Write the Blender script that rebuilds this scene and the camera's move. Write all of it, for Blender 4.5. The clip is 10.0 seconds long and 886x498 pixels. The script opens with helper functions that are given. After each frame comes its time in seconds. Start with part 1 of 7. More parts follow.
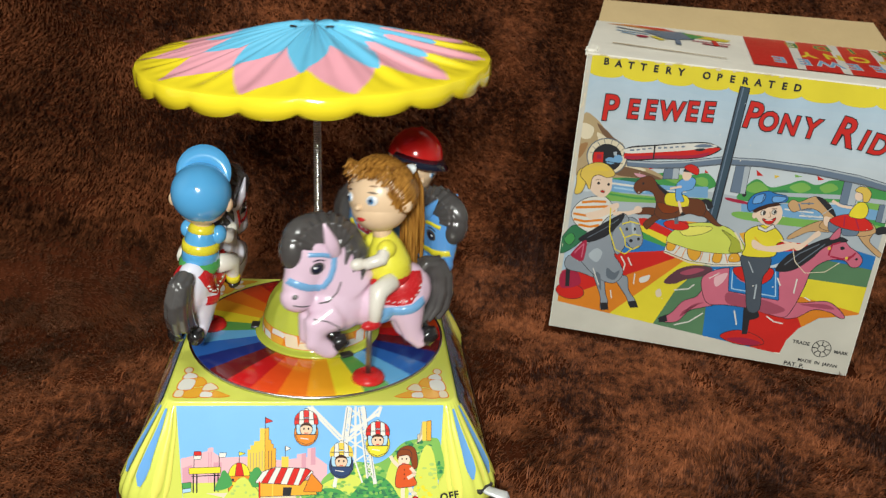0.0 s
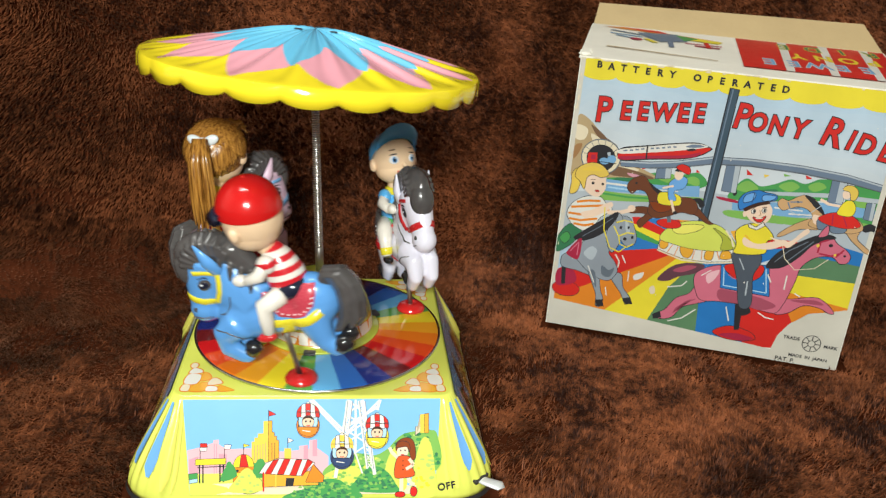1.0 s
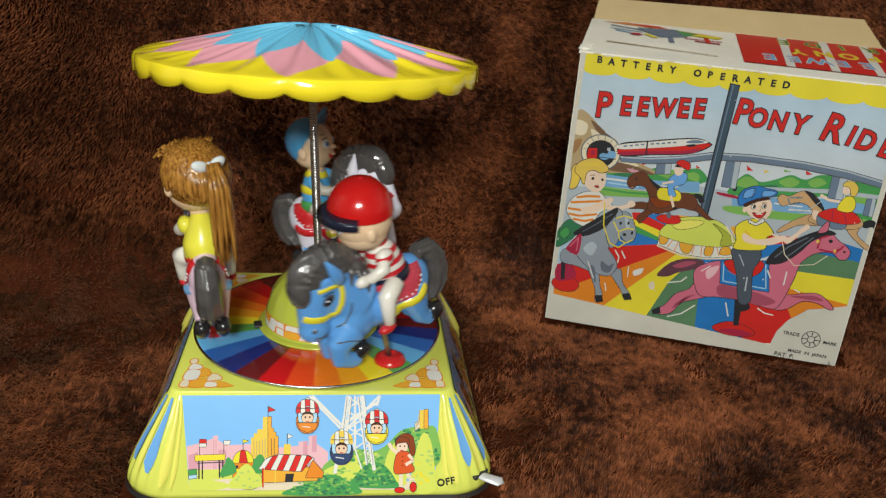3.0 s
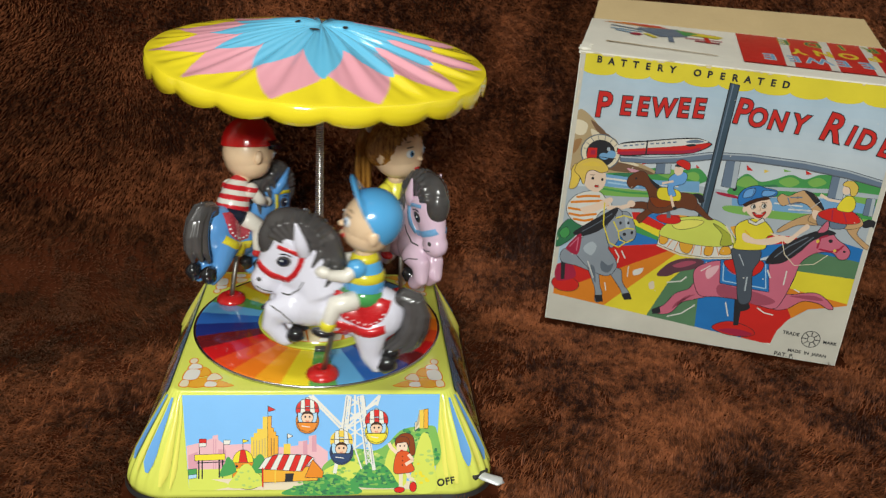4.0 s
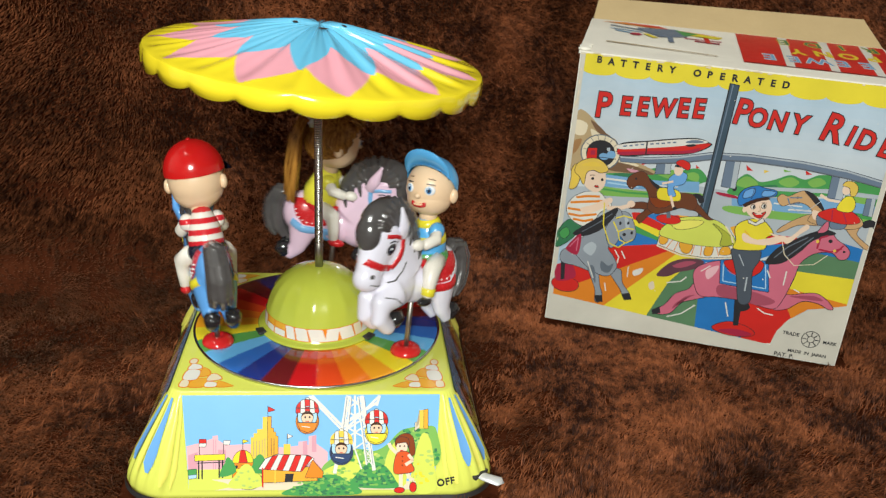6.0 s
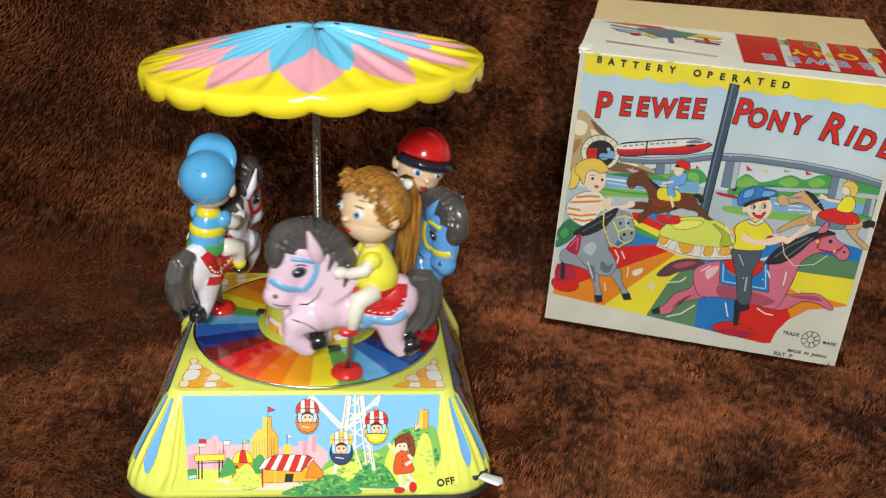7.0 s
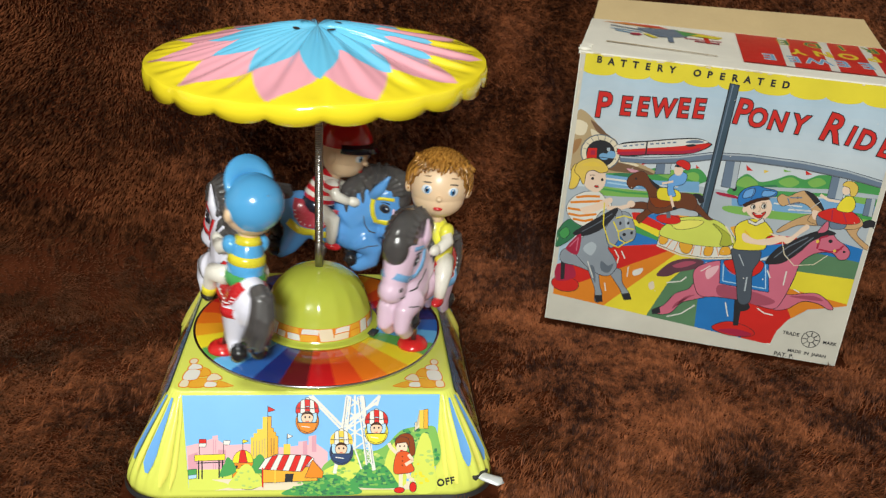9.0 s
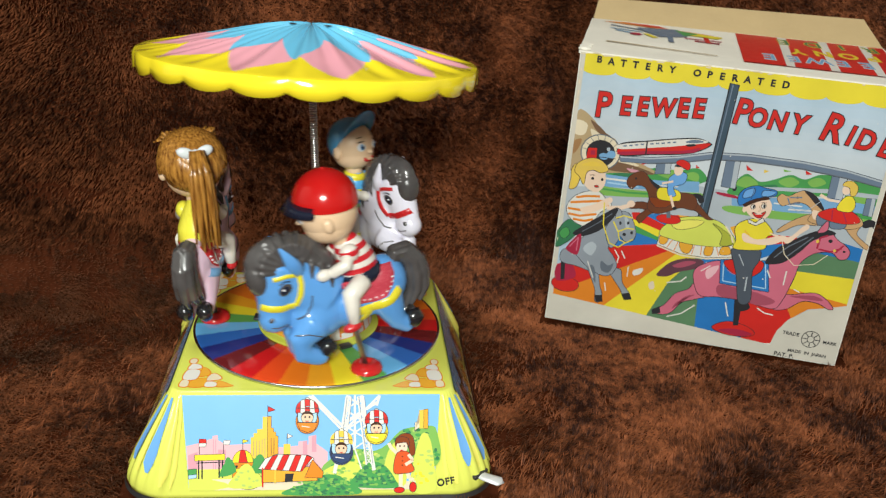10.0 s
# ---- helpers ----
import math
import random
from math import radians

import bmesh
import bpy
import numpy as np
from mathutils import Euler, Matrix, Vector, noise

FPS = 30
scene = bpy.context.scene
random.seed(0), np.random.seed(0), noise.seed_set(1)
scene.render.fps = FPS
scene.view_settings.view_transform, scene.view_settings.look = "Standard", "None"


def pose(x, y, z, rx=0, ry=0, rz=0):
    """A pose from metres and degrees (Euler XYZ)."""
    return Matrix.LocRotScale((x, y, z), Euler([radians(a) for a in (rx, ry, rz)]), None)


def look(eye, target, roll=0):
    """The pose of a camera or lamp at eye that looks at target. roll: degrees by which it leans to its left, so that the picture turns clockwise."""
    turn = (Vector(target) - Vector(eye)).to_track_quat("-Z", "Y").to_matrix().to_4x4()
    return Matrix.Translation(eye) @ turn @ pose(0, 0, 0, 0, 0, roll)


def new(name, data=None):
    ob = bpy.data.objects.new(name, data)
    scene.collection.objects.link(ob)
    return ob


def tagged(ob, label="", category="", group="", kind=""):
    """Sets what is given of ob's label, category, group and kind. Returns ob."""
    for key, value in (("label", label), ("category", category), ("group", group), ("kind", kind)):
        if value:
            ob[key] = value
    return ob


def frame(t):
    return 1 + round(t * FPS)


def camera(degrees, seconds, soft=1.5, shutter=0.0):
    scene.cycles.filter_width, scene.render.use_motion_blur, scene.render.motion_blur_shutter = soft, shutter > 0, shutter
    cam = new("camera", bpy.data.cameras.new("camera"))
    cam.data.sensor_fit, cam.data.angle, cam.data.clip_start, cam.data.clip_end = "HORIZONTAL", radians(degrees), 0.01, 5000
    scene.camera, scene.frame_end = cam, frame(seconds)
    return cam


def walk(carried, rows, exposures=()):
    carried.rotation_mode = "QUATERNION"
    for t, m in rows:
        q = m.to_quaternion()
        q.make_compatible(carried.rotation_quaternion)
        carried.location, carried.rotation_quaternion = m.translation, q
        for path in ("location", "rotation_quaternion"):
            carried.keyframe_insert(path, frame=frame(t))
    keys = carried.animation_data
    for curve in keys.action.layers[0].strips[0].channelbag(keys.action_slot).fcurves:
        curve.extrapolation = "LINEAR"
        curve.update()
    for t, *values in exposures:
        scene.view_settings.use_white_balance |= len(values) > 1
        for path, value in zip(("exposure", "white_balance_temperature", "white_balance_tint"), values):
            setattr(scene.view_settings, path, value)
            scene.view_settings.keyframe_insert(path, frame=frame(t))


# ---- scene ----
from mathutils.bvhtree import BVHTree

# A tin clockwork pony carousel and its carton on a brown plush rug. One unit is one metre.
cam = camera(54.53, 10.0, soft=1.2, shutter=0.3)
cam.data.dof.use_dof = True
cam.data.dof.focus_distance = 0.42
cam.data.dof.aperture_fstop = 20.0


def aimed(tilt, yaw, roll, x, y, z):
    """Camera pose from its downward tilt, turn to the right and lean, in degrees, and its place."""
    t, w = radians(tilt), radians(yaw)
    way = Vector((math.sin(w) * math.cos(t), math.cos(w) * math.cos(t), -math.sin(t)))
    return look((x, y, z), Vector((x, y, z)) + way, roll)


walk(cam, [
    (0.0, aimed(22.529, 7.075, 3.986, 0.01251, -0.39249, 0.25541)),
    (0.1, aimed(22.36, 6.40, 3.45, 0.0171, -0.3992, 0.2586)),
    (0.2, aimed(22.42, 6.76, 3.70, 0.0141, -0.4040, 0.2598)),
    (0.5, aimed(22.487, 6.766, 3.684, 0.01412, -0.40578, 0.2605)),
    (1.0, aimed(22.64, 6.78, 3.68, 0.0145, -0.4052, 0.2608)),
    (1.5, aimed(22.707, 6.80, 3.70, 0.0145, -0.4050, 0.2608)),
    (2.0, aimed(22.785, 6.84, 3.719, 0.01436, -0.40450, 0.26067)),
    (2.5, aimed(22.898, 6.85, 3.72, 0.0144, -0.40455, 0.26075)),
    (4.0, aimed(22.98, 6.88, 3.75, 0.0143, -0.40445, 0.2608)),
    (7.0, aimed(22.945, 6.895, 3.746, 0.01424, -0.40447, 0.2607)),
    (10.0, aimed(22.96, 6.897, 3.75, 0.01424, -0.40445, 0.2607)),
], exposures=[(0.0, -0.12), (0.5, 0.02), (1.0, 0.10), (1.5, -0.04), (2.5, -0.28), (4.0, -0.33), (4.5, -0.14), (5.5, -0.04), (7.0, -0.03), (8.0, 0.12), (8.5, -0.07), (9.0, -0.10), (9.5, -0.06), (10.0, 0.0)])

# ---- light ----
world = bpy.data.worlds.new("room_world")
scene.world = world
world.use_nodes = True
world.node_tree.nodes["Background"].inputs[0].default_value = (0.9, 0.95, 1.0, 1)
world.node_tree.nodes["Background"].inputs[1].default_value = 0.3


def area_lamp(name, eye, target, w, h, power, colour):
    lamp = bpy.data.lights.new(name, "AREA")
    lamp.shape, lamp.size, lamp.size_y, lamp.energy, lamp.color = "RECTANGLE", w, h, power, colour
    ob = new(name, lamp)
    ob.matrix_basis = look(eye, target)
    return ob


area_lamp("key_lamp", (-0.10, -1.21, 0.70), (0.03, 0.02, 0.06), 0.22, 0.15, 20.0, (0.97, 1.0, 0.94))
# unseen overhead lamp, added as soft fill and for the dome's upper highlight
area_lamp("ceiling_light", (-0.5, -0.35, 2.28), (-0.5, -0.35, 0.0), 0.9, 0.5, 27.0, (0.97, 1.0, 0.94))

# ---- materials ----


def tree_of(name):
    m = bpy.data.materials.new(name)
    m.use_nodes = True
    nt = m.node_tree
    return m, nt, nt.nodes["Principled BSDF"]


def node(nt, kind, **values):
    n = nt.nodes.new(kind)
    for key, v in values.items():
        n.inputs[key.replace("_", " ").title() if key.replace("_", " ").title() in n.inputs else key].default_value = v
    return n


def enamel(name, colour, rough=0.22, vary=0.06, metal=0.0, coat=0.3, scale=60.0, bump=0.02):
    """Printed or sprayed paint: slight blotches, fine relief and a gloss that changes with handling."""
    m, nt, b = tree_of(name)
    co = nt.nodes.new("ShaderNodeTexCoord")
    big = node(nt, "ShaderNodeTexNoise")
    big.inputs["Scale"].default_value, big.inputs["Detail"].default_value = scale, 4.0
    fine = node(nt, "ShaderNodeTexNoise")
    fine.inputs["Scale"].default_value, fine.inputs["Detail"].default_value = scale * 14, 3.0
    nt.links.new(co.outputs["Object"], big.inputs["Vector"])
    nt.links.new(co.outputs["Object"], fine.inputs["Vector"])
    mix = nt.nodes.new("ShaderNodeMix")
    mix.data_type = "RGBA"
    lo = tuple(c * (1 - vary * 2) for c in colour)
    hi = tuple(min(1, c * (1 + vary)) for c in colour)
    mix.inputs[6].default_value, mix.inputs[7].default_value = (*lo, 1), (*hi, 1)
    nt.links.new(big.outputs["Fac"], mix.inputs[0])
    nt.links.new(mix.outputs[2], b.inputs["Base Color"])
    rr = nt.nodes.new("ShaderNodeMapRange")
    rr.inputs["To Min"].default_value, rr.inputs["To Max"].default_value = rough * 0.75, rough * 1.35
    nt.links.new(fine.outputs["Fac"], rr.inputs["Value"])
    nt.links.new(rr.outputs["Result"], b.inputs["Roughness"])
    bp = nt.nodes.new("ShaderNodeBump")
    bp.inputs["Strength"].default_value, bp.inputs["Distance"].default_value = bump, 0.0005
    nt.links.new(fine.outputs["Fac"], bp.inputs["Height"])
    nt.links.new(bp.outputs["Normal"], b.inputs["Normal"])
    b.inputs["Metallic"].default_value = metal
    b.inputs["Coat Weight"].default_value, b.inputs["Coat Roughness"].default_value = coat, 0.08
    return m


PAINT = {
    "sky": (0.22, 0.52, 0.93), "pinkcity": (0.82, 0.48, 0.53), "sand": (0.80, 0.68, 0.50), "lime": (0.68, 0.74, 0.12),
    "gold": (0.85, 0.60, 0.08), "amber": (0.85, 0.42, 0.04), "inkblack": (0.025, 0.025, 0.03), "red": (0.68, 0.022, 0.016),
    "white": (0.80, 0.78, 0.72), "yellow": (0.86, 0.72, 0.04), "green": (0.07, 0.34, 0.09), "darkgreen": (0.04, 0.20, 0.09),
    "paleblue": (0.42, 0.66, 0.86), "orange": (0.80, 0.25, 0.02), "cream": (0.82, 0.72, 0.52), "navy": (0.03, 0.06, 0.16),
    "auburn": (0.25, 0.05, 0.01), "skin": (0.86, 0.58, 0.40), "tan": (0.50, 0.37, 0.20), "brownrock": (0.20, 0.11, 0.06),
    "slate": (0.16, 0.22, 0.31), "palegrey": (0.47, 0.53, 0.58), "water": (0.20, 0.42, 0.68), "blue": (0.03, 0.20, 0.56),
    "brown": (0.16, 0.05, 0.02), "greypony": (0.30, 0.34, 0.39), "crimson": (0.42, 0.02, 0.06), "blonde": (0.80, 0.56, 0.10),
    "pinkpony": (0.66, 0.16, 0.24), "tanpony": (0.62, 0.38, 0.18), "pinkshade": (0.70, 0.34, 0.42), "boxsky": (0.46, 0.62, 0.76), 
    "greenfloor": (0.11, 0.24, 0.12), "bluefloor": (0.02, 0.19, 0.54), "poleblue": (0.05, 0.09, 0.13), "lemon": (0.85, 0.80, 0.15), "olive": (0.42, 0.46, 0.05), "plum": (0.13, 0.05, 0.07),
    "trouser": (0.08, 0.10, 0.13), "leafpale": (0.45, 0.62, 0.16), "vermilion": (0.72, 0.10, 0.02), "rose": (0.40, 0.08, 0.13), "greyshade": (0.14, 0.17, 0.21), "peach": (0.90, 0.68, 0.52), "browndark": (0.06, 0.02, 0.01), "tanshade": (0.38, 0.20, 0.08), "margin": (0.69, 0.66, 0.57), "leaf": (0.22, 0.48, 0.10), "drape": (0.16, 0.40, 0.78),
}
PAINT.update({"boxsky_%d" % k: (0.48 + 0.021 * k, 0.632 + 0.0105 * k, 0.762) for k in range(9)})
TIN = {k: enamel("tin_" + k, c, 0.16, 0.04, 0.0, 0.5) for k, c in PAINT.items()}
CARD = {k: enamel("card_" + k, tuple(x * 0.80 + 0.005 for x in c), 0.42, 0.12, 0.0, 0.08, 35.0, 0.06) for k, c in PAINT.items()}
for ink in CARD.values():
    ink.node_tree.nodes["Principled BSDF"].inputs["Specular IOR Level"].default_value = 0.22
    ink.node_tree.nodes["Principled BSDF"].inputs["Coat Weight"].default_value = 0.0

tin_base = enamel("tin_yellow_green", (0.72, 0.76, 0.13), 0.14, 0.05, 0.0, 0.6, 25.0)
tin_dome = enamel("tin_olive_lime", (0.52, 0.58, 0.07), 0.15, 0.08, 0.0, 0.6, 40.0)
steel = enamel("bright_steel", (0.62, 0.62, 0.63), 0.22, 0.05, 1.0, 0.0, 200.0)
dull_steel = enamel("dull_steel", (0.42, 0.40, 0.37), 0.38, 0.12, 1.0, 0.0, 300.0)
lever_tin = enamel("lever_tin", (0.72, 0.74, 0.75), 0.4, 0.05, 0.35, 0.2, 200.0)
black_edge = enamel("black_edge", (0.03, 0.03, 0.03), 0.4, 0.1)
foot_red = enamel("foot_red", (0.62, 0.02, 0.02), 0.14, 0.05, 0.0, 0.5)
mane_grey = enamel("mane_grey", (0.09, 0.085, 0.085), 0.22, 0.25, 0.0, 0.4, 120.0)
hoof_black = enamel("hoof_black", (0.02, 0.02, 0.022), 0.15, 0.1, 0.0, 0.5)
pony_pink = enamel("pony_pink", (0.82, 0.60, 0.75), 0.2, 0.06, 0.0, 0.45, 50.0)
pony_white = enamel("pony_white", (0.82, 0.81, 0.93), 0.2, 0.05, 0.0, 0.45, 50.0)
pony_blue = enamel("pony_blue", (0.12, 0.36, 0.78), 0.2, 0.06, 0.0, 0.45, 50.0)
vinyl_skin = enamel("vinyl_skin", (0.86, 0.62, 0.40), 0.34, 0.05, 0.0, 0.1, 40.0)
limb_white = enamel("limb_white", (0.82, 0.78, 0.70), 0.28, 0.05, 0.0, 0.3, 60.0)
cap_red = enamel("cap_red", (0.60, 0.012, 0.012), 0.16, 0.04, 0.0, 0.5, 30.0)
cap_blue = enamel("cap_blue", (0.10, 0.42, 0.80), 0.18, 0.04, 0.0, 0.5, 30.0)
strap_blue = enamel("strap_blue", (0.20, 0.44, 0.75), 0.25)
strap_red = enamel("strap_red", (0.58, 0.02, 0.025), 0.25)
strap_yellow = enamel("strap_yellow", (0.80, 0.70, 0.04), 0.25)
eye_white = enamel("eye_white", (0.85, 0.87, 0.9), 0.15)
saddle_rose = enamel("saddle_rose", (0.55, 0.06, 0.09), 0.25)
blouse_yellow = enamel("blouse_yellow", (0.86, 0.80, 0.07), 0.28)
bow_white = enamel("bow_white", (0.78, 0.84, 0.86), 0.4)
iris_blue = enamel("iris_blue", (0.10, 0.32, 0.62), 0.12)
brow_brown = enamel("brow_brown", (0.22, 0.11, 0.05), 0.3)
eye_dark = enamel("eye_dark", (0.015, 0.02, 0.04), 0.1)
card_white = enamel("card_white", (0.80, 0.77, 0.68), 0.55, 0.12, 0.0, 0.03, 18.0, 0.15)
card_kraft = enamel("card_kraft", (0.50, 0.37, 0.19), 0.75, 0.10, 0.0, 0.0, 25.0, 0.25)
plaster = enamel("plaster", (0.62, 0.58, 0.52), 0.8, 0.04, 0.0, 0.0, 3.0, 0.2)
floor_wood = enamel("floor_wood", (0.22, 0.12, 0.06), 0.45, 0.2, 0.0, 0.0, 5.0, 0.1)


def hair_material():
    m, nt, b = tree_of("auburn_hair")
    co = nt.nodes.new("ShaderNodeTexCoord")
    mp = nt.nodes.new("ShaderNodeMapping")
    mp.inputs["Scale"].default_value = (900, 900, 60)
    nz = nt.nodes.new("ShaderNodeTexNoise")
    nz.inputs["Scale"].default_value, nz.inputs["Detail"].default_value = 1.0, 3.0
    nt.links.new(co.outputs["Object"], mp.inputs["Vector"])
    nt.links.new(mp.outputs["Vector"], nz.inputs["Vector"])
    ramp = nt.nodes.new("ShaderNodeValToRGB")
    ramp.color_ramp.elements[0].position, ramp.color_ramp.elements[1].position = 0.3, 0.72
    ramp.color_ramp.elements[0].color, ramp.color_ramp.elements[1].color = (0.13, 0.042, 0.006, 1), (0.60, 0.29, 0.055, 1)
    nt.links.new(nz.outputs["Fac"], ramp.inputs["Fac"])
    nt.links.new(ramp.outputs["Color"], b.inputs["Base Color"])
    bp = nt.nodes.new("ShaderNodeBump")
    bp.inputs["Strength"].default_value, bp.inputs["Distance"].default_value = 0.45, 0.0004
    nt.links.new(nz.outputs["Fac"], bp.inputs["Height"])
    nt.links.new(bp.outputs["Normal"], b.inputs["Normal"])
    b.inputs["Roughness"].default_value = 0.24
    return m


hair = hair_material()


def ringed(name, colours, period, axis, rough=0.25):
    """Painted stripes that follow one axis of the thing, given in metres."""
    m, nt, b = tree_of(name)
    co = nt.nodes.new("ShaderNodeTexCoord")
    sep = nt.nodes.new("ShaderNodeSeparateXYZ")
    nt.links.new(co.outputs["Object"], sep.inputs[0])
    mod = nt.nodes.new("ShaderNodeMath")
    mod.operation = "PINGPONG"
    mod.inputs[1].default_value = period / 2
    nt.links.new(sep.outputs[axis], mod.inputs[0])
    gt = nt.nodes.new("ShaderNodeMath")
    gt.operation = "GREATER_THAN"
    gt.inputs[1].default_value = period / 4
    nt.links.new(mod.outputs[0], gt.inputs[0])
    mix = nt.nodes.new("ShaderNodeMix")
    mix.data_type = "RGBA"
    mix.inputs[6].default_value, mix.inputs[7].default_value = (*colours[0], 1), (*colours[1], 1)
    nt.links.new(gt.outputs[0], mix.inputs[0])
    nt.links.new(mix.outputs[2], b.inputs["Base Color"])
    b.inputs["Roughness"].default_value, b.inputs["Coat Weight"].default_value = rough, 0.3
    return m


stripes_red = ringed("shirt_red_white", ((0.60, 0.02, 0.03), (0.80, 0.76, 0.70)), 0.0052, 2)


def canopy_material():
    """Eleven pale blue petals over eleven pink ones on yellow tin, printed round the apex."""
    m, nt, b = tree_of("tin_canopy_print")
    co = nt.nodes.new("ShaderNodeTexCoord")
    sep = nt.nodes.new("ShaderNodeSeparateXYZ")
    nt.links.new(co.outputs["Object"], sep.inputs[0])

    def math_node(op, a, c=None):
        n = nt.nodes.new("ShaderNodeMath")
        n.operation = op
        for i, v in enumerate((a, c)):
            if v is None:
                continue
            if isinstance(v, (int, float)):
                n.inputs[i].default_value = v
            else:
                nt.links.new(v, n.inputs[i])
        return n.outputs[0]
    x, y = sep.outputs[0], sep.outputs[1]
    r = math_node("SQRT", math_node("ADD", math_node("MULTIPLY", x, x), math_node("MULTIPLY", y, y)))
    th = math_node("ARCTAN2", y, x)
    step = math.pi / 5.5

    def petal(shift, r0, r1, power):
        a = math_node("DIVIDE", math_node("ADD", th, shift + 20 * step), step)
        off = math_node("MULTIPLY", math_node("ABSOLUTE", math_node("SUBTRACT", math_node("FRACT", a), 0.5)), 2.0)
        edge = math_node("ADD", r0, math_node("MULTIPLY", r1 - r0, math_node("POWER", math_node("SUBTRACT", 1.0, off), power)))
        return math_node("LESS_THAN", r, edge)
    blue_tip = radians(8.4)
    pink = petal(-blue_tip - step / 2 + step / 2, 0.0510, 0.0755, 1.05)
    blue = petal(-blue_tip + step / 2, 0.0300, 0.0545, 0.95)
    m1 = nt.nodes.new("ShaderNodeMix")
    m1.data_type = "RGBA"
    m1.inputs[6].default_value, m1.inputs[7].default_value = (0.94, 0.76, 0.028, 1), (0.88, 0.40, 0.48, 1)
    nt.links.new(pink, m1.inputs[0])
    m2 = nt.nodes.new("ShaderNodeMix")
    m2.data_type = "RGBA"
    m2.inputs[7].default_value = (0.15, 0.55, 0.82, 1)
    nt.links.new(m1.outputs[2], m2.inputs[6])
    nt.links.new(blue, m2.inputs[0])
    nz = nt.nodes.new("ShaderNodeTexNoise")
    nz.inputs["Scale"].default_value = 45.0
    nt.links.new(co.outputs["Object"], nz.inputs["Vector"])
    m3 = nt.nodes.new("ShaderNodeMix")
    m3.data_type, m3.blend_type = "RGBA", "MULTIPLY"
    m3.inputs[0].default_value = 0.08
    nt.links.new(m2.outputs[2], m3.inputs[6])
    nt.links.new(nz.outputs["Fac"], m3.inputs[7])
    nt.links.new(m3.outputs[2], b.inputs["Base Color"])
    b.inputs["Roughness"].default_value = 0.12
    b.inputs["Coat Weight"].default_value = 0.6
    b.inputs["Coat Roughness"].default_value = 0.04
    return m


canopy_print = canopy_material()


def pile_material():
    m, nt, b = tree_of("brown_pile")
    geo = nt.nodes.new("ShaderNodeNewGeometry")
    co = nt.nodes.new("ShaderNodeTexCoord")
    nz = nt.nodes.new("ShaderNodeTexNoise")
    nz.inputs["Scale"].default_value, nz.inputs["Detail"].default_value = 16.0, 5.0
    nt.links.new(co.outputs["Object"], nz.inputs["Vector"])
    ramp = nt.nodes.new("ShaderNodeValToRGB")
    ramp.color_ramp.elements[0].color, ramp.color_ramp.elements[1].color = (0.020, 0.0052, 0.0020, 1), (0.285, 0.090, 0.034, 1)
    add = nt.nodes.new("ShaderNodeMath")
    add.operation = "MULTIPLY_ADD"
    add.inputs[1].default_value = 0.42
    nt.links.new(geo.outputs["Random Per Island"], add.inputs[0])
    sc = nt.nodes.new("ShaderNodeMath")
    sc.operation = "MULTIPLY_ADD"
    sc.inputs[1].default_value, sc.inputs[2].default_value = 2.5, -1.08
    nt.links.new(nz.outputs["Fac"], sc.inputs[0])
    tuft = nt.nodes.new("ShaderNodeTexNoise")
    tuft.inputs["Scale"].default_value, tuft.inputs["Detail"].default_value = 190.0, 2.0
    nt.links.new(co.outputs["Object"], tuft.inputs["Vector"])
    tf = nt.nodes.new("ShaderNodeMath")
    tf.operation = "MULTIPLY_ADD"
    tf.inputs[1].default_value = 1.7
    nt.links.new(tuft.outputs["Fac"], tf.inputs[0])
    nt.links.new(sc.outputs[0], tf.inputs[2])
    off = nt.nodes.new("ShaderNodeMath")
    off.operation = "SUBTRACT"
    off.inputs[1].default_value = 0.86
    nt.links.new(tf.outputs[0], off.inputs[0])
    nt.links.new(off.outputs[0], add.inputs[2])
    nt.links.new(add.outputs[0], ramp.inputs["Fac"])
    nt.links.new(ramp.outputs["Color"], b.inputs["Base Color"])
    b.inputs["Roughness"].default_value = 0.55
    b.inputs["Sheen Weight"].default_value, b.inputs["Sheen Roughness"].default_value = 0.12, 0.4
    b.inputs["Sheen Tint"].default_value = (0.7, 0.35, 0.2, 1)
    b.inputs["Specular IOR Level"].default_value = 0.12
    return m


pile_mat = pile_material()
rug_back = enamel("rug_ground", (0.070, 0.019, 0.008), 1.0, 0.3, 0.0, 0.0, 40.0, 0.5)
rug_back.node_tree.nodes["Principled BSDF"].inputs["Specular IOR Level"].default_value = 0.0

# ---- small mesh tools ----


def mesh_of(name, bm, mats, smooth=True):
    me = bpy.data.meshes.new(name)
    bm.normal_update()
    bm.to_mesh(me)
    bm.free()
    for m in (mats if isinstance(mats, (list, tuple)) else [mats]):
        me.materials.append(m)
    if smooth:
        for p in me.polygons:
            p.use_smooth = True
    return me


def part(name, bm, mats, parent, label="", smooth=True):
    ob = new(name, mesh_of(name, bm, mats, smooth))
    ob.parent = parent
    if label:
        tagged(ob, label)
    return ob


def thing(name, label, category, m=None):
    ob = new(name)
    ob.empty_display_size = 0.02
    if m is not None:
        ob.matrix_basis = m
    return tagged(ob, label, category)


def set_mat(bm, n0, index):
    bm.faces.ensure_lookup_table()
    for f in bm.faces[n0:]:
        f.material_index = index


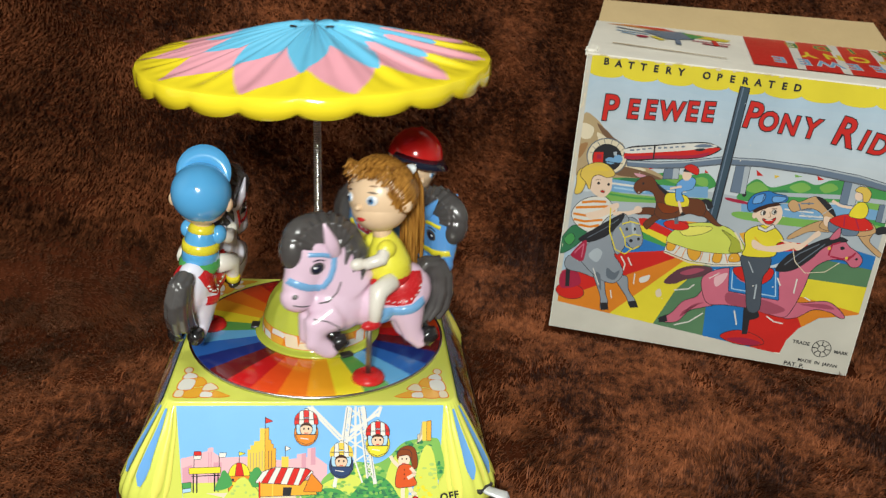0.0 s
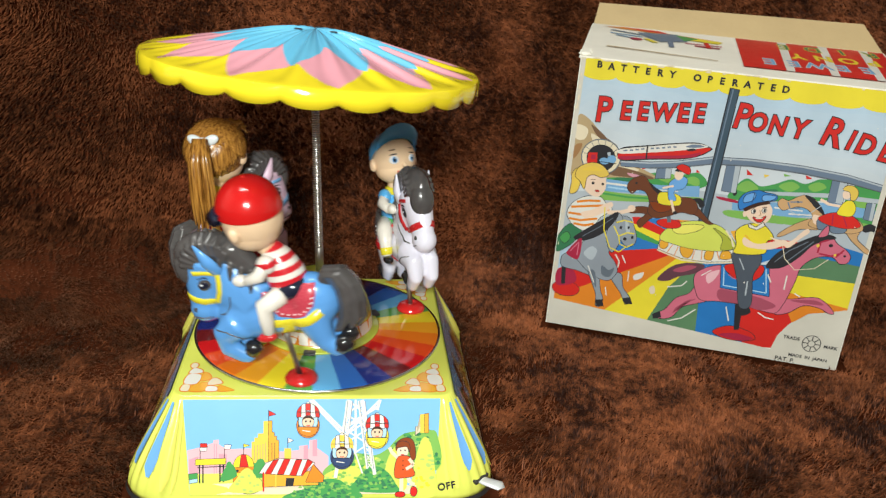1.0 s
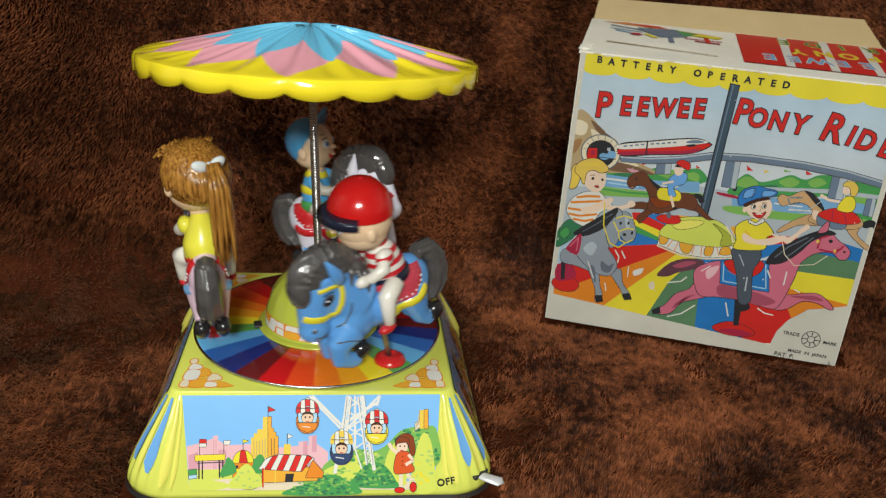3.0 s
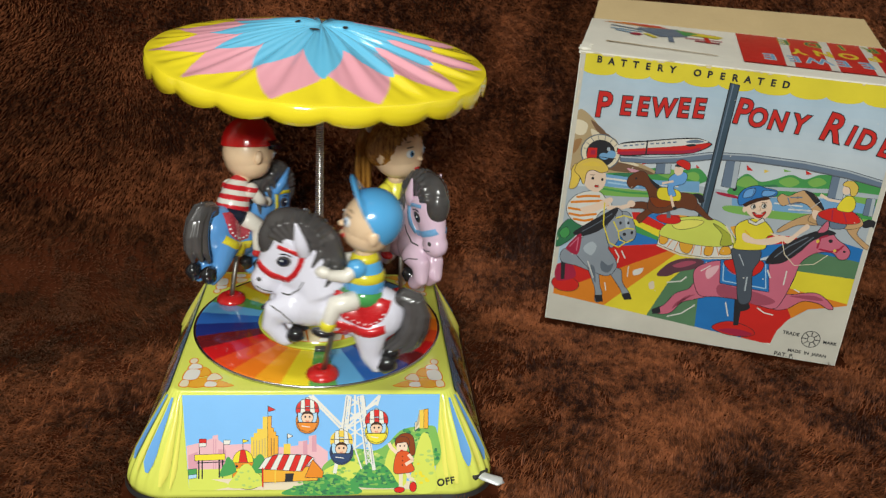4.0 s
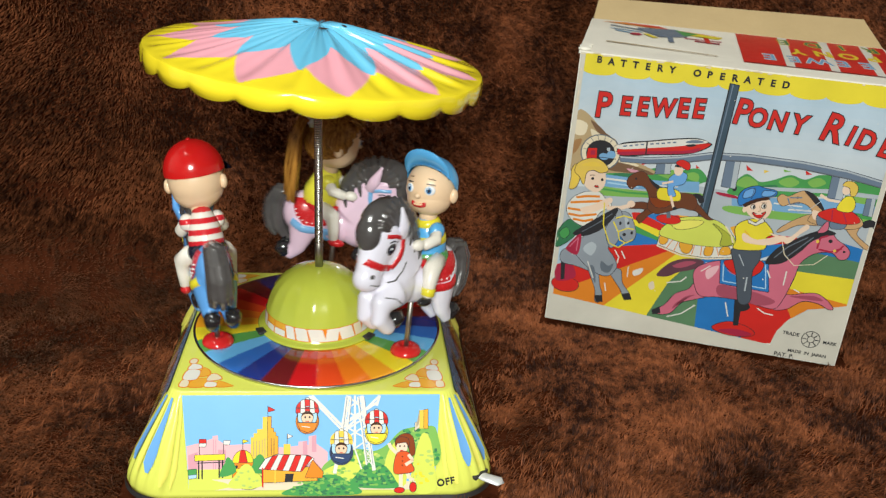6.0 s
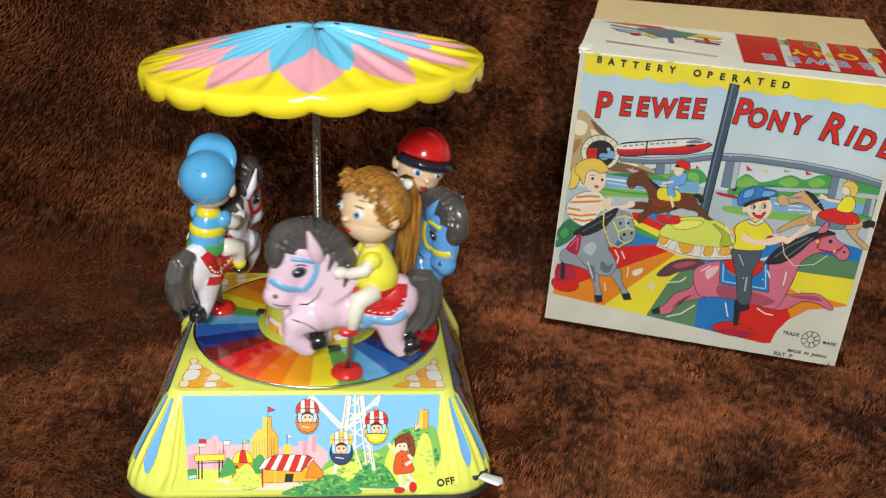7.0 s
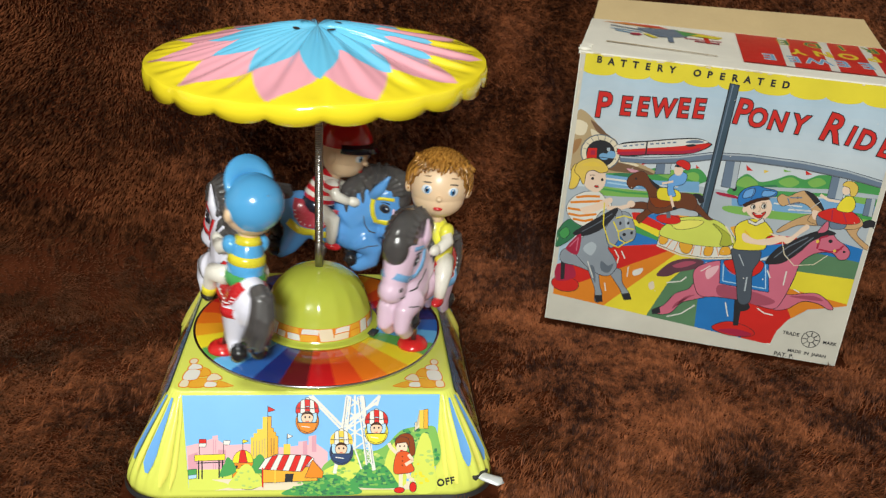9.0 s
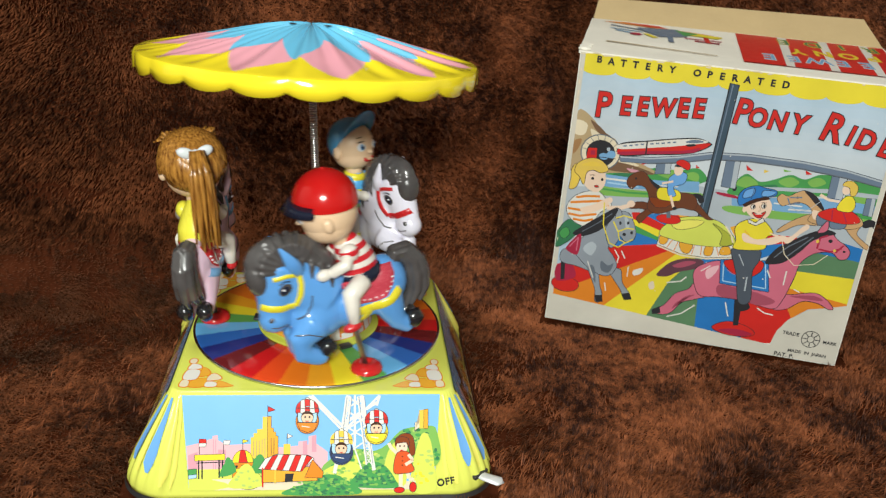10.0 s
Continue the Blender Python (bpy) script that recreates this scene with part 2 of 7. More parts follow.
def ball(bm, c, r, mat=0, seg=16, rings=10, m=None):
    """An ellipsoid at c with half axes r."""
    n0 = len(bm.faces)
    r = r if isinstance(r, (tuple, list)) else (r, r, r)
    mm = Matrix.Translation(c) @ (m or Matrix()) @ Matrix.Diagonal((*r, 1))
    bmesh.ops.create_uvsphere(bm, u_segments=seg, v_segments=rings, radius=1, matrix=mm)
    set_mat(bm, n0, mat)


def limb(bm, pts, radii, mat=0, seg=10, flat=1.0):
    """A tapered tube through pts with closed round ends; flat narrows it along y."""
    n0 = len(bm.faces)
    pts = [Vector(p) for p in pts]
    rings = []
    for i, p in enumerate(pts):
        d = (pts[min(i + 1, len(pts) - 1)] - pts[max(i - 1, 0)]).normalized()
        side = d.cross(Vector((0, 1, 0)))
        side = side.normalized() if side.length > 0.05 else Vector((1, 0, 0))
        up = side.cross(d).normalized()
        rings.append([bm.verts.new(p + radii[i] * (math.cos(a) * side + flat * math.sin(a) * up))
                      for a in (2 * math.pi * k / seg for k in range(seg))])
    for ra, rb in zip(rings, rings[1:]):
        for k in range(seg):
            bm.faces.new((ra[k], ra[(k + 1) % seg], rb[(k + 1) % seg], rb[k]))
    for ring, p, e in ((rings[0], pts[0], pts[0] - pts[1]), (rings[-1], pts[-1], pts[-1] - pts[-2])):
        r = radii[0] if ring is rings[0] else radii[-1]
        tip = bm.verts.new(p + e.normalized() * r * 0.7)
        for k in range(seg):
            bm.faces.new((ring[k], ring[(k + 1) % seg], tip))
    set_mat(bm, n0, mat)
    bmesh.ops.recalc_face_normals(bm, faces=bm.faces[n0:])


def lathe(bm, profile, seg=48, mat=0, wave=None):
    """Turn (r, z) pairs round z; wave(angle, r, z) may move each point."""
    n0 = len(bm.faces)
    rings = []
    for r, z in profile:
        ring = []
        for k in range(seg):
            a = 2 * math.pi * k / seg
            rr, zz = wave(a, r, z) if wave else (r, z)
            ring.append(bm.verts.new((rr * math.cos(a), rr * math.sin(a), zz)))
        rings.append(ring)
    for ra, rb in zip(rings, rings[1:]):
        for k in range(seg):
            bm.faces.new((ra[k], ra[(k + 1) % seg], rb[(k + 1) % seg], rb[k]))
    bm.faces.new(rings[0])
    bm.faces.new(rings[-1])
    set_mat(bm, n0, mat)
    bmesh.ops.recalc_face_normals(bm, faces=bm.faces[n0:])


def slab(bm, m, w, d, h, bevel=0.0, mat=0):
    """A block w x d x h with rounded edges, its centre at m."""
    n0 = len(bm.faces)
    res = bmesh.ops.create_cube(bm, size=1, matrix=m @ Matrix.Diagonal((w, d, h, 1)))
    if bevel:
        edges = {e for v in res["verts"] for e in v.link_edges}
        bmesh.ops.bevel(bm, geom=list(edges), offset=bevel, segments=2, affect="EDGES", profile=0.5)
    set_mat(bm, n0, mat)


def ellipse(cx, cy, rx, ry, rot=0, n=22):
    c, s = math.cos(radians(rot)), math.sin(radians(rot))
    return [(cx + rx * math.cos(a) * c - ry * math.sin(a) * s, cy + rx * math.cos(a) * s + ry * math.sin(a) * c)
            for a in (2 * math.pi * k / n for k in range(n))]


def stroke(pts, w):
    """Quads along a drawn line."""
    out = []
    for (x0, y0), (x1, y1) in zip(pts, pts[1:]):
        d = math.hypot(x1 - x0, y1 - y0) or 1
        nx, ny = -(y1 - y0) / d * w / 2, (x1 - x0) / d * w / 2
        out.append([(x0 + nx, y0 + ny), (x1 + nx, y1 + ny), (x1 - nx, y1 - ny), (x0 - nx, y0 - ny)])
    return out


LAYER = 0.00003
ink_count = [0]


def rounded(pts, n=5):
    """A smooth closed line through the points."""
    out = []
    for i in range(len(pts)):
        p0, p1, p2, p3 = (Vector(pts[(i + k) % len(pts)]) for k in (-1, 0, 1, 2))
        for k in range(n):
            t = k / n
            v = 0.5 * (2 * p1 + (p2 - p0) * t + (2 * p0 - 5 * p1 + 4 * p2 - p3) * t * t + (3 * p1 - p0 - 3 * p2 + p3) * t ** 3)
            out.append((v.x, v.y))
    return out


def printed(name, shapes, place, palette, parent, label="", outline=0.0):
    """Ink on a flat sheet: place(u, v, height) gives the point; u and v are in millimetres."""
    bm = bmesh.new()
    used = []
    for s in shapes:
        kind, colour, layer = s[0], s[1], s[2]
        polys = [s[3]] if kind == "p" else [rounded(s[3])] if kind == "s" else stroke(s[4], s[3]) if kind == "l" else [ellipse(*s[3:8])]
        todo = [(colour, layer, p) for p in polys]
        if outline and kind != "l" and colour not in ("inkblack", "rose", "greyshade", "tanshade", "browndark", "leaf", "peach"):
            for p in polys:
                todo += [("inkblack", layer - 0.55, q) for q in stroke(p + p[:1], outline * 2)]
        for col, lay, p in todo:
            if col not in used:
                used.append(col)
            ink_count[0] += 1
            f = bm.faces.new([bm.verts.new(place(x, y, LAYER * (lay + 2) + 0.0000012 * (ink_count[0] % 20))) for x, y in p])
            f.material_index = used.index(col)
    bmesh.ops.recalc_face_normals(bm, faces=bm.faces[:])
    return part(name, bm, [palette[c] for c in used], parent, label, smooth=False)


def lettering(name, text, size, m, mat, parent, thick=0.0, shear=0.0, spacing=1.0, extrude=0.00002):
    """One run of raised ink letters in the built-in font."""
    cu = bpy.data.curves.new(name, "FONT")
    cu.body, cu.size, cu.offset, cu.shear, cu.space_character, cu.extrude = text, size, thick, shear, spacing, extrude
    cu.resolution_u = 3
    cu.align_x = "CENTER" if len(text) == 1 else "LEFT"
    tmp = bpy.data.objects.new(name, cu)
    scene.collection.objects.link(tmp)
    me = bpy.data.meshes.new_from_object(tmp.evaluated_get(bpy.context.evaluated_depsgraph_get()))
    bpy.data.objects.remove(tmp)
    bpy.data.curves.remove(cu)
    me.materials.clear()
    me.materials.append(mat)
    ob = new(name, me)
    ob.parent = parent
    ob.matrix_basis = m
    return ob


UNSHADED = ("inkblack", "rose", "greyshade", "tanshade", "browndark", "leaf", "peach", "palegrey", "pinkcity", "gold", "crimson", "plum")


def drawn(name, draw, place, palette, parent, label="", outline=0.0, start=0):
    """A printed picture: draw(ink) lays shape over shape, in millimetres; returns how high the ink has grown."""
    bm = bmesh.new()
    used = []
    level = [start]

    def lay(colour, polys):
        if colour not in used:
            used.append(colour)
        level[0] += 1
        for p in polys:
            bm.faces.new([bm.verts.new(place(x, y, 0.00006 + 0.0000010 * level[0])) for x, y in p]).material_index = used.index(colour)

    def ink(kind, colour, *data):
        if kind == "l":
            lay(colour, stroke(list(data[1:]), data[0]))
            return
        shape = ellipse(*data) if kind == "e" else rounded(list(data)) if kind == "s" else list(data)
        if outline and colour not in UNSHADED:
            lay("inkblack", stroke(shape + shape[:1], outline * 2))
        lay(colour, [shape])
    draw(ink)
    bm.normal_update()
    bmesh.ops.recalc_face_normals(bm, faces=bm.faces[:])
    part(name, bm, [palette[c] for c in used], parent, label, smooth=False)
    return level[0]


# ---- pictures on the carton ----


def draw_mountain_print(ink):
    ink("s", "tan", (3.4, 140.8), (10.9, 138.3), (20.6, 129.1), (28.6, 125.0), (30.9, 116.4), (46.8, 112.3), (54.2, 108.0), (34.2, 105.8), (3.7, 102.8), (2.5, 125.0))
    ink("s", "cream", (2.9, 134.8), (9.9, 133.0), (8.8, 126.5), (3.3, 126.5))
    ink("s", "cream", (12.3, 130.5), (18.1, 127.7), (14.3, 125.5))
    ink("s", "brownrock", (11.5, 135.9), (18.9, 131.4), (22.2, 127.6), (16.6, 128.9))
    ink("s", "brownrock", (21.3, 128.9), (29.1, 124.3), (27.1, 121.9))
    ink("s", "tanshade", (3.3, 121.5), (7.8, 123.5), (6.5, 117.7), (3.6, 113.7))
    ink("s", "cream", (33.0, 114.2), (43.4, 112.1), (40.3, 110.6), (32.7, 111.3))
    ink("s", "brownrock", (25.9, 111.8), (40.2, 111.3), (53.6, 107.5), (37.6, 106.3), (25.9, 106.8))
    ink("s", "pinkshade", (37.1, 109.1), (44.7, 108.4), (40.2, 107.0))
    ink("e", "greyshade", 20.0, 116.7, 12.1, 11.4)
    ink("e", "cream", 20.0, 116.7, 11.4, 10.7)
    ink("l", "greyshade", 0.35, (9.2, 118.1), (12.0, 117.7))
    ink("l", "greyshade", 0.35, (10.4, 121.8), (13.0, 120.4))
    ink("l", "greyshade", 0.35, (13.1, 125.0), (15.1, 122.8))
    ink("l", "greyshade", 0.35, (16.9, 126.9), (17.9, 124.2))
    ink("l", "greyshade", 0.35, (21.6, 127.2), (21.3, 124.3))
    ink("l", "greyshade", 0.35, (25.8, 125.6), (24.5, 123.0))
    ink("l", "greyshade", 0.35, (28.9, 122.9), (27.2, 120.9))
    ink("l", "greyshade", 0.35, (30.8, 119.3), (28.6, 118.3))
    ink("e", "inkblack", 20.1, 116.0, 8.7, 8.5)
    ink("p", "red", (12.3, 118.5), (17.6, 119.2), (18.2, 112.5), (12.1, 112.0))
    ink("p", "crimson", (14.1, 117.3), (16.8, 117.7), (16.9, 114.8), (14.2, 114.5))
    ink("e", "water", 22.4, 114.5, 3.0, 2.1)
    ink("e", "water", 26.6, 116.2, 2.7, 2.5)
    ink("p", "palegrey", (23.3, 120.0), (25.2, 120.6), (25.6, 118.2), (23.9, 118.0))
    ink("l", "inkblack", 0.40, (19.4, 113.8), (29.6, 113.8))


def draw_hills_print(ink):
    ink("p", "palegrey", (-0.4, 65.4), (1.5, 92.2), (81.5, 104.1), (101.3, 103.5), (182.2, 108.7), (183.0, 75.0), (139.4, 76.9), (89.4, 79.8), (45.4, 78.4), (11.4, 71.1))
    ink("s", "green", (25.9, 104.6), (33.8, 109.0), (44.0, 108.6), (55.2, 112.0), (66.8, 111.9), (78.9, 114.7), (80.6, 105.4), (28.4, 99.1))
    ink("s", "darkgreen", (29.5, 103.7), (37.5, 107.0), (47.7, 106.3), (41.6, 102.5))
    ink("s", "leaf", (54.1, 108.7), (61.9, 111.9), (68.8, 110.4), (64.6, 105.9))
    ink("s", "leaf", (70.7, 108.9), (75.1, 112.1), (79.2, 110.9), (79.0, 106.6))
    ink("p", "water", (23.6, 103.5), (38.0, 103.5), (58.2, 104.2), (80.3, 106.8), (81.2, 100.1), (52.5, 97.6), (22.1, 95.3))
    ink("l", "white", 1.20, (25.4, 100.9), (38.4, 101.0), (51.9, 101.2))
    ink("l", "white", 0.70, (55.4, 100.9), (68.6, 101.8))
    ink("l", "paleblue", 1.00, (26.8, 98.5), (45.6, 98.4))
    ink("s", "leaf", (22.1, 95.3), (35.8, 95.8), (56.1, 96.7), (81.6, 99.8), (81.6, 96.2), (53.4, 92.6), (22.9, 89.9))
    ink("l", "green", 1.20, (23.6, 94.0), (39.5, 93.8), (59.7, 95.4))
    ink("s", "green", (100.2, 108.7), (106.0, 115.5), (114.1, 111.8), (122.2, 114.4), (130.2, 118.3), (138.4, 116.7), (146.0, 120.6), (154.8, 119.8), (157.2, 109.8), (101.7, 101.4))
    ink("s", "leaf", (100.9, 108.4), (106.3, 114.1), (113.5, 110.3), (108.7, 107.1))
    ink("s", "leaf", (124.3, 113.3), (130.5, 117.0), (135.8, 114.3), (130.6, 110.7))
    ink("s", "leaf", (140.3, 115.6), (145.8, 118.8), (150.2, 116.0), (144.1, 112.7))
    ink("s", "darkgreen", (114.7, 109.0), (123.9, 111.1), (123.3, 106.1), (116.5, 105.1))
    ink("s", "green", (161.9, 116.1), (170.2, 120.0), (182.3, 115.6), (185.7, 95.2), (166.5, 97.5))
    ink("s", "leaf", (166.0, 109.7), (171.8, 113.4), (176.5, 107.2), (169.9, 102.6))
    ink("p", "water", (100.3, 100.5), (133.4, 104.1), (157.7, 107.8), (182.9, 106.1), (184.1, 101.3), (159.5, 100.3), (135.4, 95.1), (101.4, 94.9))
    ink("l", "white", 0.90, (124.7, 99.9), (140.6, 100.2))
    ink("l", "white", 0.90, (133.3, 97.3), (147.4, 98.4))
    ink("s", "leaf", (99.8, 94.6), (135.3, 95.5), (166.4, 97.9), (185.3, 96.9), (186.0, 94.2), (161.3, 92.8), (130.0, 90.3), (100.6, 90.4))
    ink("s", "crimson", (91.1, 102.0), (101.7, 101.4), (104.0, 99.6), (93.7, 100.2))
    ink("e", "inkblack", 100.9, 105.6, 1.3, 1.8)
    ink("p", "red", (104.6, 120.9), (109.1, 117.7), (105.6, 117.5))
    ink("p", "red", (137.5, 122.1), (141.7, 120.3), (138.4, 119.5))
    ink("p", "leaf", (125.5, 121.1), (130.1, 120.4), (126.2, 119.4))
    ink("p", "gold", (114.8, 119.2), (118.0, 119.0), (115.5, 117.2))
    ink("p", "red", (76.5, 116.9), (79.1, 115.1), (76.9, 114.8))
    ink("p", "red", (44.7, 114.5), (48.2, 113.5), (45.4, 112.4))
    ink("p", "white", (56.5, 114.0), (60.5, 113.9), (57.2, 111.6))


def draw_viaduct_print(ink):
    ink("p", "slate", (54.0, 115.1), (62.1, 116.2), (62.7, 109.2), (53.9, 107.9))
    ink("p", "palegrey", (58.9, 115.8), (62.1, 116.2), (62.7, 109.2), (59.4, 108.7))
    ink("p", "slate", (93.1, 123.4), (100.9, 124.5), (101.2, 105.6), (93.0, 105.8))
    ink("p", "palegrey", (97.8, 124.1), (100.9, 124.5), (101.2, 105.6), (98.6, 105.6))
    ink("p", "palegrey", (116.3, 108.9), (153.4, 113.0), (182.9, 113.3), (183.6, 110.7), (154.0, 110.4), (116.8, 106.9))
    ink("p", "slate", (173.9, 110.2), (178.7, 110.6), (179.3, 99.9), (174.2, 100.1))
    ink("p", "palegrey", (176.8, 110.7), (178.7, 110.6), (179.3, 99.9), (177.4, 99.9))
    ink("p", "slate", (152.4, 124.9), (161.0, 124.8), (160.9, 107.6), (152.7, 107.7))
    ink("p", "palegrey", (156.7, 124.9), (161.0, 124.8), (160.9, 107.6), (157.1, 107.7))
    ink("p", "slate", (32.0, 116.2), (49.2, 117.6), (65.3, 120.5), (84.0, 125.6), (106.1, 127.3), (134.5, 127.2), (159.7, 125.3), (180.7, 121.6), (181.9, 117.3), (160.9, 120.4), (135.5, 122.5), (107.0, 122.9), (84.8, 121.2), (66.0, 116.4), (49.9, 113.8), (32.5, 112.7))
    ink("l", "palegrey", 0.90, (32.1, 115.5), (49.3, 116.9), (65.4, 119.9), (84.1, 124.9), (106.2, 126.6), (134.6, 126.5), (159.8, 124.7), (180.9, 120.9))
    ink("l", "greyshade", 0.60, (49.8, 114.1), (66.0, 116.8), (84.8, 121.5), (106.9, 123.3), (135.5, 122.9), (160.8, 120.7), (181.8, 117.6))


def draw_train_print(ink):
    ink("s", "inkblack", (30.8, 123.8), (47.5, 127.9), (63.4, 131.4), (75.1, 133.0), (82.6, 130.9), (82.6, 129.2), (77.5, 125.4), (68.3, 122.0), (49.0, 119.0), (32.0, 116.2))
    ink("s", "red", (31.2, 121.1), (45.0, 123.0), (64.2, 127.0), (79.8, 130.5), (82.2, 129.8), (77.4, 126.1), (68.2, 122.7), (48.9, 119.7), (31.9, 116.9))
    ink("s", "crimson", (31.6, 118.7), (48.6, 121.4), (67.9, 124.4), (77.1, 127.4), (74.5, 124.3), (66.6, 122.5), (48.9, 119.7), (31.9, 116.9))
    ink("s", "white", (30.9, 123.2), (47.7, 127.2), (63.5, 130.7), (74.9, 132.3), (80.4, 131.0), (64.2, 126.7), (48.3, 123.4), (31.3, 120.4))
    ink("l", "slate", 0.90, (32.7, 122.4), (35.0, 123.0))
    ink("l", "slate", 0.90, (36.3, 123.2), (38.2, 123.6))
    ink("l", "slate", 0.90, (39.5, 124.0), (41.4, 124.4))
    ink("l", "slate", 0.90, (42.7, 124.8), (44.7, 125.2))
    ink("l", "slate", 0.90, (48.2, 125.9), (50.1, 126.3))
    ink("l", "slate", 0.90, (51.4, 126.5), (53.3, 126.9))
    ink("l", "slate", 0.90, (54.6, 127.1), (56.5, 127.5))
    ink("l", "slate", 0.90, (57.8, 127.9), (59.7, 128.3))
    ink("l", "slate", 0.90, (61.0, 128.5), (62.9, 128.9))
    ink("l", "inkblack", 0.90, (46.2, 127.7), (46.7, 118.6))
    ink("s", "slate", (68.0, 129.6), (71.8, 131.5), (76.3, 131.8), (78.4, 131.0), (72.8, 129.6))
    ink("s", "inkblack", (68.6, 128.0), (72.9, 129.2), (74.4, 128.4), (70.7, 127.2))


def draw_rainbow_print(ink):
    ink("p", "red", (44.2, 81.6), (48.9, 82.3), (67.0, 76.2), (63.6, 71.9), (46.4, 75.9))
    ink("p", "blue", (51.8, 81.3), (60.0, 83.3), (69.8, 79.7), (66.3, 76.1))
    ink("p", "red", (60.3, 81.9), (71.8, 84.1), (77.1, 82.3), (70.8, 79.8))
    ink("p", "amber", (71.8, 84.1), (82.4, 84.6), (79.6, 82.0), (74.8, 81.9))
    ink("p", "yellow", (45.4, 73.5), (46.2, 77.4), (64.3, 72.0), (62.6, 68.0))
    ink("p", "green", (30.1, 68.8), (45.3, 74.3), (62.9, 68.0), (62.4, 64.9))
    ink("p", "blue", (29.6, 67.2), (43.2, 70.1), (62.6, 65.7), (63.8, 62.8), (32.1, 55.2))
    ink("p", "red", (64.3, 63.7), (31.2, 56.3), (-0.6, 37.8), (0.5, 20.1), (18.8, 29.1), (73.9, 62.2))
    ink("p", "orange", (73.0, 61.7), (18.8, 29.1), (1.1, 21.1), (0.9, 16.5), (34.0, 12.2), (78.0, 60.6))
    ink("p", "yellow", (76.6, 60.4), (33.9, 13.0), (62.4, 9.3), (89.8, 59.5))
    ink("p", "greenfloor", (88.3, 60.1), (73.5, 38.8), (62.4, 9.3), (95.2, 7.4), (90.8, 61.3))
    ink("p", "bluefloor", (90.8, 61.3), (95.2, 7.4), (124.8, 6.6), (116.3, 38.7), (109.1, 64.3))
    ink("p", "red", (113.9, 40.2), (124.8, 6.6), (141.7, 8.3), (150.2, 28.4), (142.9, 40.4), (125.8, 48.1))
    ink("p", "orange", (142.7, 41.1), (150.3, 27.7), (158.6, 35.5), (181.7, 41.7), (181.4, 44.4), (145.3, 50.5))
    ink("p", "yellow", (125.4, 50.0), (181.8, 42.5), (182.4, 59.7), (141.3, 60.8))
    ink("p", "greenfloor", (141.7, 59.3), (182.4, 59.7), (183.7, 71.1), (152.9, 74.3))
    ink("p", "bluefloor", (153.2, 72.9), (183.8, 70.7), (184.0, 78.8), (160.6, 82.6))
    ink("p", "red", (121.2, 70.1), (146.5, 74.4), (141.7, 80.9), (106.1, 79.5))
    ink("p", "bluefloor", (122.7, 62.9), (140.2, 73.3), (136.4, 75.6), (120.8, 72.3))
    ink("p", "amber", (103.1, 81.3), (111.6, 84.8), (112.8, 79.1), (106.8, 75.9))
    ink("p", "margin", (141.8, 7.9), (143.8, 17.6), (148.9, 26.6), (158.7, 35.1), (171.0, 39.0), (182.5, 42.6), (183.9, 1.3), (156.9, -1.8))
    ink("l", "white", 0.80, (37.7, 55.4), (40.9, 50.9), (40.5, 46.5))
    ink("l", "white", 0.80, (42.0, 55.3), (44.9, 50.4))
    ink("l", "white", 0.70, (47.8, 45.4), (48.1, 38.3))
    ink("l", "white", 0.70, (34.8, 32.0), (36.3, 26.2))
    ink("l", "white", 0.80, (72.8, 38.7), (81.1, 41.0), (83.9, 44.6))
    ink("l", "white", 0.80, (76.8, 15.3), (85.0, 18.9), (92.4, 26.4))
    ink("l", "white", 0.80, (129.3, 31.2), (134.0, 28.5), (139.5, 28.0))
    ink("l", "white", 0.80, (110.1, 31.6), (113.4, 22.2))
    ink("l", "white", 0.80, (147.6, 47.4), (151.3, 45.8))
    ink("s", "sand", (62.0, 36.0), (64.5, 38.0), (65.9, 33.5), (63.3, 32.3))


def draw_canopy_pole_print(ink):
    ink("p", "inkblack", (86.1, 167.1), (91.8, 166.5), (88.8, 80.8), (83.1, 81.0))
    ink("p", "poleblue", (86.8, 166.8), (91.3, 166.1), (88.0, 81.4), (83.7, 81.5))
    ink("l", "slate", 0.70, (88.1, 166.3), (84.9, 82.1))


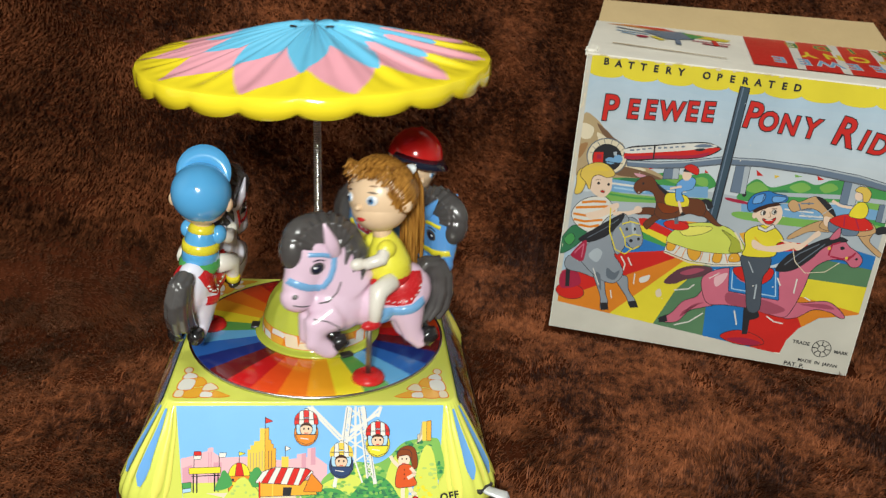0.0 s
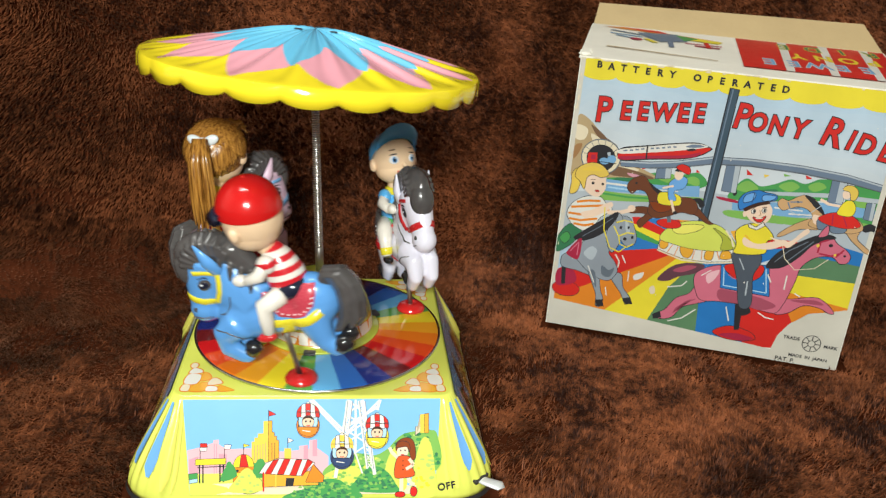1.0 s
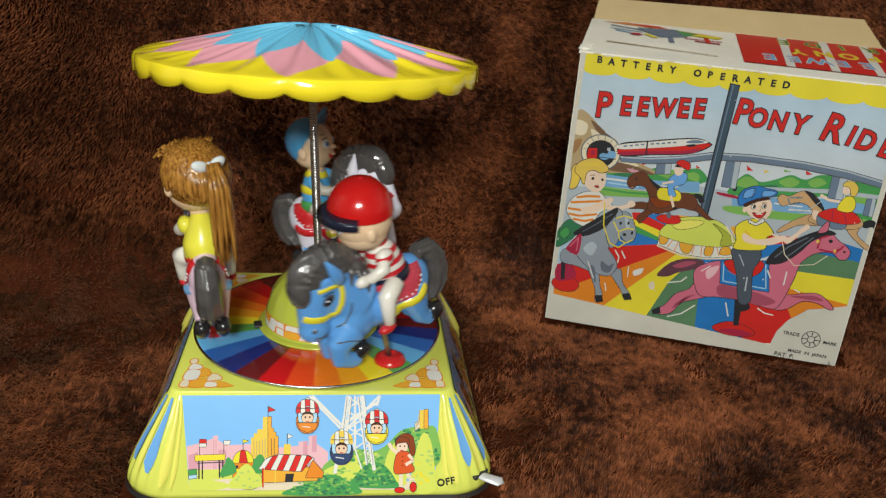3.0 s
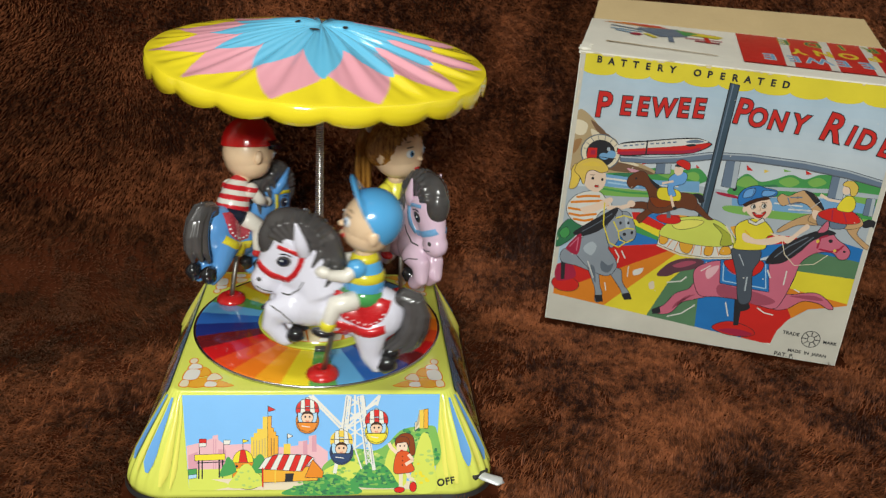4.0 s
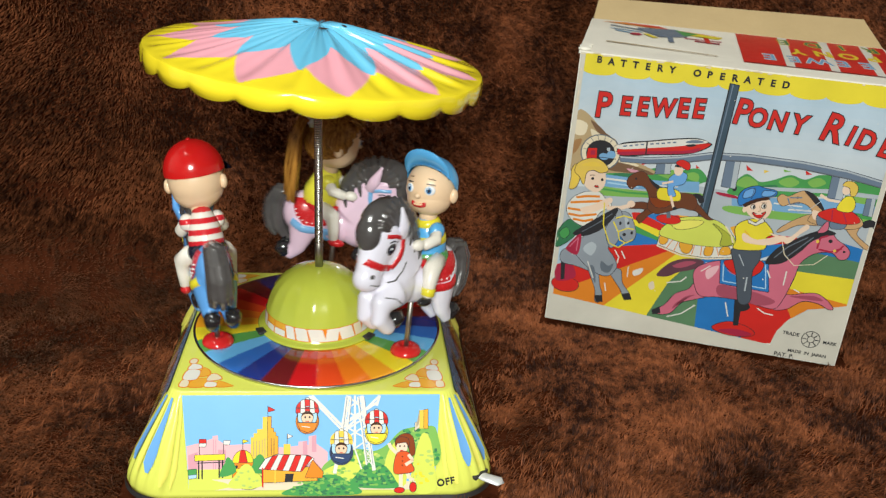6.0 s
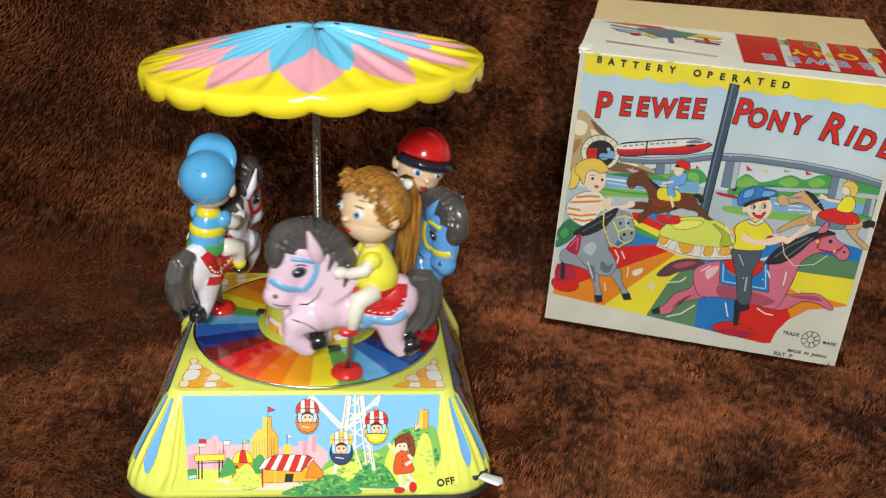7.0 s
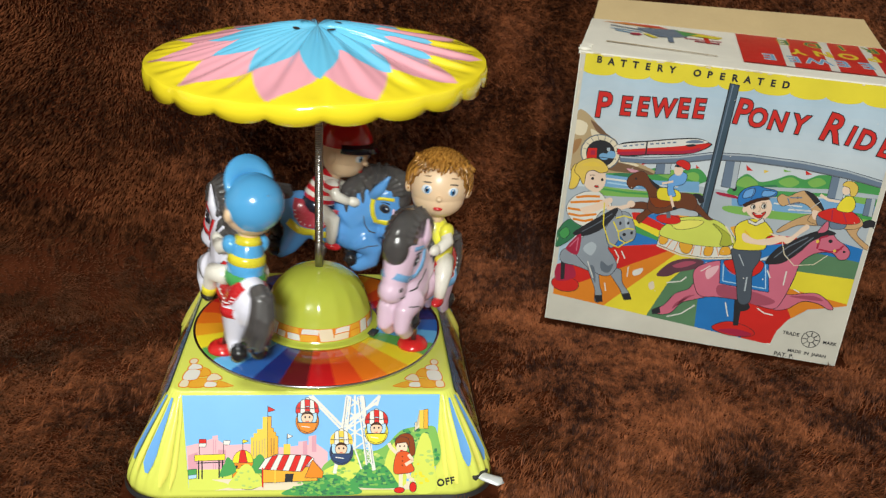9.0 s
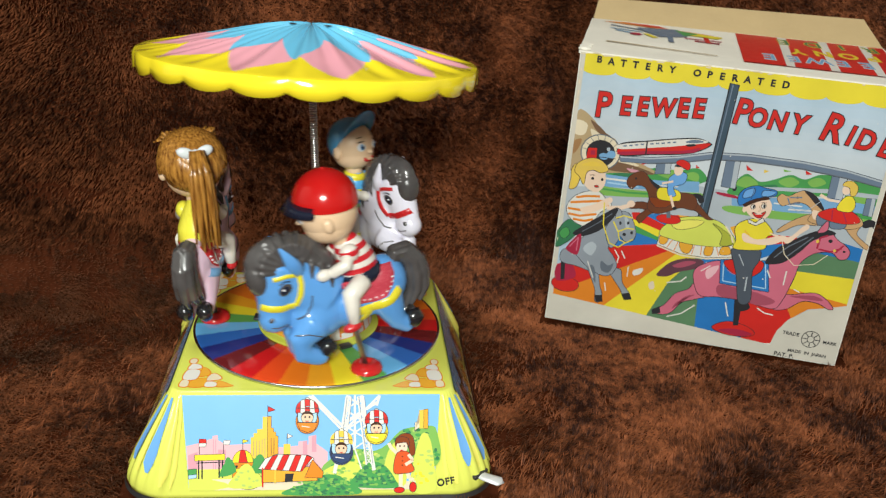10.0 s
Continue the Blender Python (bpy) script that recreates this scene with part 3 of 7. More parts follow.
def draw_dome_print(ink):
    ink("p", "white", (63.2, 70.7), (69.4, 68.3), (81.7, 66.6), (98.4, 67.5), (107.6, 70.1), (107.8, 62.2), (93.2, 59.4), (77.8, 59.4), (62.7, 63.4))
    ink("s", "amber", (64.0, 69.7), (68.5, 67.8), (67.0, 64.1), (63.8, 64.7))
    ink("s", "amber", (76.1, 67.2), (83.6, 66.9), (82.1, 60.5), (77.8, 61.4))
    ink("s", "amber", (91.8, 66.7), (95.8, 67.0), (95.5, 61.3), (91.5, 61.4))
    ink("s", "amber", (101.1, 67.5), (105.0, 68.2), (106.5, 63.9), (100.6, 62.9))
    ink("l", "orange", 0.50, (71.3, 67.5), (68.8, 62.1))
    ink("l", "orange", 0.50, (74.8, 66.9), (73.2, 60.2))
    ink("l", "orange", 0.50, (85.0, 66.7), (84.2, 60.1))
    ink("l", "orange", 0.50, (89.1, 66.7), (89.6, 60.3))
    ink("l", "orange", 0.50, (97.8, 67.3), (100.2, 61.7))
    ink("l", "cream", 1.00, (62.5, 62.6), (78.0, 58.3), (93.3, 58.6), (108.0, 61.5))
    ink("s", "lime", (62.9, 70.3), (65.6, 76.7), (73.7, 82.5), (85.0, 85.0), (97.0, 83.3), (105.3, 76.5), (107.5, 70.8), (98.4, 67.5), (81.7, 66.6), (69.4, 68.3))
    ink("s", "lemon", (69.4, 78.1), (77.3, 81.6), (87.2, 82.4), (83.0, 78.0), (73.4, 75.0))
    ink("s", "olive", (93.0, 81.9), (103.3, 76.5), (106.5, 70.7), (99.8, 68.8), (99.5, 75.9))
    ink("l", "cream", 0.90, (100.4, 81.6), (104.6, 76.7), (106.7, 71.5))


def draw_brown_pony_print(ink):
    ink("e", "red", 66.6, 80.6, 7.3, 2.9)
    ink("p", "greyshade", (64.3, 86.2), (66.6, 86.6), (67.8, 81.6), (65.5, 81.2))
    ink("s", "inkblack", (77.9, 98.5), (82.4, 99.2), (85.4, 95.3), (82.8, 93.5), (81.0, 96.1))
    ink("s", "brown", (77.0, 96.2), (82.3, 92.7), (89.9, 85.8), (92.5, 84.4), (88.5, 84.1), (81.8, 88.2), (76.2, 89.5))
    ink("s", "brown", (53.3, 88.9), (45.8, 88.5), (41.3, 84.9), (43.8, 84.1), (49.5, 85.0), (54.8, 84.0))
    ink("s", "brown", (57.1, 90.3), (52.0, 84.3), (47.7, 78.8), (50.0, 75.4), (52.3, 78.4), (55.7, 82.6), (63.3, 86.1))
    ink("s", "brown", (38.6, 99.6), (39.3, 104.0), (44.1, 107.9), (47.8, 108.1), (52.3, 103.4), (58.6, 97.8), (69.2, 98.3), (77.9, 98.2), (81.5, 93.3), (79.7, 88.6), (72.6, 89.0), (64.8, 85.2), (58.3, 83.1), (53.1, 86.0), (53.0, 92.6), (49.7, 98.6), (44.8, 99.4), (41.8, 96.7))
    ink("s", "auburn", (53.4, 92.6), (60.1, 92.9), (66.9, 92.5), (64.2, 88.4), (57.6, 87.4))
    ink("s", "inkblack", (50.6, 105.3), (55.1, 102.4), (60.3, 99.5), (58.6, 97.8), (53.3, 101.4))
    ink("e", "inkblack", 43.4, 103.5, 0.7, 0.7)
    ink("s", "yellow", (58.3, 99.6), (69.1, 99.4), (71.3, 94.3), (67.6, 92.6), (58.4, 93.0))
    ink("s", "drape", (63.0, 107.1), (68.3, 111.1), (72.5, 109.9), (71.5, 104.4), (66.0, 101.4), (68.2, 96.3), (64.3, 95.7), (62.7, 101.3))
    ink("l", "peach", 1.30, (65.4, 104.9), (59.1, 102.6))
    ink("l", "peach", 1.50, (65.3, 95.9), (68.3, 88.3))
    ink("e", "inkblack", 69.0, 88.1, 1.3, 1.1)
    ink("e", "peach", 67.2, 112.0, 2.6, 3.2)
    ink("s", "inkblack", (64.4, 114.4), (67.3, 117.0), (70.3, 114.6), (66.5, 114.0))
    ink("s", "red", (65.0, 116.6), (68.2, 118.8), (72.8, 117.0), (72.9, 113.2), (68.3, 114.6))


def draw_grey_pony_print(ink):
    ink("e", "red", 10.0, 26.7, 8.7, 5.2)
    ink("s", "crimson", (3.0, 38.4), (11.7, 41.5), (15.8, 32.6), (4.3, 28.2))
    ink("p", "inkblack", (5.3, 43.6), (8.1, 44.1), (9.2, 29.9), (6.7, 29.4))
    ink("s", "greypony", (4.5, 46.7), (6.9, 51.0), (14.7, 51.5), (23.8, 46.0), (26.6, 38.5), (15.5, 40.6), (6.2, 41.8))
    ink("s", "greypony", (22.4, 42.6), (28.7, 41.3), (31.9, 29.4), (34.2, 23.8), (33.8, 18.4), (30.6, 18.2), (29.5, 26.2), (25.8, 34.4))
    ink("s", "greypony", (36.3, 41.0), (43.2, 42.6), (45.6, 33.9), (50.5, 27.9), (52.1, 24.2), (48.4, 23.1), (45.3, 29.0), (40.4, 35.0))
    ink("s", "greypony", (13.5, 50.2), (15.3, 58.3), (22.7, 66.1), (31.1, 71.2), (36.6, 67.5), (35.0, 59.6), (33.5, 55.5), (37.8, 50.3), (40.5, 44.1), (36.8, 37.5), (30.4, 37.2), (22.7, 41.0), (17.8, 45.0))
    ink("s", "greypony", (30.3, 67.3), (33.2, 76.1), (35.7, 80.3), (42.2, 80.9), (46.7, 74.5), (48.8, 68.0), (47.4, 63.2), (43.0, 62.1), (39.4, 65.3), (38.3, 60.9), (34.7, 56.5))
    ink("s", "palegrey", (18.1, 52.9), (22.4, 58.3), (26.3, 55.8), (23.7, 49.1))
    ink("s", "greyshade", (30.5, 46.4), (35.2, 44.0), (38.4, 46.1), (36.5, 39.5), (31.4, 40.2))
    ink("s", "palegrey", (40.6, 77.7), (42.8, 76.9), (44.3, 71.8), (42.4, 70.8))
    ink("s", "greyshade", (24.0, 42.1), (27.0, 41.0), (29.1, 31.0), (26.5, 34.5))
    ink("s", "greypony", (35.3, 76.4), (35.7, 82.9), (38.7, 79.2))
    ink("p", "inkblack", (29.7, 22.1), (34.3, 23.0), (35.7, 18.3), (31.1, 17.5))
    ink("p", "inkblack", (46.8, 26.1), (51.2, 27.7), (53.4, 23.2), (48.5, 21.9))
    ink("s", "inkblack", (10.4, 62.5), (18.6, 70.4), (28.0, 78.3), (34.9, 83.5), (35.2, 79.1), (29.3, 69.4), (23.0, 64.2), (16.3, 61.2))
    ink("l", "greyshade", 0.50, (15.9, 64.2), (25.4, 71.9), (32.8, 79.1))
    ink("s", "crimson", (7.7, 52.7), (14.0, 62.0), (16.1, 60.4), (15.1, 48.5), (8.4, 50.1))
    ink("l", "pinkpony", 0.70, (9.5, 53.0), (14.3, 60.1), (14.1, 50.7))
    ink("e", "inkblack", 38.5, 73.6, 0.8, 1.1)
    ink("e", "inkblack", 43.2, 74.3, 0.7, 1.1)
    ink("e", "inkblack", 42.0, 66.5, 1.1, 1.1)
    ink("e", "inkblack", 46.3, 68.3, 0.8, 1.1)
    ink("l", "yellow", 0.80, (34.2, 74.0), (38.0, 67.8), (43.1, 70.9), (47.3, 70.8))
    ink("l", "yellow", 0.80, (35.3, 76.4), (39.8, 78.7), (45.4, 78.0))
    ink("l", "yellow", 0.70, (26.9, 85.6), (28.4, 70.8), (33.6, 59.4), (39.6, 57.3), (43.2, 61.0))
    ink("l", "yellow", 0.70, (38.0, 67.8), (39.5, 62.6), (43.9, 61.1), (47.6, 64.0))
    ink("l", "white", 0.60, (22.1, 44.9), (25.2, 38.3), (27.3, 33.8))


def draw_blonde_rider_print(ink):
    ink("s", "darkgreen", (-0.5, 57.6), (2.2, 65.1), (7.1, 71.2), (14.6, 68.6), (12.0, 61.2), (6.4, 54.9), (1.0, 51.6))
    ink("s", "green", (2.0, 61.2), (5.7, 65.6), (8.3, 62.2), (5.3, 57.8))
    ink("s", "white", (4.4, 78.4), (7.3, 85.6), (14.1, 90.4), (22.6, 91.7), (27.3, 87.9), (31.3, 84.1), (25.2, 78.6), (20.7, 70.3), (15.3, 68.3), (7.7, 72.1))
    ink("l", "orange", 1.50, (9.4, 86.3), (16.1, 88.1), (23.7, 88.9))
    ink("l", "orange", 1.50, (6.3, 82.5), (13.2, 83.9), (25.5, 86.2))
    ink("l", "orange", 1.50, (5.1, 78.5), (11.8, 78.4), (17.5, 78.2))
    ink("l", "orange", 1.50, (5.9, 74.9), (13.1, 74.5), (23.3, 77.2))
    ink("l", "orange", 1.50, (9.2, 71.9), (16.3, 71.5), (21.7, 73.5))
    ink("l", "orange", 1.50, (24.0, 82.2), (29.9, 84.2))
    ink("l", "peach", 2.60, (28.8, 82.2), (37.0, 83.5), (42.1, 85.7))
    ink("e", "peach", 43.0, 87.0, 2.4, 2.2)
    ink("s", "peach", (13.1, 79.8), (20.3, 83.1), (27.3, 87.9), (30.6, 89.2), (31.4, 86.3), (25.5, 80.9), (18.4, 76.8), (14.5, 77.0))
    ink("s", "peach", (12.2, 106.3), (22.4, 107.3), (25.1, 103.0), (25.4, 96.5), (21.9, 91.6), (17.3, 92.0), (13.0, 95.4), (11.1, 101.7))
    ink("s", "blonde", (4.3, 103.7), (6.5, 107.6), (10.7, 107.5), (10.2, 100.9), (8.4, 93.2), (4.4, 91.5), (4.6, 98.2))
    ink("s", "gold", (5.9, 101.7), (9.0, 104.3), (8.6, 97.0), (5.7, 92.8))
    ink("s", "blonde", (6.4, 102.9), (7.8, 108.5), (14.5, 112.3), (21.1, 111.8), (26.2, 106.8), (22.2, 104.1), (17.2, 105.2), (13.4, 102.8), (12.7, 95.4), (9.6, 100.0))
    ink("s", "gold", (10.0, 107.4), (16.5, 110.5), (22.2, 108.4), (15.5, 107.4))
    ink("e", "inkblack", 17.6, 99.8, 0.9, 0.9)
    ink("e", "inkblack", 23.5, 99.9, 0.8, 0.9)
    ink("l", "browndark", 0.35, (15.6, 101.7), (18.7, 102.1))
    ink("e", "red", 20.7, 95.1, 1.2, 0.5)


def draw_tan_pony_print(ink):
    ink("s", "inkblack", (174.6, 94.9), (178.8, 98.0), (183.7, 95.6), (183.9, 90.0), (181.2, 93.5), (177.1, 92.4))
    ink("s", "tanpony", (165.3, 94.5), (175.0, 95.7), (173.7, 88.3), (179.3, 83.5), (183.5, 80.6), (181.0, 79.4), (175.3, 83.2), (169.8, 87.7))
    ink("s", "tanpony", (147.2, 96.3), (137.8, 91.2), (131.1, 85.0), (130.1, 82.3), (133.4, 83.6), (141.2, 88.8), (152.3, 90.6))
    ink("s", "tanpony", (126.0, 102.9), (127.8, 106.1), (131.8, 105.3), (136.2, 108.4), (140.3, 110.0), (145.8, 108.1), (150.7, 103.2), (153.6, 98.7), (165.5, 101.6), (173.2, 98.2), (175.5, 93.6), (169.7, 90.5), (161.8, 90.7), (152.3, 90.6), (145.6, 92.4), (146.9, 97.6), (143.5, 101.4), (138.1, 102.7), (133.4, 100.9), (129.3, 99.2))
    ink("s", "peach", (147.2, 99.1), (157.3, 96.4), (154.9, 93.2), (148.5, 93.6))
    ink("s", "inkblack", (139.7, 109.9), (145.0, 108.6), (151.4, 102.6), (152.8, 99.3), (147.6, 102.7), (143.6, 106.3))
    ink("e", "inkblack", 136.9, 105.3, 0.7, 0.7)
    ink("l", "slate", 0.80, (131.4, 104.5), (133.5, 100.5), (138.9, 102.1))
    ink("l", "slate", 0.80, (132.6, 104.7), (139.4, 105.7))
    ink("l", "palegrey", 0.40, (133.8, 99.2), (138.8, 97.1), (144.1, 98.6), (150.2, 105.2))
    ink("s", "slate", (150.3, 96.7), (158.9, 92.4), (151.7, 90.5))
    ink("s", "slate", (158.3, 93.7), (166.2, 93.5), (165.7, 90.3), (159.2, 89.6))
    ink("s", "red", (150.1, 97.4), (157.6, 101.8), (167.4, 101.5), (173.8, 95.8), (166.0, 93.2), (155.3, 94.3))
    ink("l", "crimson", 0.70, (157.5, 100.7), (158.4, 94.5))
    ink("l", "crimson", 0.70, (163.1, 100.9), (166.6, 94.3))
    ink("l", "peach", 1.60, (161.2, 106.2), (153.7, 106.5), (148.7, 108.9))
    ink("s", "yellow", (159.5, 103.1), (162.1, 109.1), (165.9, 110.1), (168.7, 106.0), (167.4, 101.2), (160.9, 100.9))
    ink("e", "peach", 162.1, 114.0, 2.4, 3.1)
    ink("s", "blonde", (159.4, 116.4), (161.2, 119.0), (164.9, 118.9), (167.8, 115.9), (167.4, 111.3), (165.0, 111.0), (163.4, 115.2))


def draw_pink_pony_print(ink):
    ink("s", "red", (105.3, 13.4), (114.7, 18.9), (127.2, 16.8), (131.1, 12.7), (123.4, 10.0), (113.0, 10.0))
    ink("s", "crimson", (109.2, 11.7), (119.1, 14.5), (129.7, 12.9), (122.7, 9.9))
    ink("p", "inkblack", (114.9, 35.3), (119.8, 36.2), (120.6, 17.2), (117.6, 16.6))
    ink("s", "plum", (65.7, 43.0), (72.2, 52.3), (81.7, 57.0), (92.3, 56.9), (88.6, 51.3), (78.3, 46.8), (72.1, 42.9))
    ink("s", "rose", (74.2, 50.7), (82.0, 55.2), (87.9, 55.0), (79.5, 50.1))
    ink("s", "pinkpony", (90.3, 41.8), (98.5, 34.7), (91.7, 30.6), (84.0, 26.8), (78.4, 18.5), (71.3, 16.3), (67.1, 18.0), (73.7, 22.9), (79.2, 31.9), (86.4, 36.4))
    ink("s", "pinkpony", (137.1, 42.4), (146.8, 43.4), (159.3, 46.8), (166.4, 44.3), (172.3, 38.8), (169.6, 37.9), (163.3, 40.6), (154.1, 40.5), (146.3, 34.0), (138.5, 32.5))
    ink("s", "pinkpony", (87.7, 48.4), (90.9, 53.6), (100.2, 58.3), (110.3, 58.1), (123.5, 59.2), (134.0, 64.4), (137.9, 69.2), (144.9, 74.1), (151.0, 82.4), (155.1, 85.7), (159.5, 87.1), (164.4, 82.8), (169.5, 80.0), (172.9, 76.2), (172.0, 72.0), (168.1, 71.0), (163.8, 74.3), (157.8, 74.0), (152.3, 71.3), (147.3, 64.8), (146.1, 55.6), (144.6, 47.7), (142.7, 39.6), (139.2, 32.7), (130.6, 33.0), (118.4, 34.7), (104.8, 34.6), (94.6, 33.5), (90.0, 39.4))
    ink("s", "rose", (103.9, 42.7), (116.9, 42.3), (129.0, 41.0), (138.8, 37.3), (130.6, 33.0), (118.4, 34.7), (105.3, 35.5))
    ink("s", "rose", (146.4, 42.6), (159.7, 45.0), (165.5, 42.6), (153.8, 42.0))
    ink("s", "rose", (81.2, 26.7), (91.2, 33.3), (84.7, 30.5), (79.3, 21.5))
    ink("s", "pinkcity", (94.7, 51.2), (101.4, 55.4), (100.4, 49.9), (96.5, 45.3))
    ink("p", "inkblack", (67.0, 18.8), (71.1, 21.6), (72.6, 17.0), (67.5, 15.2))
    ink("p", "bluefloor", (102.0, 59.3), (129.3, 63.2), (133.6, 43.0), (104.3, 43.9))
    ink("l", "paleblue", 0.70, (103.9, 58.1), (105.7, 45.7), (131.5, 44.9), (128.1, 60.8))
    ink("s", "red", (104.7, 59.4), (124.8, 62.5), (126.2, 55.9), (119.3, 50.5), (109.7, 52.6))
    ink("l", "pinkpony", 0.50, (107.2, 53.4), (110.3, 51.6), (113.1, 50.9))
    ink("s", "inkblack", (127.5, 62.2), (132.0, 71.9), (139.2, 77.9), (147.5, 84.1), (156.1, 88.3), (162.8, 86.5), (156.0, 83.3), (150.5, 79.4), (145.7, 72.0), (138.9, 64.5), (132.9, 61.6))
    ink("l", "greyshade", 0.70, (132.0, 66.0), (138.6, 74.5), (148.0, 81.9))
    ink("l", "greyshade", 0.70, (138.3, 67.0), (144.0, 73.9), (151.0, 82.4))
    ink("s", "pinkpony", (152.9, 85.7), (154.3, 90.2), (156.7, 93.5), (157.4, 87.8))
    ink("l", "crimson", 1.10, (158.8, 84.8), (154.8, 82.7), (154.5, 75.7))
    ink("l", "crimson", 1.10, (155.5, 75.5), (162.4, 74.8), (168.1, 78.0))
    ink("l", "crimson", 1.00, (165.1, 74.5), (168.6, 79.9))
    ink("e", "gold", 153.8, 80.3, 0.9, 1.1)
    ink("e", "gold", 164.4, 75.9, 0.8, 0.9)
    ink("e", "inkblack", 160.8, 81.5, 1.2, 1.1)
    ink("e", "inkblack", 169.8, 76.1, 0.8, 0.7)
    ink("l", "white", 0.80, (140.9, 58.4), (141.0, 48.9))
    ink("l", "white", 0.80, (129.9, 57.3), (132.6, 52.4))
    ink("l", "white", 0.60, (91.6, 49.9), (96.8, 54.6))
    ink("l", "cream", 0.45, (134.0, 77.8), (137.2, 69.1), (144.2, 62.8), (155.0, 65.4), (161.4, 72.4))


def draw_boy_print(ink):
    ink("s", "inkblack", (116.1, 34.3), (121.7, 35.3), (125.1, 30.4), (120.6, 27.2), (117.2, 29.0))
    ink("s", "trouser", (107.1, 67.8), (118.0, 69.6), (123.5, 68.7), (123.8, 62.3), (121.5, 54.3), (124.1, 35.4), (117.7, 33.4), (113.3, 49.8), (109.9, 58.8))
    ink("l", "palegrey", 0.90, (119.2, 50.8), (119.8, 41.3))
    ink("l", "palegrey", 0.60, (111.7, 64.8), (115.8, 57.9))
    ink("s", "yellow", (106.3, 81.8), (111.2, 87.0), (118.9, 88.9), (124.1, 86.1), (128.1, 80.9), (124.8, 78.2), (124.8, 70.4), (108.4, 68.0), (108.2, 73.6))
    ink("l", "amber", 0.60, (111.8, 80.5), (115.0, 78.0), (114.1, 72.7))
    ink("s", "peach", (126.1, 81.3), (137.1, 80.2), (143.4, 87.8), (145.8, 89.9), (147.3, 87.6), (143.2, 83.0), (137.9, 76.3), (134.1, 77.5))
    ink("s", "peach", (111.5, 78.9), (120.0, 75.9), (133.4, 80.7), (135.8, 78.5), (127.1, 73.4), (113.3, 73.3))
    ink("s", "peach", (109.0, 97.5), (119.3, 102.3), (123.6, 99.0), (123.8, 93.3), (120.6, 88.8), (115.7, 88.8), (110.8, 92.0))
    ink("e", "peach", 109.1, 93.9, 1.3, 2.1)
    ink("s", "browndark", (108.5, 95.3), (106.5, 100.0), (114.3, 103.3), (122.2, 102.4), (115.7, 99.6), (111.1, 96.7))
    ink("s", "blue", (105.7, 95.9), (104.1, 101.0), (106.6, 106.1), (113.1, 109.1), (117.7, 108.4), (124.3, 107.6), (124.0, 104.4), (116.1, 102.2), (110.3, 99.1))
    ink("s", "drape", (107.0, 100.8), (107.4, 105.1), (112.2, 107.2), (111.8, 102.9))
    ink("l", "navy", 0.40, (111.6, 100.8), (112.0, 107.9))
    ink("s", "drape", (117.5, 106.6), (123.8, 106.9), (122.4, 104.5), (117.5, 103.4))
    ink("e", "white", 113.5, 96.0, 1.1, 1.3)
    ink("e", "white", 119.4, 97.3, 1.1, 1.3)
    ink("e", "inkblack", 113.9, 96.1, 0.6, 1.1)
    ink("e", "inkblack", 119.7, 97.4, 0.6, 1.1)
    ink("l", "browndark", 0.40, (111.5, 97.9), (114.3, 98.7))
    ink("l", "browndark", 0.40, (117.7, 99.2), (120.6, 99.6))
    ink("l", "tanshade", 0.35, (116.9, 97.3), (118.1, 94.2), (117.0, 93.7))
    ink("s", "red", (113.9, 92.5), (117.7, 91.6), (121.1, 94.0), (119.3, 90.1), (116.4, 90.0))
    ink("l", "white", 0.50, (115.7, 91.7), (119.5, 92.3))
    ink("p", "white", (112.3, 87.9), (116.9, 86.1), (120.4, 89.9), (121.7, 87.9), (117.5, 84.7), (113.0, 85.8))


# ---- pictures on the tin base ----


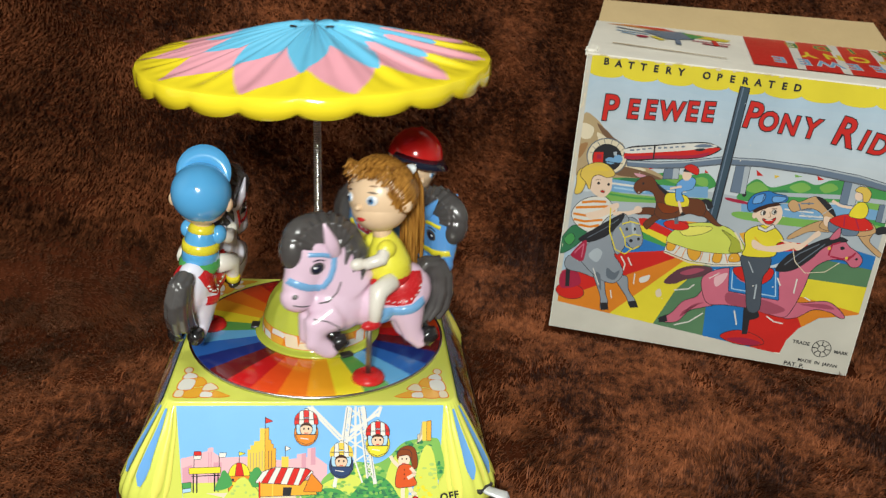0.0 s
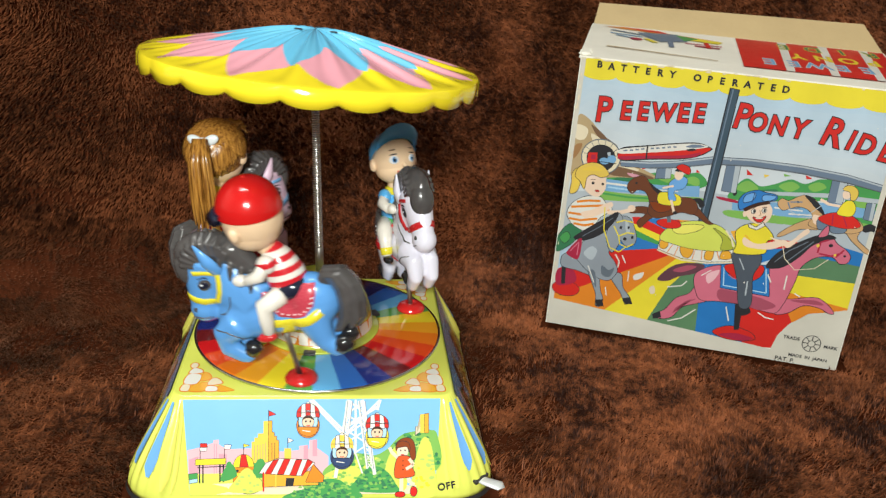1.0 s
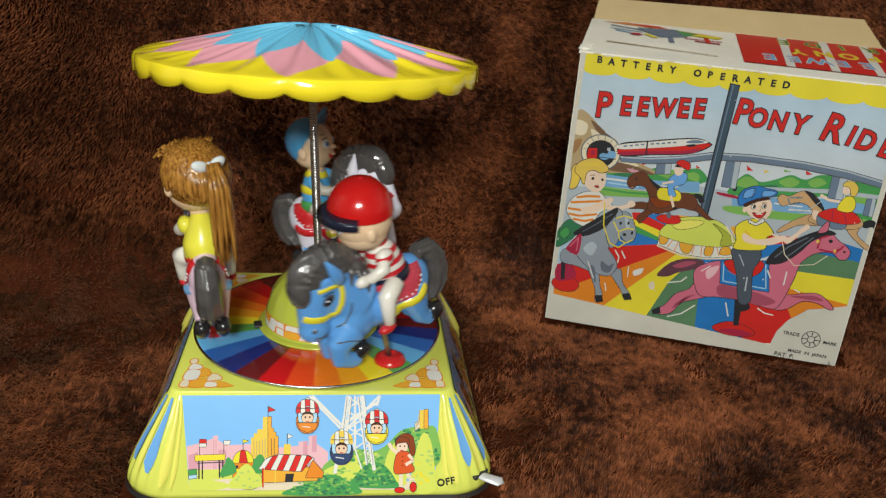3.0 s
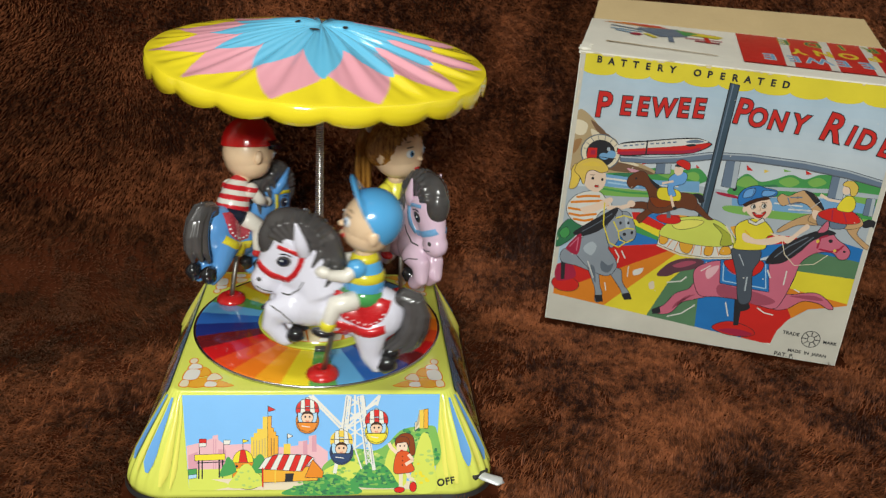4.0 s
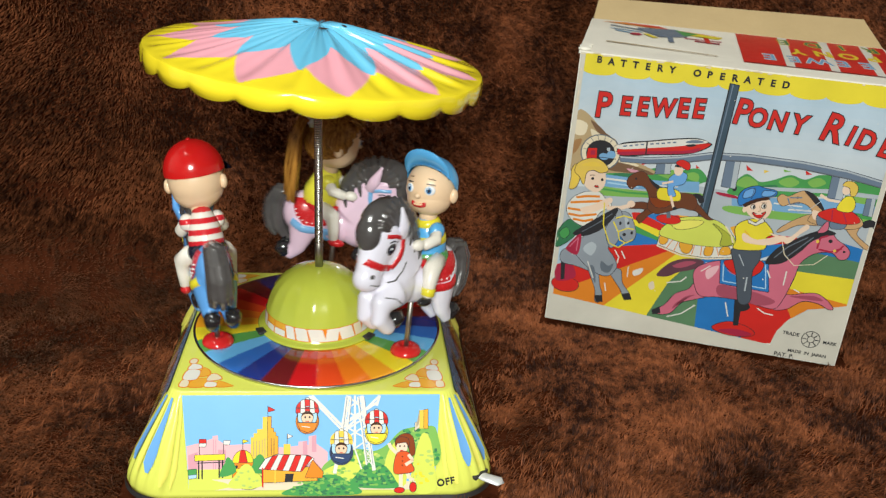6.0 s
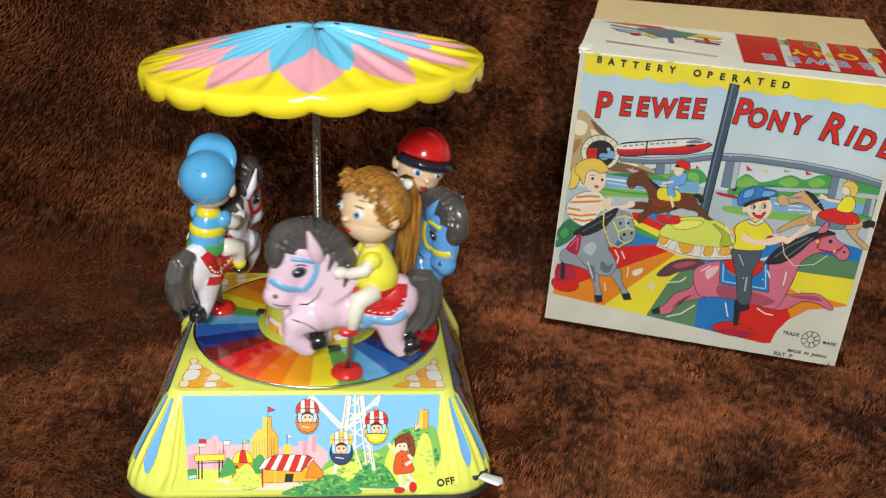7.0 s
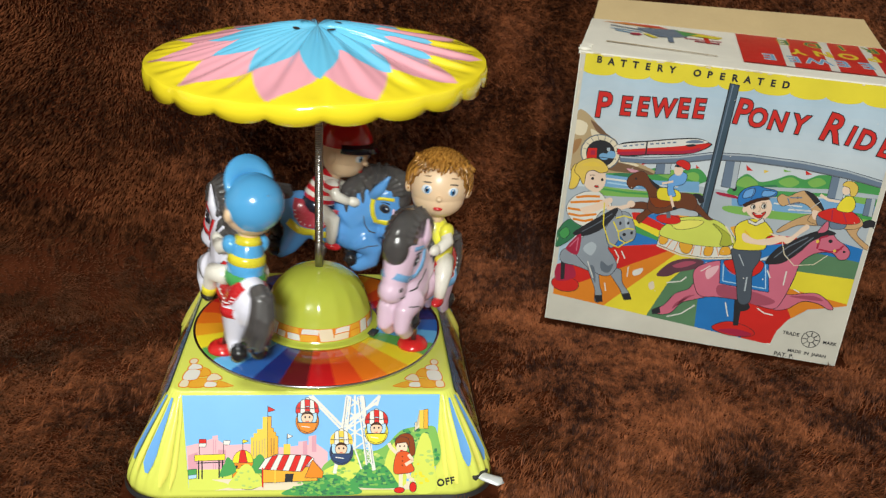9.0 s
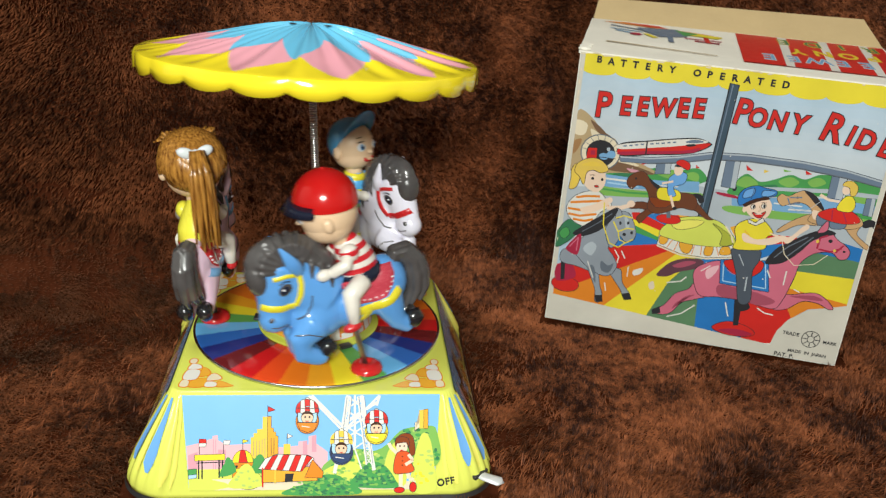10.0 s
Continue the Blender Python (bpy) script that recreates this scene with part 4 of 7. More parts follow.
def draw_fair_sky(ink):
    ink("p", "sky", (-58.6, 46.4), (58.2, 46.9), (56.2, 3.1), (-54.4, 4.0))
    ink("p", "pinkcity", (-56.1, 23.7), (-51.1, 24.9), (-43.7, 27.4), (-38.7, 24.1), (-28.6, 24.5), (-21.1, 23.4), (-13.4, 22.9), (1.8, 24.5), (7.0, 20.7), (7.2, 10.4), (-55.0, 11.1))
    ink("p", "pinkcity", (-1.8, 27.9), (1.7, 28.4), (1.9, 20.7), (-1.7, 20.7))
    ink("p", "pinkcity", (-44.7, 28.2), (-42.3, 28.6), (-42.1, 21.0), (-44.6, 21.1))
    ink("p", "pinkshade", (-55.2, 19.6), (-51.1, 21.1), (-50.8, 11.5), (-54.8, 11.1))
    ink("p", "pinkshade", (-42.1, 22.1), (-38.6, 22.0), (-38.4, 11.4), (-41.9, 11.4))
    ink("p", "pinkcity", (-6.4, 25.4), (-2.3, 25.9), (-2.2, 19.2), (-6.2, 18.7))
    ink("p", "pinkshade", (-4.3, 25.4), (-2.3, 25.9), (-2.2, 19.2), (-4.2, 18.7))
    ink("l", "pinkshade", 0.4, (-44.2, 26.6), (-43.9, 11.4))
    ink("l", "pinkshade", 0.4, (-43.2, 26.6), (-42.9, 11.4))
    ink("p", "pinkshade", (-0.3, 27.9), (1.7, 28.4), (1.9, 20.7), (-0.2, 20.7))
    ink("p", "lime", (-55.1, 13.1), (-20.8, 13.7), (-20.7, 8.2), (-54.7, 8.0))
    ink("p", "sand", (-54.7, 8.5), (-13.2, 9.3), (22.7, 7.7), (38.3, 7.5), (56.1, 6.0), (56.2, 3.1), (-54.4, 4.0))
    ink("e", "green", -37.5, 16.4, 1.3, 2.3)
    ink("e", "green", -24.7, 17.9, 2.5, 2.3)
    ink("p", "lime", (-54.7, 8.5), (-48.3, 9.5), (-38.3, 7.1), (-35.7, 5.3), (-43.2, 3.9), (-54.4, 4.0))


def draw_fair_tower(ink):
    ink("p", "gold", (-27.7, 27.5), (-15.6, 28.0), (-15.4, 18.3), (-27.5, 17.9))
    ink("p", "gold", (-26.5, 29.3), (-16.6, 29.8), (-16.6, 27.2), (-26.4, 26.8))
    ink("p", "gold", (-25.0, 31.1), (-17.7, 31.6), (-17.6, 29.0), (-24.9, 28.5))
    ink("p", "gold", (-22.6, 36.7), (-18.8, 36.9), (-18.7, 31.1), (-22.5, 30.6))
    ink("p", "gold", (-13.0, 24.4), (-9.9, 24.4), (-9.8, 17.0), (-12.8, 17.0))
    ink("p", "white", (-11.3, 29.0), (-9.0, 27.9), (-11.2, 26.9))
    ink("l", "inkblack", 0.3, (-11.4, 24.4), (-11.5, 29.0))
    ink("p", "amber", (-20.3, 36.7), (-18.8, 36.9), (-18.7, 31.6), (-17.7, 31.6), (-17.6, 29.8), (-16.6, 29.8), (-16.6, 28.0), (-15.6, 28.0), (-15.4, 18.3), (-19.9, 18.1))
    ink("l", "inkblack", 0.3, (-20.3, 36.7), (-20.4, 41.8))
    ink("p", "red", (-20.2, 41.3), (-17.1, 39.8), (-20.1, 39.0))
    ink("l", "tan", 0.3, (-26.4, 26.0), (-26.2, 18.9))
    ink("l", "tan", 0.3, (-25.1, 26.0), (-25.0, 18.9))
    ink("l", "tan", 0.3, (-23.9, 26.0), (-23.7, 18.9))
    ink("l", "tan", 0.3, (-22.6, 26.5), (-22.5, 18.9))
    ink("l", "tan", 0.3, (-21.4, 27.0), (-21.2, 18.8))
    ink("l", "brownrock", 0.3, (-18.6, 27.0), (-18.4, 19.3))
    ink("l", "brownrock", 0.3, (-17.3, 27.0), (-17.2, 19.3))


def draw_fair_gate(ink):
    ink("p", "yellow", (-52.3, 19.6), (-39.1, 20.0), (-39.0, 17.5), (-52.2, 17.1))
    ink("p", "green", (-55.1, 13.1), (-51.4, 13.5), (-51.3, 9.5), (-54.7, 9.0))
    ink("l", "inkblack", 0.6, (-50.5, 17.3), (-50.3, 9.0))
    ink("l", "inkblack", 0.6, (-49.0, 17.3), (-48.8, 9.0))
    ink("l", "inkblack", 0.6, (-41.5, 17.5), (-41.3, 9.4))
    ink("l", "inkblack", 0.6, (-40.0, 17.5), (-39.8, 9.4))
    ink("l", "inkblack", 0.4, (-51.4, 16.1), (-39.0, 16.5))
    ink("l", "inkblack", 0.3, (-50.3, 19.8), (-50.4, 26.7))
    ink("l", "inkblack", 0.3, (-39.6, 20.0), (-39.7, 26.1))
    ink("p", "red", (-50.4, 26.7), (-47.5, 26.7), (-47.4, 24.9), (-50.4, 24.9))
    ink("p", "white", (-50.4, 24.9), (-47.4, 24.9), (-47.6, 23.4), (-50.4, 23.4))
    ink("p", "white", (-39.7, 26.1), (-36.7, 26.1), (-37.2, 24.3), (-39.7, 24.3))
    ink("p", "paleblue", (-54.8, 10.6), (-51.3, 11.0), (-51.3, 9.5), (-54.7, 9.0))


def draw_fair_round_tent(ink):
    ink("p", "orange", (-35.5, 15.9), (-26.4, 15.8), (-26.3, 9.2), (-35.3, 8.8))
    ink("e", "yellow", -31.0, 16.4, 4.5, 5.3)
    ink("p", "red", (-32.1, 21.7), (-30.3, 21.7), (-28.9, 15.9), (-32.7, 15.9))
    ink("p", "orange", (-35.5, 15.9), (-26.4, 16.1), (-26.4, 13.8), (-35.4, 13.6))
    ink("l", "inkblack", 0.3, (-31.1, 21.5), (-31.2, 26.5))
    ink("p", "yellow", (-31.2, 26.5), (-28.7, 25.8), (-31.2, 25.0))
    ink("e", "inkblack", -33.7, 14.4, 0.6, 0.6)
    ink("e", "inkblack", -30.9, 14.6, 0.6, 0.6)
    ink("e", "lime", -28.3, 8.2, 6.0, 4.1)
    ink("e", "lime", -28.3, 11.3, 3.0, 3.6)


def draw_fair_market_tent(ink):
    ink("p", "amber", (-22.4, 13.8), (2.0, 14.0), (2.6, 7.9), (-22.2, 7.2))
    ink("p", "inkblack", (-11.9, 11.1), (-8.1, 11.1), (-8.6, 7.5), (-12.1, 7.5))
    ink("p", "white", (-20.9, 17.8), (-15.9, 19.8), (-1.9, 19.2), (0.9, 17.6), (-5.1, 12.1), (-23.9, 13.3))
    ink("p", "orange", (0.2, 17.1), (5.1, 11.7), (4.7, 9.1), (-3.0, 9.2))
    ink("l", "gold", 0.5, (-16.5, 12.7), (-16.4, 6.8))
    ink("p", "red", (-17.9, 18.8), (-15.4, 19.6), (-18.8, 13.0), (-21.3, 13.2))
    ink("p", "red", (-12.9, 19.5), (-10.3, 19.5), (-13.2, 12.7), (-15.8, 12.9))
    ink("p", "red", (-7.5, 19.2), (-5.0, 19.2), (-7.6, 12.1), (-10.2, 12.4))
    ink("p", "red", (-2.4, 19.2), (-0.1, 18.2), (-4.6, 12.1), (-5.1, 12.1))
    ink("l", "red", 0.6, (-22.1, 13.8), (-21.9, 5.1))


def draw_fair_far_tower(ink):
    ink("p", "cream", (46.8, 33.9), (48.9, 34.4), (48.8, 39.6), (48.9, 31.8), (46.8, 30.2))
    ink("p", "gold", (48.8, 39.6), (52.7, 40.1), (52.8, 31.2), (48.9, 31.2))
    ink("p", "amber", (50.9, 39.8), (52.7, 40.1), (52.8, 31.2), (51.0, 31.2))


def draw_fair_ferris_wheel(ink):
    ink("l", "white", 1.6, (15.8, 46.4), (10.3, 10.9))
    ink("l", "white", 1.6, (22.0, 46.4), (28.3, 12.2))
    ink("l", "white", 0.7, (15.8, 45.9), (22.6, 40.7))
    ink("l", "white", 0.7, (22.0, 45.3), (14.9, 39.7))
    ink("l", "white", 0.7, (14.9, 39.7), (23.8, 34.0))
    ink("l", "white", 0.7, (23.2, 39.1), (14.0, 33.0))
    ink("l", "white", 0.7, (14.0, 33.0), (25.0, 26.2))
    ink("l", "white", 0.7, (24.3, 32.9), (12.6, 25.2))
    ink("l", "white", 0.7, (17.2, 27.8), (22.6, 12.8))
    ink("l", "white", 0.7, (25.0, 26.2), (16.8, 20.6))
    ink("l", "white", 1.0, (18.9, 46.4), (19.3, 23.1))
    ink("l", "white", 1.2, (-0.7, 46.4), (12.9, 33.0))
    ink("l", "white", 1.2, (30.3, 46.4), (28.9, 41.7))
    ink("l", "white", 1.2, (13.5, 33.5), (29.3, 43.3))


def draw_fair_gondola(ink):
    ink("e", "white", -2.7, 44.1, 1.0, 1.3)
    ink("e", "red", -2.6, 40.0, 5.1, 4.6)
    ink("e", "orange", -2.5, 34.8, 5.1, 5.6)
    ink("e", "paleblue", -2.5, 36.9, 4.4, 4.6)
    ink("p", "red", (-7.5, 41.0), (2.3, 41.0), (2.6, 38.7), (-7.7, 38.7))
    ink("e", "skin", -2.5, 36.4, 2.6, 2.8)
    ink("p", "white", (-5.5, 44.1), (-4.0, 44.6), (-3.6, 38.4), (-5.6, 38.4))
    ink("p", "white", (-1.4, 44.6), (0.2, 43.8), (0.8, 38.4), (-1.3, 38.4))
    ink("s", "browndark", (-5.3, 36.9), (-4.1, 38.9), (-1.0, 38.9), (0.3, 36.9), (-1.3, 37.9), (-3.8, 37.9))
    ink("l", "inkblack", 0.3, (-7.4, 40.5), (2.3, 40.5))
    ink("e", "inkblack", -3.5, 36.6, 0.4, 0.5)
    ink("e", "inkblack", -1.5, 36.6, 0.4, 0.5)
    ink("l", "red", 0.35, (-3.3, 34.8), (-2.5, 34.6), (-1.7, 34.8))
    ink("l", "inkblack", 0.25, (-6.9, 38.7), (-6.8, 34.1))
    ink("l", "inkblack", 0.25, (1.8, 38.7), (1.9, 34.0))
    ink("p", "orange", (-7.1, 34.1), (2.1, 34.0), (0.9, 31.0), (-2.4, 29.7), (-5.7, 31.0))
    ink("l", "inkblack", 0.3, (-7.1, 34.1), (2.1, 34.0))
    ink("l", "white", 0.4, (-5.0, 32.5), (-1.4, 32.0))


def draw_fair_gondola_b(ink):
    ink("e", "white", 13.0, 29.9, 1.0, 1.3)
    ink("e", "gold", 13.1, 25.8, 5.2, 4.6)
    ink("e", "navy", 13.2, 20.6, 5.2, 5.7)
    ink("e", "paleblue", 13.1, 22.7, 4.4, 4.6)
    ink("p", "gold", (8.2, 26.8), (18.0, 26.8), (18.3, 24.4), (8.0, 24.5))
    ink("e", "skin", 13.1, 22.2, 2.6, 2.8)
    ink("p", "white", (10.2, 29.9), (11.7, 30.4), (12.1, 24.2), (10.0, 24.2))
    ink("p", "white", (14.3, 30.4), (15.8, 29.6), (16.5, 24.2), (14.4, 24.2))
    ink("s", "browndark", (10.3, 22.7), (11.6, 24.7), (14.6, 24.7), (16.0, 22.6), (14.4, 23.7), (11.8, 23.7))
    ink("l", "inkblack", 0.3, (8.2, 26.3), (18.0, 26.2))
    ink("e", "inkblack", 12.1, 22.4, 0.4, 0.5)
    ink("e", "inkblack", 14.2, 22.4, 0.4, 0.5)
    ink("l", "red", 0.35, (12.4, 20.6), (13.2, 20.4), (13.9, 20.6))
    ink("l", "inkblack", 0.25, (8.7, 24.5), (8.8, 19.9))
    ink("l", "inkblack", 0.25, (17.5, 24.4), (17.6, 19.8))
    ink("p", "navy", (8.6, 19.9), (17.8, 19.8), (16.6, 16.7), (13.3, 15.5), (9.9, 16.8))
    ink("l", "inkblack", 0.3, (8.6, 19.9), (17.8, 19.8))
    ink("l", "white", 0.4, (10.6, 18.3), (14.3, 17.8))


def draw_fair_gondola_c(ink):
    ink("e", "white", 28.9, 39.1, 1.0, 1.3)
    ink("e", "red", 29.0, 35.0, 5.2, 4.7)
    ink("e", "yellow", 29.1, 29.8, 5.2, 5.7)
    ink("e", "paleblue", 29.0, 31.9, 4.4, 4.7)
    ink("p", "red", (24.0, 36.0), (33.9, 36.0), (34.2, 33.7), (23.8, 33.7))
    ink("e", "skin", 29.0, 31.3, 2.6, 2.8)
    ink("p", "white", (26.0, 39.1), (27.6, 39.6), (28.0, 33.4), (25.9, 33.4))
    ink("p", "white", (30.2, 39.6), (31.8, 38.8), (32.4, 33.4), (30.3, 33.4))
    ink("s", "browndark", (26.2, 31.9), (27.4, 33.9), (30.5, 33.9), (31.9, 31.8), (30.3, 32.9), (27.7, 32.9))
    ink("l", "inkblack", 0.3, (24.0, 35.5), (33.9, 35.5))
    ink("e", "inkblack", 28.0, 31.6, 0.4, 0.5)
    ink("e", "inkblack", 30.1, 31.6, 0.4, 0.5)
    ink("l", "red", 0.35, (28.3, 29.8), (29.1, 29.5), (29.8, 29.8))
    ink("l", "inkblack", 0.25, (24.6, 33.7), (24.7, 29.0))
    ink("l", "inkblack", 0.25, (33.4, 33.7), (33.5, 29.0))
    ink("p", "yellow", (24.4, 29.0), (33.8, 29.0), (32.5, 25.9), (29.1, 24.6), (25.7, 25.9))
    ink("l", "inkblack", 0.3, (24.4, 29.0), (33.8, 29.0))
    ink("l", "white", 0.4, (26.5, 27.5), (30.1, 26.9))


def draw_fair_bushes(ink):
    g = random.Random(8)

    def mottle(colours, x0, x1, y0, y1, count, size):
        for k in range(count):
            x, y = g.uniform(x0, x1), g.uniform(y0, y1)
            if ((x - (x0 + x1) / 2) / (x1 - x0) * 2) ** 2 + ((y - y0) / (y1 - y0)) ** 2 < 1:
                ink("e", g.choice(colours), x, y, size * g.uniform(0.6, 1.3), size * g.uniform(0.4, 0.8))
    ink("s", "green", (-41, 10), (-39, 16), (-36, 17.5), (-34, 12))
    ink("s", "green", (-27, 12), (-25, 19), (-22, 19), (-20.5, 12))
    ink("s", "leaf", (5, 12), (12, 20), (20, 22), (28, 21), (34, 24), (40, 30), (47, 32), (53, 32.5), (57, 30), (57, 14), (30, 12))
    mottle(("green", "lime", "leafpale"), 8, 34, 12, 22, 60, 1.0)
    mottle(("green", "leafpale", "darkgreen"), 33, 58, 16, 31, 90, 1.1)
    ink("s", "lime", (-37, 5), (-34, 11), (-31, 15), (-28, 15.2), (-25, 11), (-22.5, 5.5))
    mottle(("leafpale",), -35, -24, 5, 13, 14, 0.8)
    ink("s", "lime", (-1, 6), (5, 12), (14, 16), (21, 15), (25, 7))
    mottle(("leafpale", "leaf"), 2, 23, 7, 14, 30, 0.9)
    ink("s", "lime", (33, 6), (33.5, 17), (37, 24.5), (41, 25), (43, 6))
    ink("s", "lime", (45.5, 2.6), (46.2, 15), (48.5, 25), (51, 29.2), (54, 26), (56, 15), (56.6, 2.6))
    mottle(("leafpale", "yellow"), 46.5, 56, 4, 26, 34, 0.9)
    ink("s", "green", (18, 5), (20, 10), (24, 14.5), (29, 16), (34, 13.5), (38, 8), (38.5, 4))
    mottle(("darkgreen", "leaf"), 19, 38, 5, 15, 70, 0.9)
    ink("s", "green", (-12, 1.4), (-8, 5), (-4, 6), (-3, 9), (2, 8.5), (6, 10.5), (12, 10), (15, 8), (19, 6), (21, 1.4))
    mottle(("darkgreen", "leaf"), -10, 20, 1.8, 9.5, 110, 0.9)


def draw_fair_lattice(ink):
    """The white girders that carry the wheel."""
    def leg(x0, x1, w, steps):
        pts = [(x0 + (x1 - x0) * k / steps, 45.8 - 31 * k / steps) for k in range(steps + 1)]
        for (xa, ya), (xb, yb) in zip(pts, pts[1:]):
            ink("l", "slate", 0.25, (xa - w, ya), (xb + w, yb))
            ink("l", "white", 0.45, (xa - w, ya), (xb + w, yb))
            ink("l", "white", 0.45, (xa + w, ya), (xb - w, yb))
            ink("l", "white", 0.4, (xa - w, ya), (xa + w, ya))
        for e in (-w, w):
            ink("l", "slate", 0.8, (pts[0][0] + e + 0.2, pts[0][1]), (pts[-1][0] + e + 0.2, pts[-1][1]))
            ink("l", "white", 0.7, (pts[0][0] + e, pts[0][1]), (pts[-1][0] + e, pts[-1][1]))
    leg(16.0, 13.0, 1.1, 9)
    leg(21.5, 26.0, 1.3, 9)
    ink("l", "white", 1.0, (-2.0, 46.2), (14.0, 30.0))
    ink("l", "white", 1.0, (30.0, 46.2), (14.0, 30.0))
    ink("l", "white", 0.8, (24.0, 36.5), (14.0, 30.0))


def draw_fair_girl(ink):
    ink("s", "auburn", (38.4, 22.9), (38.2, 26.6), (42.0, 28.9), (45.8, 27.3), (46.9, 20.3), (45.0, 19.0), (43.4, 24.0))
    ink("e", "peach", 40.9, 22.6, 2.6, 3.0)
    ink("s", "auburn", (38.0, 24.6), (39.5, 27.2), (43.6, 26.6), (44.2, 23.0), (42.6, 25.0))
    ink("l", "cream", 1.8, (40.6, 11.5), (40.6, 4.2))
    ink("l", "cream", 1.8, (43.4, 11.5), (44.6, 8.4), (46.6, 7.3), (46.4, 5.2))
    ink("l", "peach", 1.6, (39.2, 19.4), (35.9, 22.4), (34.8, 24.6))
    ink("s", "vermilion", (38.7, 19.8), (43.9, 20.3), (44.7, 16.4), (46.6, 12.0), (41.4, 10.7), (37.4, 11.5))
    ink("l", "peach", 1.5, (43.9, 19.3), (46.1, 16.7), (42.6, 14.6))
    ink("e", "red", 40.0, 3.1, 2.3, 1.2)
    ink("e", "red", 46.3, 4.4, 1.5, 2.2)
    ink("e", "inkblack", 40.0, 23.2, 0.35, 0.4)
    ink("e", "inkblack", 42.0, 23.2, 0.35, 0.4)
    ink("l", "red", 0.4, (40.1, 21.2), (41.6, 21.2))
    for k in range(3):
        ink("e", "browndark", 41.2, 18.4 - 2.0 * k, 0.3, 0.3)


# ---- room ----
T = 0.1
ROOM = (-1.9, 1.9, -2.3, 0.62, 2.4)


def plain_slab(name, x0, x1, y0, y1, z0, z1, mat, label):
    bm = bmesh.new()
    slab(bm, Matrix.Translation(((x0 + x1) / 2, (y0 + y1) / 2, (z0 + z1) / 2)), x1 - x0, y1 - y0, z1 - z0)
    return tagged(part(name, bm, mat, None, smooth=False), label, name.split("_")[0], kind="structure")


X0, X1, Y0, Y1, ZC = ROOM
plain_slab("floor", X0, X1, Y0, Y1, -T - 0.012, -0.012, floor_wood, "plain dark wooden floor under the rug")
plain_slab("wall_north", X0, X1, Y1, Y1 + T, -T, ZC, plaster, "plain plaster wall behind the hanging rug")
plain_slab("wall_south", X0, X1, Y0 - T, Y0, -T, ZC, plaster, "plain plaster wall")
plain_slab("wall_east", X1, X1 + T, Y0 - T, Y1 + T, -T, ZC, plaster, "plain plaster wall")
plain_slab("wall_west", X0 - T, X0, Y0 - T, Y1 + T, -T, ZC, plaster, "plain plaster wall")
plain_slab("ceiling", X0 - T, X1 + T, Y0 - T, Y1 + T, ZC, ZC + T, plaster, "plain pale ceiling")

# ---- rug: lies flat, then sweeps up as a backdrop ----
COVE = 0.045


def rug_profile(x, s):
    """Point and surface normal at x, s metres along the rug from y = 0; arrays allowed."""
    y0 = 0.148 + 0.146 * np.clip(x, -0.5, 0.22) + 0.01 * np.sin(9 * x) + 0.045 * np.exp(-((x - 0.23) / 0.085) ** 2)
    arc = COVE * radians(80)
    q = np.clip((s - y0) / COVE, 0, radians(80))
    rest = np.maximum(s - y0 - arc, 0)
    y = np.minimum(s, y0) + COVE * np.sin(q) + rest * math.cos(radians(80))
    z = COVE * (1 - np.cos(q)) + rest * math.sin(radians(80))
    return y, z, -np.sin(q), np.cos(q)


def value_noise(x, y, seed):
    """Smooth two-dimensional noise from -1 to 1."""
    g = np.random.RandomState(seed).rand(128, 128) * 2 - 1
    xi, yi = np.floor(x).astype(int), np.floor(y).astype(int)
    fx, fy = x - xi, y - yi
    fx, fy = fx * fx * (3 - 2 * fx), fy * fy * (3 - 2 * fy)
    a, b = g[xi % 128, yi % 128], g[(xi + 1) % 128, yi % 128]
    c, d = g[xi % 128, (yi + 1) % 128], g[(xi + 1) % 128, (yi + 1) % 128]
    return (a * (1 - fx) + b * fx) * (1 - fy) + (c * (1 - fx) + d * fx) * fy


def clumps(x, s):
    return (value_noise(x * 9, s * 9, 3) + 0.7 * value_noise(x * 22, s * 22, 4) + 0.45 * value_noise(x * 55, s * 55, 5)) / 1.6


def rug_sheet():
    xs = np.concatenate([np.linspace(-1.2, -0.5, 15)[:-1], np.linspace(-0.5, 0.8, 260), np.linspace(0.8, 1.3, 11)[1:]])
    ss = np.concatenate([np.linspace(-1.3, -0.15, 24)[:-1], np.linspace(-0.15, 0.62, 160), np.linspace(0.62, 0.85, 6)[1:]])
    gx, gs = np.meshgrid(xs, ss)
    y, z, ny, nz = rug_profile(gx, gs)
    lift = 0.0018 * clumps(gx, gs) - 0.0045
    verts = np.stack([gx, y + ny * lift, z + nz * lift], -1).reshape(-1, 3)
    w = len(xs)
    faces = [(r * w + c, r * w + c + 1, (r + 1) * w + c + 1, (r + 1) * w + c) for r in range(len(ss) - 1) for c in range(w - 1)]
    me = bpy.data.meshes.new("rug")
    me.from_pydata(verts.tolist(), [], faces)
    me.materials.append(rug_back)
    for p in me.polygons:
        p.use_smooth = True
    return tagged(new("rug", me), "dark reddish-brown plush rug with long brushed pile", "rug")


